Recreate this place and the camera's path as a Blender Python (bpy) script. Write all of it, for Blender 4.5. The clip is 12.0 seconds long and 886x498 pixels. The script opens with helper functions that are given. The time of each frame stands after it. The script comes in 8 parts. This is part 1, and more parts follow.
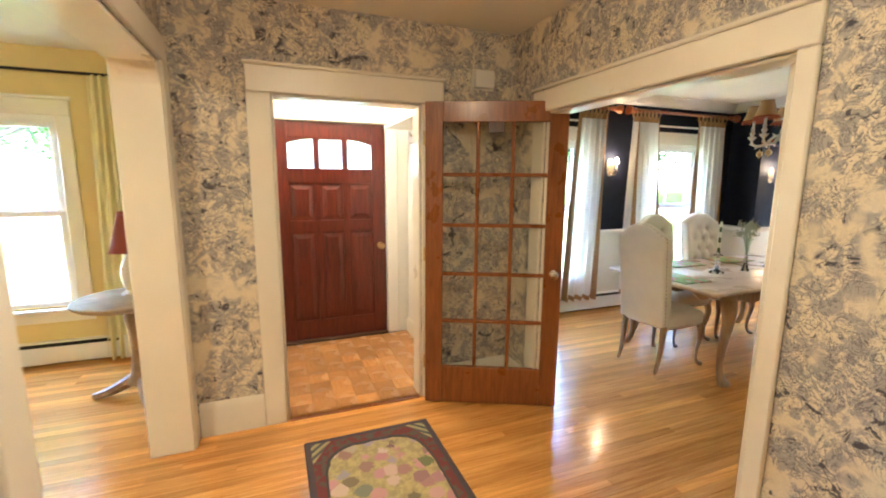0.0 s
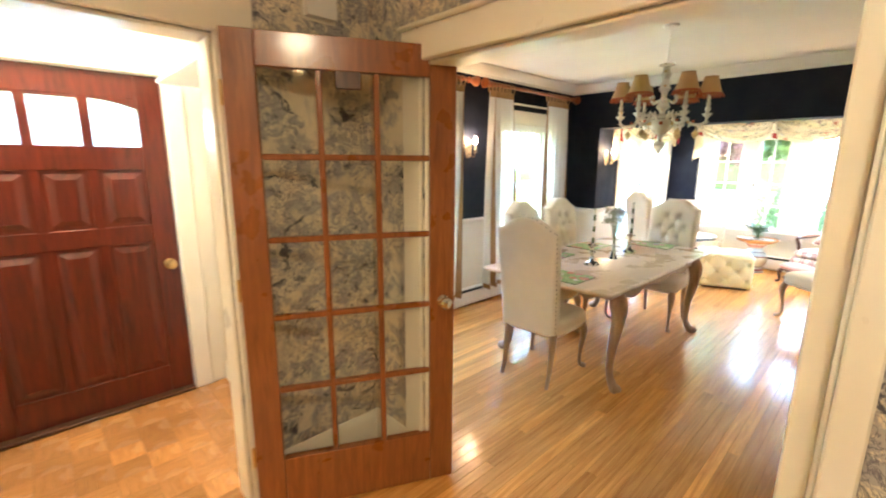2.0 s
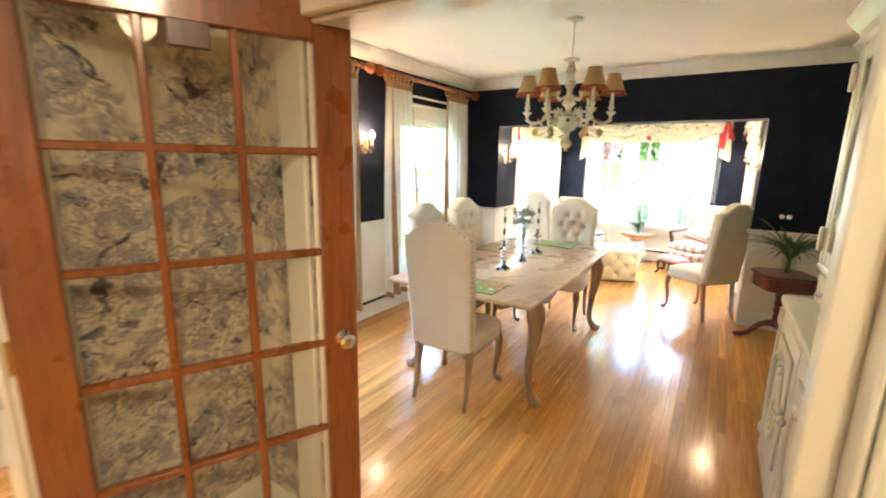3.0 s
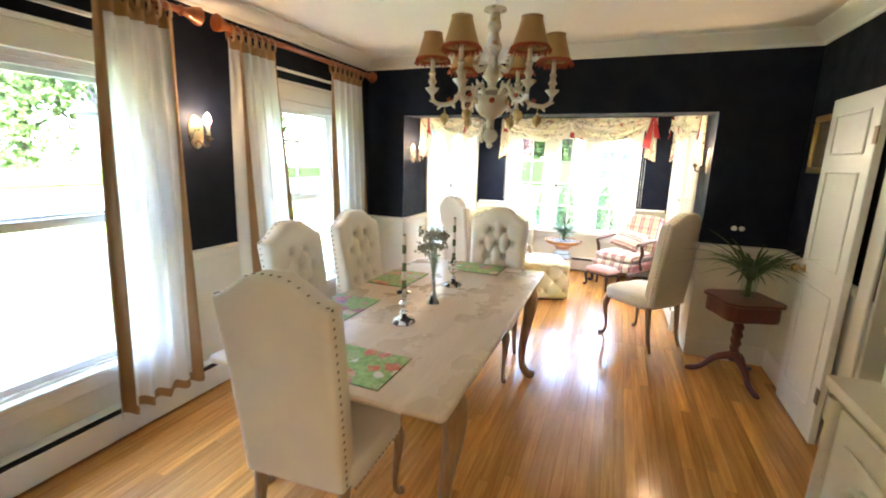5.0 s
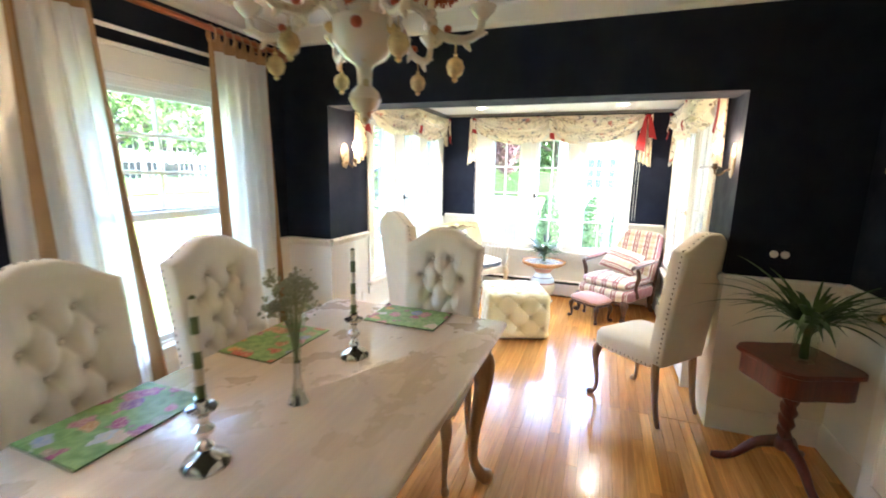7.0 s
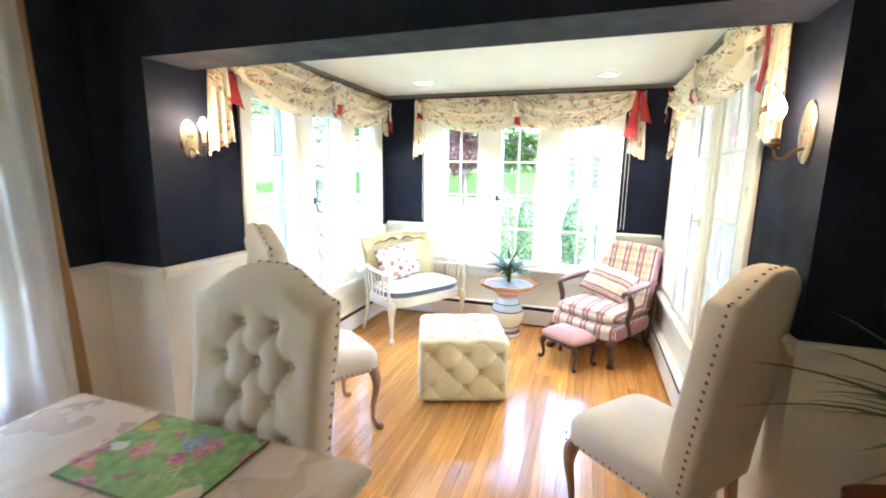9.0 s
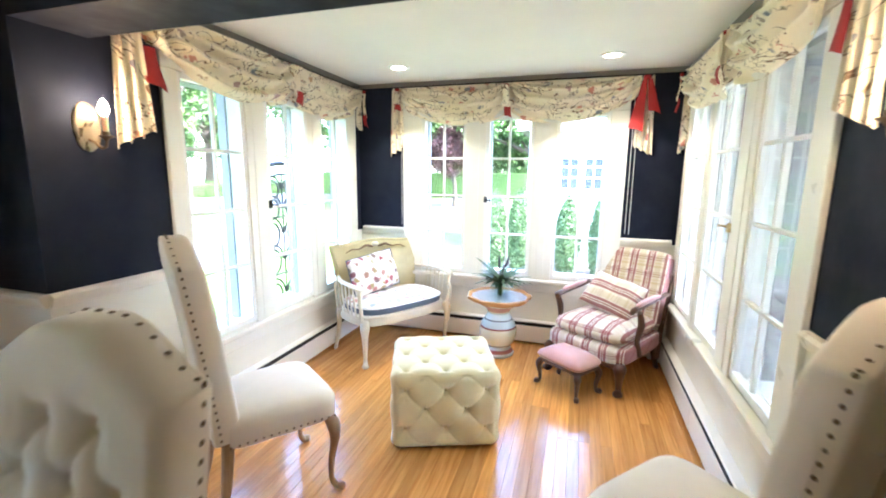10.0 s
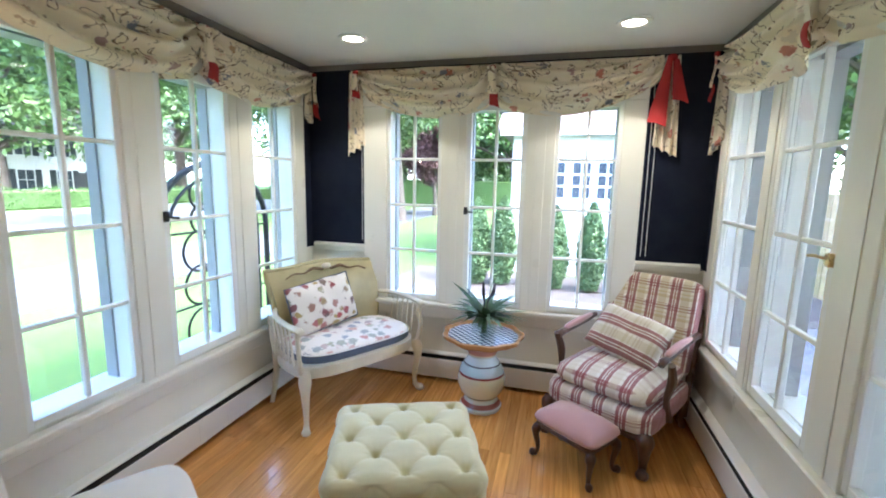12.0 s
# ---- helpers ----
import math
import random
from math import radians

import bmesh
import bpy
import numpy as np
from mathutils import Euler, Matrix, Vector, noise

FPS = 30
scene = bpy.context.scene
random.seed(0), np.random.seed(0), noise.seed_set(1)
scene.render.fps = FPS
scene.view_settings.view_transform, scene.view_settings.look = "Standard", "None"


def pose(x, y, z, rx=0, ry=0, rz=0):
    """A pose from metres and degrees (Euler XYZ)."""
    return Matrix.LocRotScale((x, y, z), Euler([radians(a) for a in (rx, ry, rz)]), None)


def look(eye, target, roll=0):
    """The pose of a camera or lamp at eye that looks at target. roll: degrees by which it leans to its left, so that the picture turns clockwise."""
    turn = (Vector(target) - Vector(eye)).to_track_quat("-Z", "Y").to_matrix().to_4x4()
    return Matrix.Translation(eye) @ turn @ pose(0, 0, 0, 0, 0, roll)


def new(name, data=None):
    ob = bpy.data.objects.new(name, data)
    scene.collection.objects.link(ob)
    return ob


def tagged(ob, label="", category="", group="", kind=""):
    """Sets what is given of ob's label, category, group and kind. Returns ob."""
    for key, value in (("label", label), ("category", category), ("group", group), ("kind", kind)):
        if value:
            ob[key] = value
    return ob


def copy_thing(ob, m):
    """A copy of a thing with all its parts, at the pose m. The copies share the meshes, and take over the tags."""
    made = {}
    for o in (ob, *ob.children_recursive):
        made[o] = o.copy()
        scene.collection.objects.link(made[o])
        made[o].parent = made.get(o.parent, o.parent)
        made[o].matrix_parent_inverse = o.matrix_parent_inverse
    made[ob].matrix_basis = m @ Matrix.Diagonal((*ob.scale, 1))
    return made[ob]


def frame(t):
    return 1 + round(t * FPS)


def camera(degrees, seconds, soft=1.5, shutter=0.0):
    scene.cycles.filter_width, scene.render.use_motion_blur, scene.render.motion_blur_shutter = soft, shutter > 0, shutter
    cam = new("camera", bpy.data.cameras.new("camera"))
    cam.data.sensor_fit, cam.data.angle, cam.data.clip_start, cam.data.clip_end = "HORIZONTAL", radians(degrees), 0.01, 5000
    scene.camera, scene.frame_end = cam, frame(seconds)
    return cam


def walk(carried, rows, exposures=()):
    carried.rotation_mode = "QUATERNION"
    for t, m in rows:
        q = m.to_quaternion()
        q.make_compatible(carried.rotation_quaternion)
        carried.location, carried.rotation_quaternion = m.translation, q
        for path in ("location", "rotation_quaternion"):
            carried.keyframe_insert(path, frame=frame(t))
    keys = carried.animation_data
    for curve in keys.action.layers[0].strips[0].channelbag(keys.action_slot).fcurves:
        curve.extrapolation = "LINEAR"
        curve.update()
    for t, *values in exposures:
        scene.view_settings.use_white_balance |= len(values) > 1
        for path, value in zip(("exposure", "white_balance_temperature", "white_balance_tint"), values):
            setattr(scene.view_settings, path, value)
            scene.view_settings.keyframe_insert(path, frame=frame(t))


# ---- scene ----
cam = camera(91.9, 12.0, soft=1.9, shutter=0.5)
PATH = [
    (0, (0.137, 0.272, 1.548), (0.861, 2.109, 1.228), 0.4),
    (0.5, (0.199, 0.451, 1.531), (1.024, 2.243, 1.204), 0.5),
    (1, (0.265, 0.684, 1.541), (1.244, 2.392, 1.191), 0.6),
    (1.5, (0.366, 0.962, 1.557), (1.537, 2.538, 1.178), 0.4),
    (2, (0.513, 1.192, 1.568), (1.863, 2.612, 1.167), 0.4),
    (2.5, (0.66, 1.342, 1.528), (2.171, 2.594, 1.142), 0.4),
    (3, (0.799, 1.499, 1.561), (2.451, 2.551, 1.155), 1.1),
    (3.5, (1.039, 1.672, 1.542), (2.795, 2.541, 1.14), 1.3),
    (3.7, (1.13, 1.708, 1.533), (2.918, 2.513, 1.14), 0.7),
    (5.3, (2.011, 1.882, 1.581), (3.833, 2.598, 1.175), 1.6),
    (5.5, (2.099, 1.865, 1.541), (3.924, 2.595, 1.175), 1.1),
    (6, (2.361, 1.848, 1.537), (4.179, 2.599, 1.176), 1.1),
    (6.5, (2.666, 1.872, 1.527), (4.494, 2.598, 1.168), 1.2),
    (7, (2.981, 1.897, 1.522), (4.827, 2.579, 1.165), 1.2),
    (7.5, (3.297, 1.89, 1.521), (5.154, 2.543, 1.164), 1.2),
    (7.7, (3.422, 1.899, 1.517), (5.285, 2.535, 1.16), 1.4),
    (9.3, (4.401, 1.855, 1.447), (6.273, 2.476, 1.113), 0.7),
    (9.5, (4.482, 1.858, 1.437), (6.357, 2.472, 1.109), 0.5),
    (10, (4.747, 1.937, 1.448), (6.628, 2.526, 1.108), 0.6),
    (10.5, (4.989, 1.978, 1.424), (6.872, 2.567, 1.098), 1.1),
    (11, (5.209, 1.99, 1.427), (7.091, 2.589, 1.106), 1.4),
    (11.5, (5.377, 2.038, 1.434), (7.269, 2.603, 1.118), 1.3),
    (12, (5.502, 2.092, 1.43), (7.413, 2.598, 1.126), 1.2),
]
walk(cam, [(t, look(eye, target, roll)) for t, eye, target, roll in PATH],
     [(0.0, 6.38, 5850, 10), (1.5, 6.52, 6250, 10), (2.5, 6.66, 6200, 10), (3.5, 6.74, 6150, 10), (5.5, 6.04, 6100, 10), (6.5, 5.9, 5950, 10), (7.0, 6.08, 5800, 10), (7.5, 6.04, 5650, 10), (9.5, 5.85, 5650, 10), (10.5, 5.3, 5480, 10), (11.0, 5.02, 5460, 10), (12.0, 4.47, 5440, 10)])

# ---- world, sun, exposure ----
world = bpy.data.worlds.new("sky")
scene.world = world
world.use_nodes = True
wn = world.node_tree.nodes
sky = wn.new("ShaderNodeTexSky")
sky.sky_type = "NISHITA"
sky.sun_disc = False
sky.sun_elevation = radians(50)
sky.sun_rotation = radians(200)
sky.dust_density = 2.0
world.node_tree.links.new(sky.outputs[0], wn["Background"].inputs[0])
wn["Background"].inputs[1].default_value = 0.15

sun_data = bpy.data.lights.new("sun", "SUN")
sun_data.energy = 0.8
sun_data.angle = radians(14)
sun_data.color = (1.0, 0.95, 0.87)
sun = new("sun", sun_data)
sun.matrix_world = look((0, 0, 20), (0.342 * 16.8, 0.94 * 16.8, 0))


def lamp(name, place, watts, colour, radius, kind="POINT"):
    d = bpy.data.lights.new(name, kind)
    d.energy, d.color, d.shadow_soft_size = watts, colour, radius
    o = new(name, d)
    o.location = place
    return o


WARM = (1.0, 0.58, 0.26)

# ---- mesh tools ----


def finish(bm, name, mat, smooth=40):
    me = bpy.data.meshes.new(name)
    bmesh.ops.recalc_face_normals(bm, faces=bm.faces[:])
    bm.to_mesh(me)
    bm.free()
    for m in mat if isinstance(mat, (list, tuple)) else (mat,):
        me.materials.append(m)
    if smooth:
        me.polygons.foreach_set("use_smooth", [True] * len(me.polygons))
        me.set_sharp_from_angle(angle=radians(smooth))
    return me


def part(name, bm, mat, parent=None, label="", smooth=40, m=None):
    ob = new(name, finish(bm, name, mat, smooth))
    if parent is not None:
        ob.parent = parent
    if m is not None:
        ob.matrix_basis = m
    if label:
        ob["label"] = label
    return ob


def thing(name, label, category, m=None, group="", kind=""):
    ob = tagged(new(name), label, category, group, kind)
    ob.empty_display_size = 0.1
    if m is not None:
        ob.matrix_basis = m
    return ob


def box(x0, x1, y0, y1, z0, z1, bevel=0.0, bm=None, seg=1):
    own = bmesh.new()
    bmesh.ops.create_cube(own, size=1.0)
    sx, sy, sz = x1 - x0, y1 - y0, z1 - z0
    for v in own.verts:
        v.co = Vector((x0 + (v.co.x + 0.5) * sx, y0 + (v.co.y + 0.5) * sy, z0 + (v.co.z + 0.5) * sz))
    if bevel:
        bmesh.ops.bevel(own, geom=own.edges[:], offset=min(bevel, 0.45 * min(abs(sx), abs(sy), abs(sz))), segments=seg, affect="EDGES", profile=0.6)
    return join(bm, own)


def join(bm, own, m=None):
    if m is not None:
        bmesh.ops.transform(own, matrix=m, verts=own.verts[:])
    if bm is None:
        return own
    me = bpy.data.meshes.new("tmp")
    own.to_mesh(me)
    own.free()
    bm.from_mesh(me)
    bpy.data.meshes.remove(me)
    return bm


def rows_mesh(rows, closed=True, caps=True, bm=None):
    """A skin over rings of points, each of the same count."""
    bm = bm or bmesh.new()
    rings = [[bm.verts.new(p) for p in r] for r in rows]
    n = len(rings[0])
    for a, b in zip(rings, rings[1:]):
        for i in range(n if closed else n - 1):
            j = (i + 1) % n
            bm.faces.new((a[i], a[j], b[j], b[i]))
    if caps and closed:
        bm.faces.new(rings[0][::-1])
        bm.faces.new(rings[-1])
    return bm


def lathe(profile, seg=20, bm=None, centre=(0, 0, 0), caps=True, flute=0.0, lobes=0):
    rows = []
    for r, z in profile:
        ring = []
        for k in range(seg):
            a = 2 * math.pi * k / seg
            rr = max(r, 0.0006) * (1 + (flute * math.cos(lobes * a) if lobes else 0))
            ring.append((centre[0] + rr * math.cos(a), centre[1] + rr * math.sin(a), centre[2] + z))
        rows.append(ring)
    return rows_mesh(rows, True, caps, bm)


def tube(points, radii, seg=8, bm=None, flat=1.0):
    """A round bar along points; radii is one number or one for each point."""
    pts = [Vector(p) for p in points]
    if not isinstance(radii, (list, tuple)):
        radii = [radii] * len(pts)
    rows, side = [], None
    for i, p in enumerate(pts):
        d = (pts[min(i + 1, len(pts) - 1)] - pts[max(i - 1, 0)]).normalized()
        if side is None:
            side = d.orthogonal().normalized()
        side = (side - d * side.dot(d)).normalized()
        up = d.cross(side)
        rows.append([p + radii[i] * (math.cos(a) * side + flat * math.sin(a) * up) for a in (2 * math.pi * k / seg for k in range(seg))])
    return rows_mesh(rows, True, True, bm)


def smooth_path(points, n=6):
    """Catmull-Rom points through a few given ones (of any width)."""
    p = [np.array(q, float) for q in points]
    p = [2 * p[0] - p[1]] + p + [2 * p[-1] - p[-2]]
    out = []
    for i in range(1, len(p) - 2):
        for k in range(n):
            t = k / n
            out.append(0.5 * (2 * p[i] + (p[i + 1] - p[i - 1]) * t + (2 * p[i - 1] - 5 * p[i] + 4 * p[i + 1] - p[i + 2]) * t * t + (3 * p[i] - p[i - 1] - 3 * p[i + 1] + p[i + 2]) * t ** 3))
    out.append(p[-2])
    return out


def curve_bar(points, seg=8, n=6, bm=None, flat=1.0):
    """points of (x, y, z, radius), smoothed."""
    q = smooth_path(points, n)
    return tube([(a[0], a[1], a[2]) for a in q], [float(a[3]) for a in q], seg, bm, flat)


def ball(r, centre=(0, 0, 0), scale=(1, 1, 1), bm=None, u=10, v=6):
    own = bmesh.new()
    bmesh.ops.create_uvsphere(own, u_segments=u, v_segments=v, radius=r)
    return join(bm, own, Matrix.Translation(centre) @ Matrix.Diagonal((*scale, 1)))


def extrude_outline(outline, y0, y1, bm=None):
    """A flat plate whose outline is given in x and z, from y0 to y1."""
    return rows_mesh([[(x, y0, z) for x, z in outline], [(x, y1, z) for x, z in outline]], True, True, bm)


def extrude_profile(profile, a, b, bm=None):
    """A moulding: profile of (out, z) swept from a to b, out to the left of the way."""
    a, b = Vector(a), Vector(b)
    d = (b - a).normalized()
    side = Vector((-d.y, d.x, 0))
    return rows_mesh([[p + side * o + Vector((0, 0, z)) for o, z in profile] for p in (a, b)], True, True, bm)


# ---- materials ----


class Mat:
    """A Principled material with a short way to wire textures."""

    def __init__(self, name, colour, rough=0.5, metal=0.0, **extra):
        self.mat = bpy.data.materials.new(name)
        self.mat.use_nodes = True
        self.nt = self.mat.node_tree
        self.b = self.nt.nodes["Principled BSDF"]
        self.b.inputs["Base Color"].default_value = (*colour, 1)
        self.b.inputs["Roughness"].default_value = rough
        self.b.inputs["Metallic"].default_value = metal
        for k, v in extra.items():
            self.b.inputs[k.replace("_", " ")].default_value = v
        self.co = self.nt.nodes.new("ShaderNodeTexCoord").outputs["Object"]

    def node(self, kind, **props):
        n = self.nt.nodes.new(kind)
        for k, v in props.items():
            n.inputs[k.replace("_", " ")].default_value = v
        return n

    def link(self, a, b):
        self.nt.links.new(a, b)

    def scaled(self, s):
        n = self.nt.nodes.new("ShaderNodeMapping")
        n.inputs["Scale"].default_value = s
        self.link(self.co, n.inputs[0])
        return n.outputs[0]

    def noisy(self, scale, detail=4.0, rough=0.55, distort=0.0, co=None):
        n = self.node("ShaderNodeTexNoise", Scale=scale, Detail=detail, Roughness=rough, Distortion=distort)
        self.link(co or self.co, n.inputs["Vector"])
        return n.outputs["Fac"]

    def ramp(self, fac, stops):
        n = self.nt.nodes.new("ShaderNodeValToRGB")
        e = n.color_ramp.elements
        while len(e) < len(stops):
            e.new(0.5)
        for k, (pos, col) in enumerate(stops):
            e[k].position = pos
            e[k].color = (*col, 1) if isinstance(col, (list, tuple)) else (col, col, col, 1)
        self.link(fac, n.inputs[0])
        return n.outputs[0]

    def mix(self, fac, a, b, kind="MIX"):
        n = self.nt.nodes.new("ShaderNodeMix")
        n.data_type, n.blend_type = "RGBA", kind
        for value, socket in ((fac, n.inputs[0]), (a, n.inputs[6]), (b, n.inputs[7])):
            if isinstance(value, bpy.types.NodeSocket):
                self.link(value, socket)
            elif isinstance(value, (tuple, list)):
                socket.default_value = (*value, 1)
            else:
                socket.default_value = value
        return n.outputs[2]

    def math(self, op, a, b=0.0):
        n = self.nt.nodes.new("ShaderNodeMath")
        n.operation = op
        for value, socket in ((a, n.inputs[0]), (b, n.inputs[1])):
            if isinstance(value, bpy.types.NodeSocket):
                self.link(value, socket)
            else:
                socket.default_value = value
        return n.outputs[0]

    def axis(self, k, co=None):
        n = self.nt.nodes.new("ShaderNodeSeparateXYZ")
        self.link(co or self.co, n.inputs[0])
        return n.outputs[k]

    def colour(self, socket):
        self.link(socket, self.b.inputs["Base Color"])
        return self

    def rough(self, socket):
        self.link(socket, self.b.inputs["Roughness"])
        return self

    def bump(self, socket, strength=0.2, depth=0.01):
        n = self.node("ShaderNodeBump", Strength=strength, Distance=depth)
        self.link(socket, n.inputs["Height"])
        self.link(n.outputs[0], self.b.inputs["Normal"])
        return self

    def thin(self, colour, share):
        """Cloth thin enough to let light through."""
        t = self.nt.nodes.new("ShaderNodeBsdfTranslucent")
        self.link(colour, t.inputs[0])
        mixer = self.nt.nodes.new("ShaderNodeMixShader")
        mixer.inputs[0].default_value = share
        self.link(self.b.outputs[0], mixer.inputs[1])
        self.link(t.outputs[0], mixer.inputs[2])
        self.link(mixer.outputs[0], self.nt.nodes["Material Output"].inputs[0])

    def random(self):
        return self.nt.nodes.new("ShaderNodeObjectInfo").outputs["Random"]


def paint(name, colour, rough=0.45, vary=0.06, scale=2.0, relief=0.08):
    m = Mat(name, colour, rough)
    a = tuple(c * (1 - vary) for c in colour)
    b = tuple(min(1, c * (1 + vary)) for c in colour)
    m.colour(m.ramp(m.noisy(scale, 5), [(0.3, a), (0.7, b)]))
    m.rough(m.ramp(m.noisy(scale * 3, 3), [(0.3, rough * 0.85), (0.7, min(1, rough * 1.15))]))
    m.bump(m.noisy(90, 3), relief, 0.003)
    return m.mat


def wood(name, dark, light, rough=0.35, scale=(1.2, 14, 14), coat=0.0, pieces=False, wear=1.0):
    m = Mat(name, light, rough, Coat_Weight=coat, Coat_Roughness=0.12)
    co = m.scaled(scale)
    if pieces:
        shift = m.nt.nodes.new("ShaderNodeVectorMath")
        shift.operation = "ADD"
        r = m.random()
        m.link(co, shift.inputs[0])
        k = m.math("MULTIPLY", r, 57.0)
        comb = m.nt.nodes.new("ShaderNodeCombineXYZ")
        m.link(k, comb.inputs[0])
        m.link(m.math("MULTIPLY", r, 31.0), comb.inputs[1])
        m.link(comb.outputs[0], shift.inputs[1])
        co = shift.outputs[0]
    grain = m.noisy(3.0, 8, 0.6, 0.6, co)
    col = m.ramp(grain, [(0.3, dark), (0.68, light)])
    fine = m.noisy(14.0, 4, 0.6, 0.0, co)
    col = m.mix(m.ramp(fine, [(0.45, 0.0), (0.75, 0.35)]), col, dark)
    if pieces:
        tone = m.ramp(r, [(0.0, (0.80, 0.77, 0.72)), (0.5, (1.0, 1.0, 1.0)), (0.86, (1.12, 1.1, 1.05)), (1.0, (1.42, 1.42, 1.3))])
        col = m.mix(1.0, col, tone, "MULTIPLY")
    m.colour(col)
    m.rough(m.ramp(m.noisy(5, 4), [(0.3, rough * (1 - 0.25 * wear)), (0.75, rough * (1 + 0.3 * wear))]))
    m.bump(grain, 0.06, 0.002)
    return m.mat


def cloth(name, colour, weave=600, rough=0.9, vary=0.07, relief=0.25, sheen=0.2):
    m = Mat(name, colour, rough, Sheen_Weight=sheen)
    a = tuple(c * (1 - vary) for c in colour)
    b = tuple(min(1, c * (1 + vary * 0.6)) for c in colour)
    m.colour(m.ramp(m.noisy(6, 5), [(0.3, a), (0.7, b)]))
    m.bump(m.noisy(weave, 2), relief, 0.002)
    return m.mat


def metal(name, colour, rough=0.25):
    m = Mat(name, colour, rough, 1.0)
    m.rough(m.ramp(m.noisy(20, 4), [(0.3, rough * 0.7), (0.7, rough * 1.5)]))
    return m.mat


def glow(name, colour, strength):
    m = Mat(name, colour, 0.4)
    m.b.inputs["Emission Color"].default_value = (*colour, 1)
    m.b.inputs["Emission Strength"].default_value = strength
    return m.mat


def make_glass(name, tint=(1, 1, 1), ior=1.35, rough=0.0):
    mat = bpy.data.materials.new(name)
    mat.use_nodes = True
    nt = mat.node_tree
    nt.nodes.clear()
    out = nt.nodes.new("ShaderNodeOutputMaterial")
    mixer = nt.nodes.new("ShaderNodeMixShader")
    clear = nt.nodes.new("ShaderNodeBsdfTransparent")
    gloss = nt.nodes.new("ShaderNodeBsdfGlossy")
    edge = nt.nodes.new("ShaderNodeLayerWeight")
    edge.inputs[0].default_value = 0.5
    power = nt.nodes.new("ShaderNodeMath")
    power.operation = "POWER"
    power.inputs[1].default_value = 4.0
    fres = nt.nodes.new("ShaderNodeMath")
    fres.operation = "MULTIPLY_ADD"
    fres.inputs[1].default_value = 0.5
    fres.inputs[2].default_value = ((ior - 1) / (ior + 1)) ** 2
    nt.links.new(edge.outputs["Facing"], power.inputs[0])
    nt.links.new(power.outputs[0], fres.inputs[0])
    clear.inputs[0].default_value = (*tint, 1)
    gloss.inputs["Roughness"].default_value = rough
    for a, b in ((fres.outputs[0], mixer.inputs[0]), (clear.outputs[0], mixer.inputs[1]), (gloss.outputs[0], mixer.inputs[2]), (mixer.outputs[0], out.inputs[0])):
        nt.links.new(a, b)
    return mat


def make_wallpaper():
    m = Mat("toile_wallpaper", (0.7, 0.62, 0.46), 0.7)
    base = m.ramp(m.noisy(3, 4), [(0.3, (0.72, 0.65, 0.49)), (0.7, (0.79, 0.72, 0.57))])
    patch = m.noisy(4.6, 2, 0.5, 0.8)
    where = m.ramp(patch, [(0.34, 0.0), (0.42, 1.0)])
    wash = m.ramp(m.noisy(13, 7, 0.72, 1.3), [(0.47, 0.0), (0.53, 0.75)])
    col = m.mix(m.math("MULTIPLY", where, wash), base, (0.30, 0.30, 0.33))
    strokes = m.ramp(m.noisy(17, 5, 0.6, 3.4), [(0.455, 0.0), (0.5, 1.0), (0.545, 0.0)])
    col = m.mix(m.math("MULTIPLY", m.ramp(patch, [(0.40, 0.15), (0.50, 1.0)]), strokes), col, (0.12, 0.12, 0.15))
    dark = m.ramp(m.noisy(9, 5, 0.7, 1.8), [(0.585, 0.0), (0.62, 0.95)])
    col = m.mix(m.math("MULTIPLY", where, dark), col, (0.055, 0.06, 0.085))
    m.colour(col)
    return m.mat


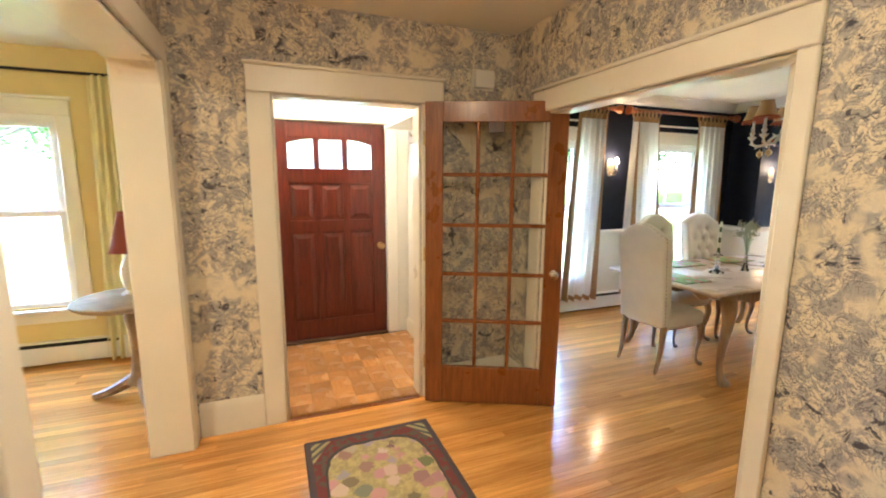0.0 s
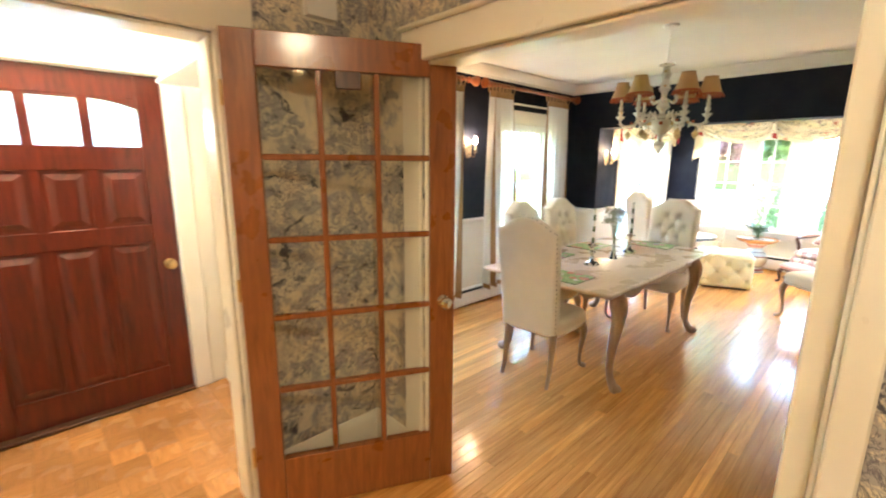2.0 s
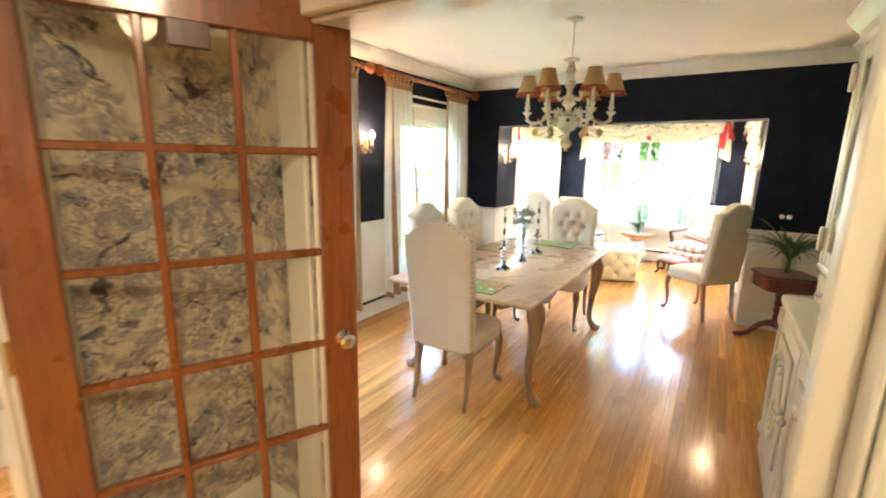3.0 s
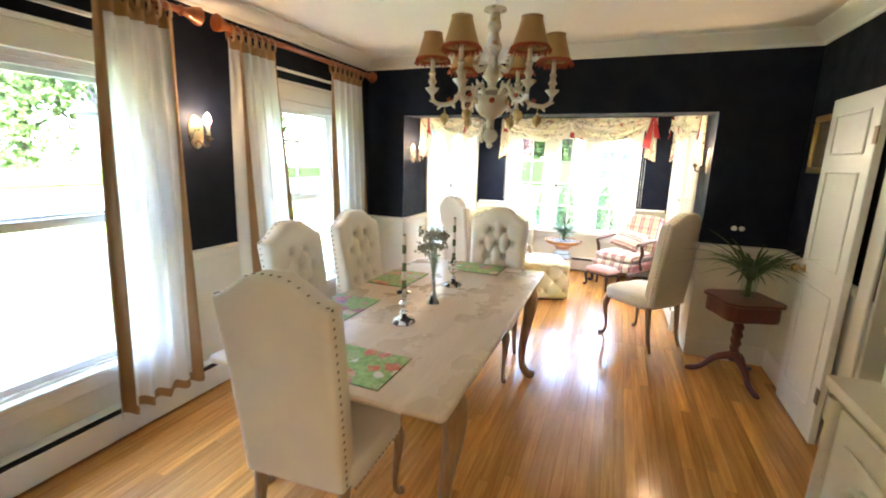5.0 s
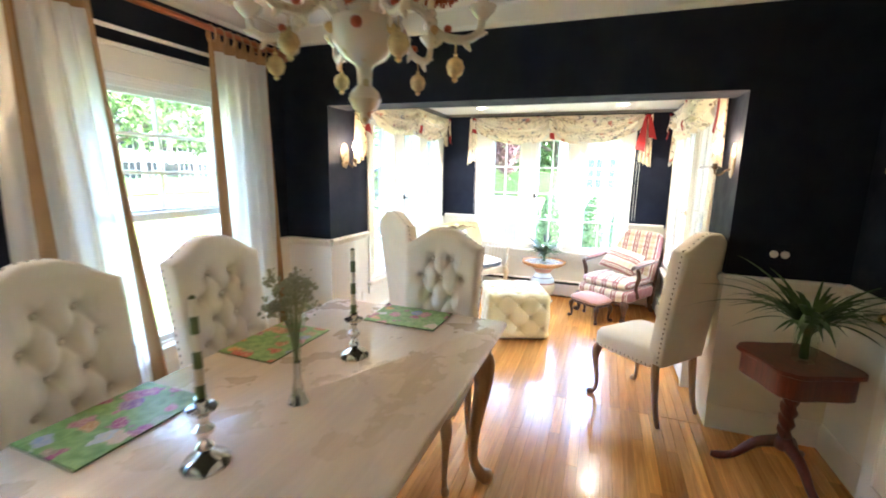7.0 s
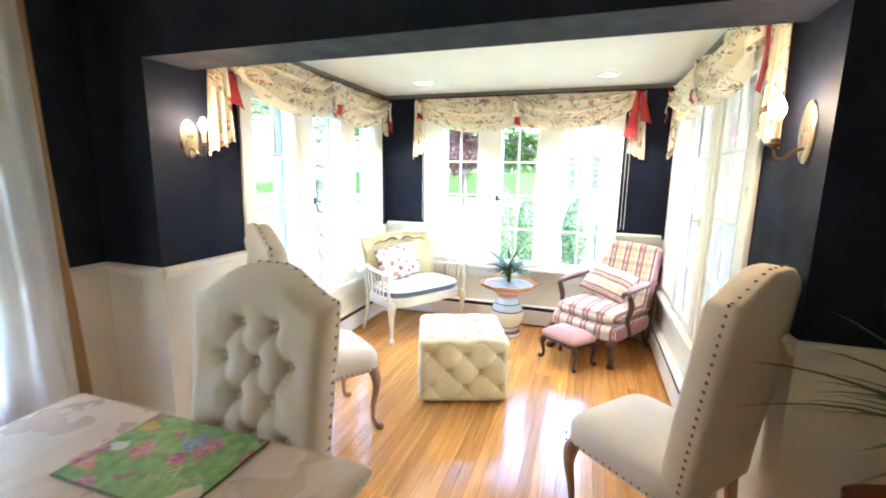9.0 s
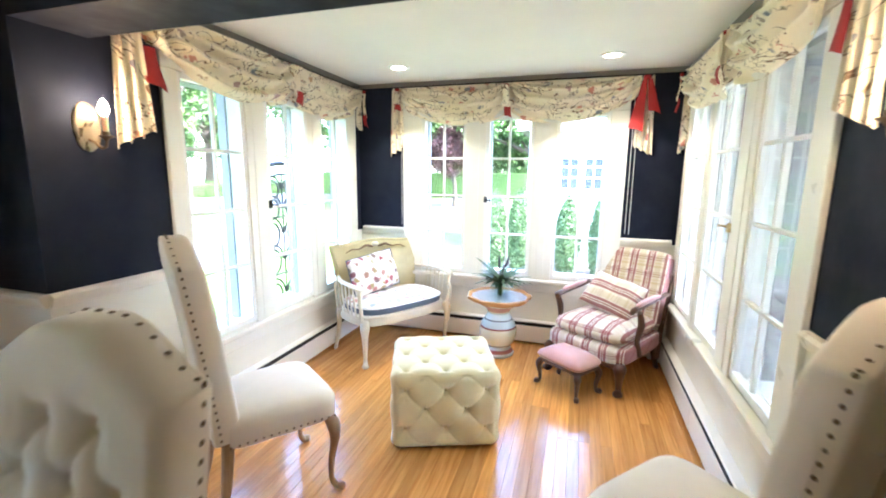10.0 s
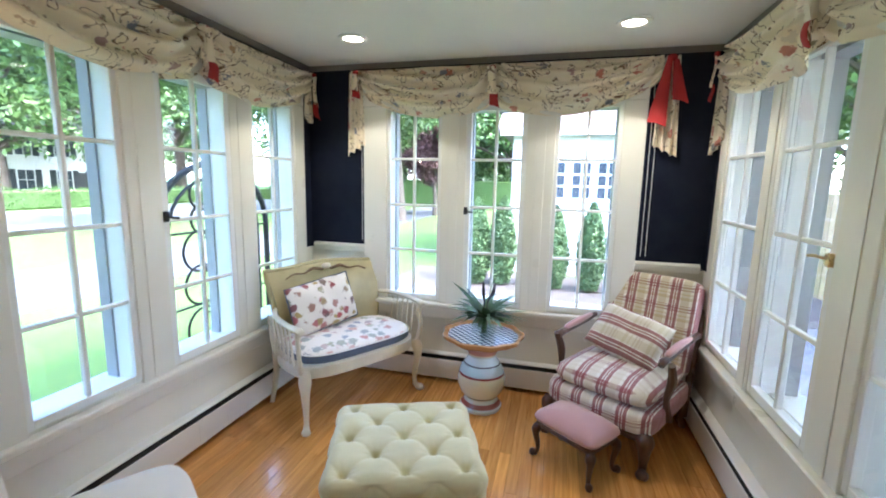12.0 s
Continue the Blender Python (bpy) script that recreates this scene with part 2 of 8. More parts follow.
def make_floral():
    m = Mat("floral_chintz", (0.8, 0.74, 0.58), 0.85)
    base = m.ramp(m.noisy(4, 4), [(0.3, (0.82, 0.72, 0.53)), (0.7, (0.90, 0.81, 0.63))])
    twig = m.noisy(5.6, 2.5, 0.5, 2.2)
    stems = m.ramp(twig, [(0.478, 0.0), (0.491, 1.0), (0.505, 1.0), (0.518, 0.0)])
    near = m.ramp(twig, [(0.40, 0.0), (0.44, 1.0), (0.56, 1.0), (0.60, 0.0)])
    gaps = m.ramp(m.noisy(7, 2), [(0.42, 0.0), (0.48, 1.0)])
    col = m.mix(m.math("MULTIPLY", stems, gaps), base, (0.17, 0.095, 0.05))

    def spots(scale, ragged, size, keep, tints):
        vor = m.node("ShaderNodeTexVoronoi", Scale=scale, Randomness=1.0)
        m.link(m.co, vor.inputs["Vector"])
        sep = m.nt.nodes.new("ShaderNodeSeparateColor")
        m.link(vor.outputs["Color"], sep.inputs[0])
        d = m.math("ADD", vor.outputs["Distance"], m.math("MULTIPLY", m.noisy(scale * 5, 3), ragged))
        f = m.ramp(d, [(size, 0.92), (size + 0.05, 0.0)])
        return m.math("MULTIPLY", f, m.ramp(sep.outputs[1], [(keep, 0.0), (keep + 0.02, 1.0)])), m.ramp(sep.outputs[0], tints)

    f, tint = spots(25.0, 0.7, 0.55, 0.35, [(0.0, (0.20, 0.21, 0.11)), (0.4, (0.28, 0.18, 0.12)), (0.7, (0.32, 0.32, 0.19)), (1.0, (0.42, 0.2, 0.16))])
    col = m.mix(m.math("MULTIPLY", m.math("MULTIPLY", f, near), gaps), col, tint)
    f, tint = spots(9.5, 0.75, 0.58, 0.3, [(0.0, (0.55, 0.17, 0.12)), (0.35, (0.58, 0.27, 0.2)), (0.55, (0.17, 0.2, 0.27)), (0.8, (0.25, 0.25, 0.28)), (1.0, (0.55, 0.33, 0.15))])
    col = m.mix(f, col, tint)
    m.colour(col)
    m.bump(m.noisy(500, 2), 0.15, 0.002)
    m.thin(col, 0.12)
    return m.mat


def stripe(m, coord, period, edges):
    """1 within the given parts of each period along coord, else 0."""
    f = m.math("FRACT", m.math("DIVIDE", coord, period))
    out = None
    for a, b in edges:
        s = m.math("MULTIPLY", m.math("GREATER_THAN", f, a), m.math("LESS_THAN", f, b))
        out = s if out is None else m.math("MAXIMUM", out, s)
    return out


def make_plaid(name, base, red, gold, period=0.165, pillow=False):
    m = Mat(name, base, 0.9, Sheen_Weight=0.15)
    x, y, z = m.axis(0), m.axis(1), m.axis(2)
    across = x
    along = m.math("ADD", z, m.math("MULTIPLY", y, -1.0))
    if pillow:
        across, along = z, x
    col = m.mix(m.math("MULTIPLY", stripe(m, along, period, [(0.06, 0.2), (0.3, 0.36)]), 0.5), base, gold)
    col = m.mix(m.math("MULTIPLY", stripe(m, along, period, [(0.5, 0.56), (0.62, 0.70), (0.76, 0.79)]), 0.3 if pillow else 0.72), col, red)
    col = m.mix(m.math("MULTIPLY", stripe(m, across, period, [(0.0, 0.14), (0.19, 0.25), (0.30, 0.44)]), 0.85), col, red)
    col = m.mix(m.math("MULTIPLY", stripe(m, across, period, [(0.5, 0.86)]), 0.5), col, gold)
    m.colour(col)
    m.bump(m.noisy(400, 2), 0.3, 0.002)
    return m.mat


NAVY = paint("navy_wall_paint", (0.0045, 0.0075, 0.021), 0.75, 0.12)
NAVY.node_tree.nodes["Principled BSDF"].inputs["Specular IOR Level"].default_value = 0.25
CREAM = paint("cream_wainscot_paint", (0.76, 0.73, 0.63), 0.45)
TRIM = paint("ivory_trim_paint", (0.79, 0.76, 0.67), 0.32, 0.04)
WHITE = paint("white_paint", (0.82, 0.81, 0.77), 0.4, 0.03)
CEIL = paint("ceiling_paint", (0.80, 0.78, 0.73), 0.85, 0.03)
YELLOW = paint("yellow_wall_paint", (0.74, 0.60, 0.27), 0.6)
PAPER = make_wallpaper()
GLASS = make_glass("window_glass")
OAK = wood("oak_strip_floor", (0.49, 0.205, 0.048), (0.75, 0.39, 0.108), 0.21, (0.8, 16, 16), 0.22, True)
PARQUET = wood("parquet_floor", (0.38, 0.18, 0.06), (0.58, 0.31, 0.12), 0.25, (3, 22, 22), 0.3, True)
SUBFLOOR = paint("dark_floor_joint", (0.09, 0.045, 0.02), 0.7)
MAHOGANY = wood("red_mahogany", (0.045, 0.006, 0.003), (0.14, 0.018, 0.008), 0.3, (14, 14, 1.3), 0.22, wear=0.3)
FIR = wood("orange_fir", (0.17, 0.05, 0.012), (0.31, 0.104, 0.027), 0.32, (14, 14, 1.3), 0.4)
BLEACHED = wood("bleached_oak_top", (0.62, 0.47, 0.33), (0.72, 0.57, 0.42), 0.28, (0.7, 5, 5), 0.3, wear=0.3)
LEGWOOD = wood("limed_oak_legs", (0.26, 0.15, 0.07), (0.44, 0.29, 0.15), 0.38, (10, 10, 1.5), 0.1)
DARKWOOD = wood("dark_walnut", (0.045, 0.018, 0.009), (0.10, 0.04, 0.02), 0.35, (10, 10, 1.5), 0.2)
BRASS = metal("aged_brass", (0.62, 0.45, 0.22), 0.3)
IRON = Mat("black_iron", (0.02, 0.02, 0.022), 0.5, 0.6).mat
CHROME = metal("polished_silver", (0.78, 0.78, 0.78), 0.12)
BLACK = Mat("black_slot", (0.01, 0.01, 0.01), 0.6).mat

# ---- structure ----
HALL_Y, FRONT_Y, EAST_HALL = 3.02, 4.35, 1.752
D_W, D_E, D_N, D_S = 1.88, 5.84, 4.32, 0.62
A_N, A_S, A_E = 3.91, 1.20, 8.42
TOP, A_TOP, RAIL = 2.53, 2.24, 0.93
MATS = [PAPER, NAVY, CREAM, YELLOW, WHITE, TRIM]
P_, N_, C_, Y_, W_, T_ = range(6)


def wall(name, axis, pos, back, u0, u1, z0, z1, holes, front_mat, back_mat, label, cut=()):
    """A wall with real openings. axis 'x': the faces lie at x = pos and x = back; 'y' likewise. Materials by height: functions of z."""
    us = sorted({u0, u1, *[h[0] for h in holes], *[h[1] for h in holes]})
    zs = sorted({z0, z1, *cut, *[h[2] for h in holes], *[h[3] for h in holes]})
    us = [u for u in us if u0 <= u <= u1]
    zs = [z for z in zs if z0 <= z <= z1]
    bm = bmesh.new()

    def at(u, d, z):
        return bm.verts.new((d, u, z) if axis == "x" else (u, d, z))

    def solid(i, j):
        if not (0 <= i < len(us) - 1 and 0 <= j < len(zs) - 1):
            return False
        u, z = (us[i] + us[i + 1]) / 2, (zs[j] + zs[j + 1]) / 2
        return not any(h[0] < u < h[1] and h[2] < z < h[3] for h in holes)

    for i in range(len(us) - 1):
        for j in range(len(zs) - 1):
            if not solid(i, j):
                continue
            a, b, c, d = us[i], us[i + 1], zs[j], zs[j + 1]
            mid = (c + d) / 2
            for depth, mat in ((pos, front_mat), (back, back_mat)):
                f = bm.faces.new([at(a, depth, c), at(b, depth, c), at(b, depth, d), at(a, depth, d)])
                f.material_index = mat(mid) if callable(mat) else mat
            for ok, q in ((solid(i - 1, j), ((a, c), (a, d))), (solid(i + 1, j), ((b, c), (b, d))), (solid(i, j - 1), ((a, c), (b, c))), (solid(i, j + 1), ((a, d), (b, d)))):
                if not ok:
                    f = bm.faces.new([at(q[0][0], pos, q[0][1]), at(q[1][0], pos, q[1][1]), at(q[1][0], back, q[1][1]), at(q[0][0], back, q[0][1])])
                    f.material_index = front_mat(mid) if callable(front_mat) else front_mat
    bmesh.ops.remove_doubles(bm, verts=bm.verts[:], dist=0.0005)
    return tagged(part(name, bm, MATS, smooth=0), label, "wall", kind="structure")


def two_tone(z):
    return C_ if z < RAIL else N_


# openings: u0, u1, z0, z1
L_LIGHTS = [(6.50, 6.95), (7.12, 7.575), (7.755, 8.19)]
E_LIGHTS = [(1.735, 2.13), (2.31, 2.71), (2.885, 3.285)]
R_LIGHTS = [(6.49, 6.955), (7.145, 7.62), (7.74, 8.22)]
L_Z, E_Z, R_Z = (0.50, 1.95), (0.59, 1.95), (0.53, 1.97)
W_A, W_B = (2.50, 3.42, 0.47, 1.99), (4.38, 5.28, 0.47, 1.99)

wall("wall_hall_north", "y", HALL_Y, HALL_Y + 0.14, -0.37, D_W + 0.0, 0, TOP, [(0.15, 1.06, -1, 2.03)], P_, W_, "toile wallpapered hall wall with the entry opening")
wall("wall_hall_east", "x", EAST_HALL, D_W, -2.6, HALL_Y, 0, TOP, [(1.22, 2.62, -1, 1.97)], P_, two_tone, "wall between hall and dining room, toile paper and navy", (RAIL,))
wall("wall_dining_west", "x", EAST_HALL, D_W, HALL_Y + 0.14, D_N, 0, TOP, [], W_, two_tone, "navy dining room wall above cream wainscot", (RAIL,))
wall("wall_dining_north", "y", D_N, D_N + 0.18, EAST_HALL, D_E + 0.0, -0.6, 2.75, [W_A, W_B], two_tone, W_, "navy dining room wall with two windows", (0.0, RAIL))
wall("wall_dining_east", "x", D_E, D_E + 0.27, D_S, D_N, -0.6, 2.75, [(A_S, A_N, -1, 1.99)], two_tone, N_, "navy dining room wall with the wide sunroom opening", (0.0, RAIL))
wall("wall_dining_south", "y", D_S, D_S - 0.14, D_W - 0.13, D_E + 0.27, -0.6, 2.75, [(3.84, 4.58, 0, 2.0)], two_tone, W_, "navy dining room wall with a kitchen doorway", (0.0, RAIL))
wall("wall_sunroom_north", "y", A_N, A_N + 0.17, D_E + 0.27, A_E + 0.2, -0.6, 2.5, [(a, b, *L_Z) for a, b in L_LIGHTS], two_tone, W_, "navy sunroom wall with three casements", (0.0, RAIL))
wall("wall_sunroom_south", "y", A_S, A_S - 0.17, D_E + 0.27, A_E + 0.2, -0.6, 2.5, [(a, b, *R_Z) for a, b in R_LIGHTS], two_tone, W_, "navy sunroom wall with three casements", (0.0, RAIL))
wall("wall_sunroom_east", "x", A_E, A_E + 0.2, A_S, A_N, -0.6, 2.5, [(a, b, *E_Z) for a, b in E_LIGHTS], two_tone, W_, "navy sunroom end wall with three casements", (0.0, RAIL))
# vestibule
wall("wall_vestibule_west", "x", 0.02, -0.10, HALL_Y + 0.14, FRONT_Y, 0, TOP, [], W_, W_, "white vestibule side wall")
wall("wall_vestibule_east", "x", 1.37, 1.49, HALL_Y + 0.14, FRONT_Y, 0, TOP, [], W_, W_, "white vestibule side wall")
wall("wall_vestibule_north", "y", FRONT_Y + 0.03, FRONT_Y + 0.16, -0.10, EAST_HALL, -0.6, 2.75, [(0.135, 1.16, 0, 2.055)], W_, W_, "white vestibule wall around the front door")
# living room beyond the arch, and the plain walls that close the hall
wall("wall_arch", "x", -0.37, -0.56, -2.6, HALL_Y + 0.0, 0, TOP, [(1.33, 2.895, -1, 2.115)], P_, Y_, "wall with the wide cased opening to the living room")
wall("wall_living_east", "x", -0.37, -0.56, HALL_Y, 4.78, 0, TOP, [], Y_, Y_, "yellow living room wall")
wall("wall_living_north", "y", 4.62, 4.80, -5.0, -0.56, -0.6, 2.75, [(-3.4, -1.42, 0.49, 2.02)], Y_, W_, "yellow living room wall with a large window", (0.0,))
wall("wall_living_west", "x", -5.0, -5.15, -2.6, 4.8, 0, TOP, [], Y_, W_, "yellow living room wall")
wall("wall_south", "y", -2.6, -2.75, -5.0, D_W, 0, TOP, [], P_, W_, "plain wall closing the hall")
wall("wall_kitchen_south", "y", -1.6, -1.75, D_W, D_E + 0.27, -0.6, 2.75, [], W_, W_, "plain kitchen wall")
wall("wall_kitchen_east", "x", D_E, D_E + 0.27, -1.6, D_S - 0.14, -0.6, 2.75, [], W_, W_, "plain kitchen wall")


def slab(name, x0, x1, y0, y1, z0, z1, mat, label, category):
    return tagged(part(name, box(x0, x1, y0, y1, z0, z1), mat, smooth=0), label, category, kind="structure")


slab("ceiling_hall", -5.0, D_W - 0.01, -2.6, HALL_Y, TOP, TOP + 0.12, CEIL, "warm white plaster hall ceiling", "ceiling")
slab("ceiling_living", -5.0, -0.37, HALL_Y, 4.7, TOP, TOP + 0.12, CEIL, "white plaster living room ceiling", "ceiling")
slab("ceiling_vestibule", -0.2, EAST_HALL, HALL_Y + 0.14, FRONT_Y + 0.03, TOP, TOP + 0.12, CEIL, "white plaster vestibule ceiling", "ceiling")
slab("ceiling_dining", D_W, D_E, -1.6, D_N, TOP, TOP + 0.12, CEIL, "white plaster dining room ceiling", "ceiling")
slab("ceiling_sunroom", D_E + 0.27, A_E, A_S, A_N, A_TOP, A_TOP + 0.12, CEIL, "white plaster sunroom ceiling with downlights", "ceiling")
slab("roof_cover", -5.2, 8.75, -2.8, 4.9, 2.76, 2.84, WHITE, "plain cover over the rooms", "roof")


def casing(name, boards, parent_label, mat=TRIM, bevel=0.006):
    """boards: x0, x1, y0, y1, z0, z1 each."""
    top = thing(name, parent_label, "trim", kind="structure")
    for k, b in enumerate(boards):
        part("board", box(*b, bevel), mat, top)
    return top


# vestibule casing, hall side, with jamb liners
casing("trim_vestibule", [
    (0.02, 0.15, HALL_Y - 0.022, HALL_Y, 0, 2.03), (1.06, 1.21, HALL_Y - 0.022, HALL_Y, 0, 2.03), (0.02, 1.21, HALL_Y - 0.026, HALL_Y, 2.03, 2.175),
    (0.01, 1.22, HALL_Y - 0.036, HALL_Y, 2.175, 2.195), (0.15, 0.165, HALL_Y + 0.001, HALL_Y + 0.14, 0, 2.015), (1.045, 1.06, HALL_Y + 0.001, HALL_Y + 0.14, 0, 2.015), (0.15, 1.06, HALL_Y + 0.001, HALL_Y + 0.14, 2.015, 2.03),
], "ivory painted casing of the vestibule opening")
# dining opening casing
ex = EAST_HALL
casing("trim_dining_opening", [
    (ex - 0.022, ex, 1.155, 1.222, 0, 1.97), (ex - 0.022, ex, 2.62, 2.74, 0, 1.97), (ex - 0.026, ex, 1.155, 2.74, 1.97, 2.10), (ex - 0.038, ex, 1.145, 2.75, 2.10, 2.12),
    (ex + 0.001, D_W - 0.001, 1.22, 1.235, 0, 1.955), (ex + 0.001, D_W - 0.001, 2.605, 2.62, 0, 1.955), (ex + 0.001, D_W - 0.001, 1.22, 2.62, 1.955, 1.97),
    (1.835, D_W + 0.021, 1.2355, 1.30, 0, 1.9545),
    (D_W, D_W + 0.02, 1.10, 1.22, 0, 1.97), (D_W, D_W + 0.02, 2.62, 2.74, 0, 1.97), (D_W, D_W + 0.024, 1.10, 2.74, 1.97, 2.10),
], "ivory painted casing of the dining room opening")


def arch_casing():
    """The wide opening to the living room with rounded upper corners."""
    top = thing("trim_arch", "ivory painted casing with rounded upper corners at the living room", "trim", kind="structure")
    for y0, y1, f0, f1 in ((2.88, 2.895, 2.895, 3.005), (1.33, 1.345, 1.22, 1.33)):
        part("board", box(-0.575, -0.355, y0, y1, 0, 2.115, 0.004), TRIM, top)
        part("board", box(-0.37, -0.345, f0, f1, 0, 2.13, 0.006), TRIM, top)
    part("board", box(-0.37, -0.345, 1.22, 3.005, 2.13, 2.26, 0.006), TRIM, top)
    part("board", box(-0.572, -0.358, 1.345, 2.88, 2.10, 2.115, 0.003), TRIM, top)
    for yc, s in ((2.88, -1), (1.345, 1)):
        rows = []
        for x in (-0.56, -0.362):
            ring = [(x, yc, 2.105)]
            for k in range(9):
                a = math.pi / 2 * k / 8
                ring.append((x, yc + s * 0.10 * (1 - math.cos(a)), 2.105 - 0.10 * (1 - math.sin(a))))
            rows.append(ring)
        part("corner_curve", rows_mesh(rows), TRIM, top)
    return top


arch_casing()


def runs(name, profile, segs, mat, label, category="trim"):
    """A moulding along several straight stretches, each a part; out is to the left of the way."""
    top = thing(name, label, category, kind="structure")
    for k, (a, b) in enumerate(segs):
        part("moulding", extrude_profile(profile, a, b), mat, top, smooth=30)
    return top


RAIL_P = [(0, 0), (0.014, 0), (0.02, 0.015), (0.03, 0.03), (0.032, 0.045), (0.02, 0.055), (0, 0.058)]
BASE_P = [(0, 0), (0.018, 0), (0.018, 0.12), (0.012, 0.14), (0.006, 0.15), (0, 0.15)]
CORN_P = [(0, -0.005), (0.012, 0), (0.02, 0.02), (0.05, 0.035), (0.09, 0.07), (0.115, 0.085), (0.12, 0.10), (0, 0.10)]
r = RAIL - 0.02
runs("chair_rail", RAIL_P, [
    ((D_E, D_N, r), (5.38, D_N, r)), ((4.28, D_N, r), (3.52, D_N, r)), ((2.40, D_N, r), (D_W, D_N, r)),
    ((D_E, A_N, r), (D_E, D_N - 0.03, r)), ((D_E, D_S + 0.03, r), (D_E, A_S, r)),
    ((4.71, D_S, r), (D_E, D_S, r)), ((D_W, D_S, r), (3.71, D_S, r)),
    ((D_W, D_N, r), (D_W, 2.74, r)), ((D_W, 1.10, r), (D_W, D_S, r)),
    ((6.40, A_N, r), (D_E, A_N, r)), ((D_E, A_S, r), (6.36, A_S, r)),
    ((A_E, A_S + 0.03, r), (A_E, 1.60, r)), ((A_E, 3.46, r), (A_E, A_N - 0.03, r)),
], TRIM, "ivory painted chair rail above the wainscot")
runs("baseboard", BASE_P, [
    ((D_E, A_N, 0), (D_E, D_N, 0)), ((D_E, D_S, 0), (D_E, A_S, 0)), ((4.71, D_S, 0), (D_E, D_S, 0)), ((D_W, D_S, 0), (3.71, D_S, 0)),
    ((D_W, D_N, 0), (D_W, 2.74, 0)), ((D_W, 1.10, 0), (D_W, D_S, 0)),
    ((1.37, 3.16, 0), (1.37, 4.36, 0)), ((0.02, 4.36, 0), (0.02, 3.16, 0)),
], TRIM, "ivory painted baseboard")
runs("baseboard", [(o, z * 1.42) for o, z in BASE_P], [
    ((0.02, HALL_Y, 0), (-0.34, HALL_Y, 0)), ((-0.37, 1.22, 0), (-0.37, -2.6, 0)), ((EAST_HALL, HALL_Y, 0), (1.21, HALL_Y, 0)), ((EAST_HALL, -2.6, 0), (EAST_HALL, 1.155, 0)),
    ((EAST_HALL, 2.74, 0), (EAST_HALL, HALL_Y, 0)),
], TRIM, "tall ivory painted hall baseboard")
c = TOP - 0.10
runs("cornice", CORN_P, [((D_E, D_N, c), (D_W, D_N, c)), ((D_E, D_S, c), (D_E, D_N, c)), ((D_W, D_S, c), (D_E, D_S, c)), ((D_W, D_N, c), (D_W, D_S, c))], CEIL, "white plaster crown cornice of the dining room")
SMALL_P = [(0, -0.03), (0.012, -0.03), (0.03, 0.0), (0, 0.0)]
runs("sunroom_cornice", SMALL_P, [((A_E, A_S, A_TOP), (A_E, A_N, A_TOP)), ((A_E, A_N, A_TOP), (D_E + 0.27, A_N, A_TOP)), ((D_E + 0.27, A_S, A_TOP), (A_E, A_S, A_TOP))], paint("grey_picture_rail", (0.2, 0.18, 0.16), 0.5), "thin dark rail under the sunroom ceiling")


# ---- windows ----
WINDOWS = [0]
GREYTRIM = paint("weathered_grey_storm_paint", (0.38, 0.385, 0.39), 0.6)


def window_top(label, m):
    WINDOWS[0] += 1
    return thing("window_%d" % WINDOWS[0], label, "window", m, kind="structure")


def sash(top, u0, u1, z0, z1, y, cols, rws, stile=0.04, bar=0.018, thick=0.035, bottom=None):
    bottom = bottom or stile
    fr = part("sash", box(u0, u0 + stile, y, y + thick, z0, z1, 0.003), WHITE, top)
    part("sash_stile", box(u1 - stile, u1, y, y + thick, z0, z1, 0.003), WHITE, fr)
    part("sash_rail", box(u0 + stile, u1 - stile, y, y + thick, z0, z0 + bottom, 0.003), WHITE, fr)
    part("sash_rail", box(u0 + stile, u1 - stile, y, y + thick, z1 - stile, z1, 0.003), WHITE, fr)
    a, b, c_, d = u0 + stile, u1 - stile, z0 + bottom, z1 - stile
    for i in range(1, cols):
        u = a + (b - a) * i / cols
        part("muntin", box(u - bar / 2, u + bar / 2, y + 0.004, y + thick - 0.004, c_, d, 0.004), WHITE, fr)
    for j in range(1, rws):
        z = c_ + (d - c_) * j / rws
        part("muntin", box(a, b, y + 0.006, y + thick - 0.006, z - bar / 2, z + bar / 2, 0.004), WHITE, fr)
    for i in range(cols):
        for j in range(rws):
            p = part("pane", box(a + (b - a) * i / cols, a + (b - a) * (i + 1) / cols, y + thick / 2, y + thick / 2 + 0.003, c_ + (d - c_) * j / rws, c_ + (d - c_) * (j + 1) / rws), GLASS, fr, smooth=0)
            p.visible_shadow = False
    return fr


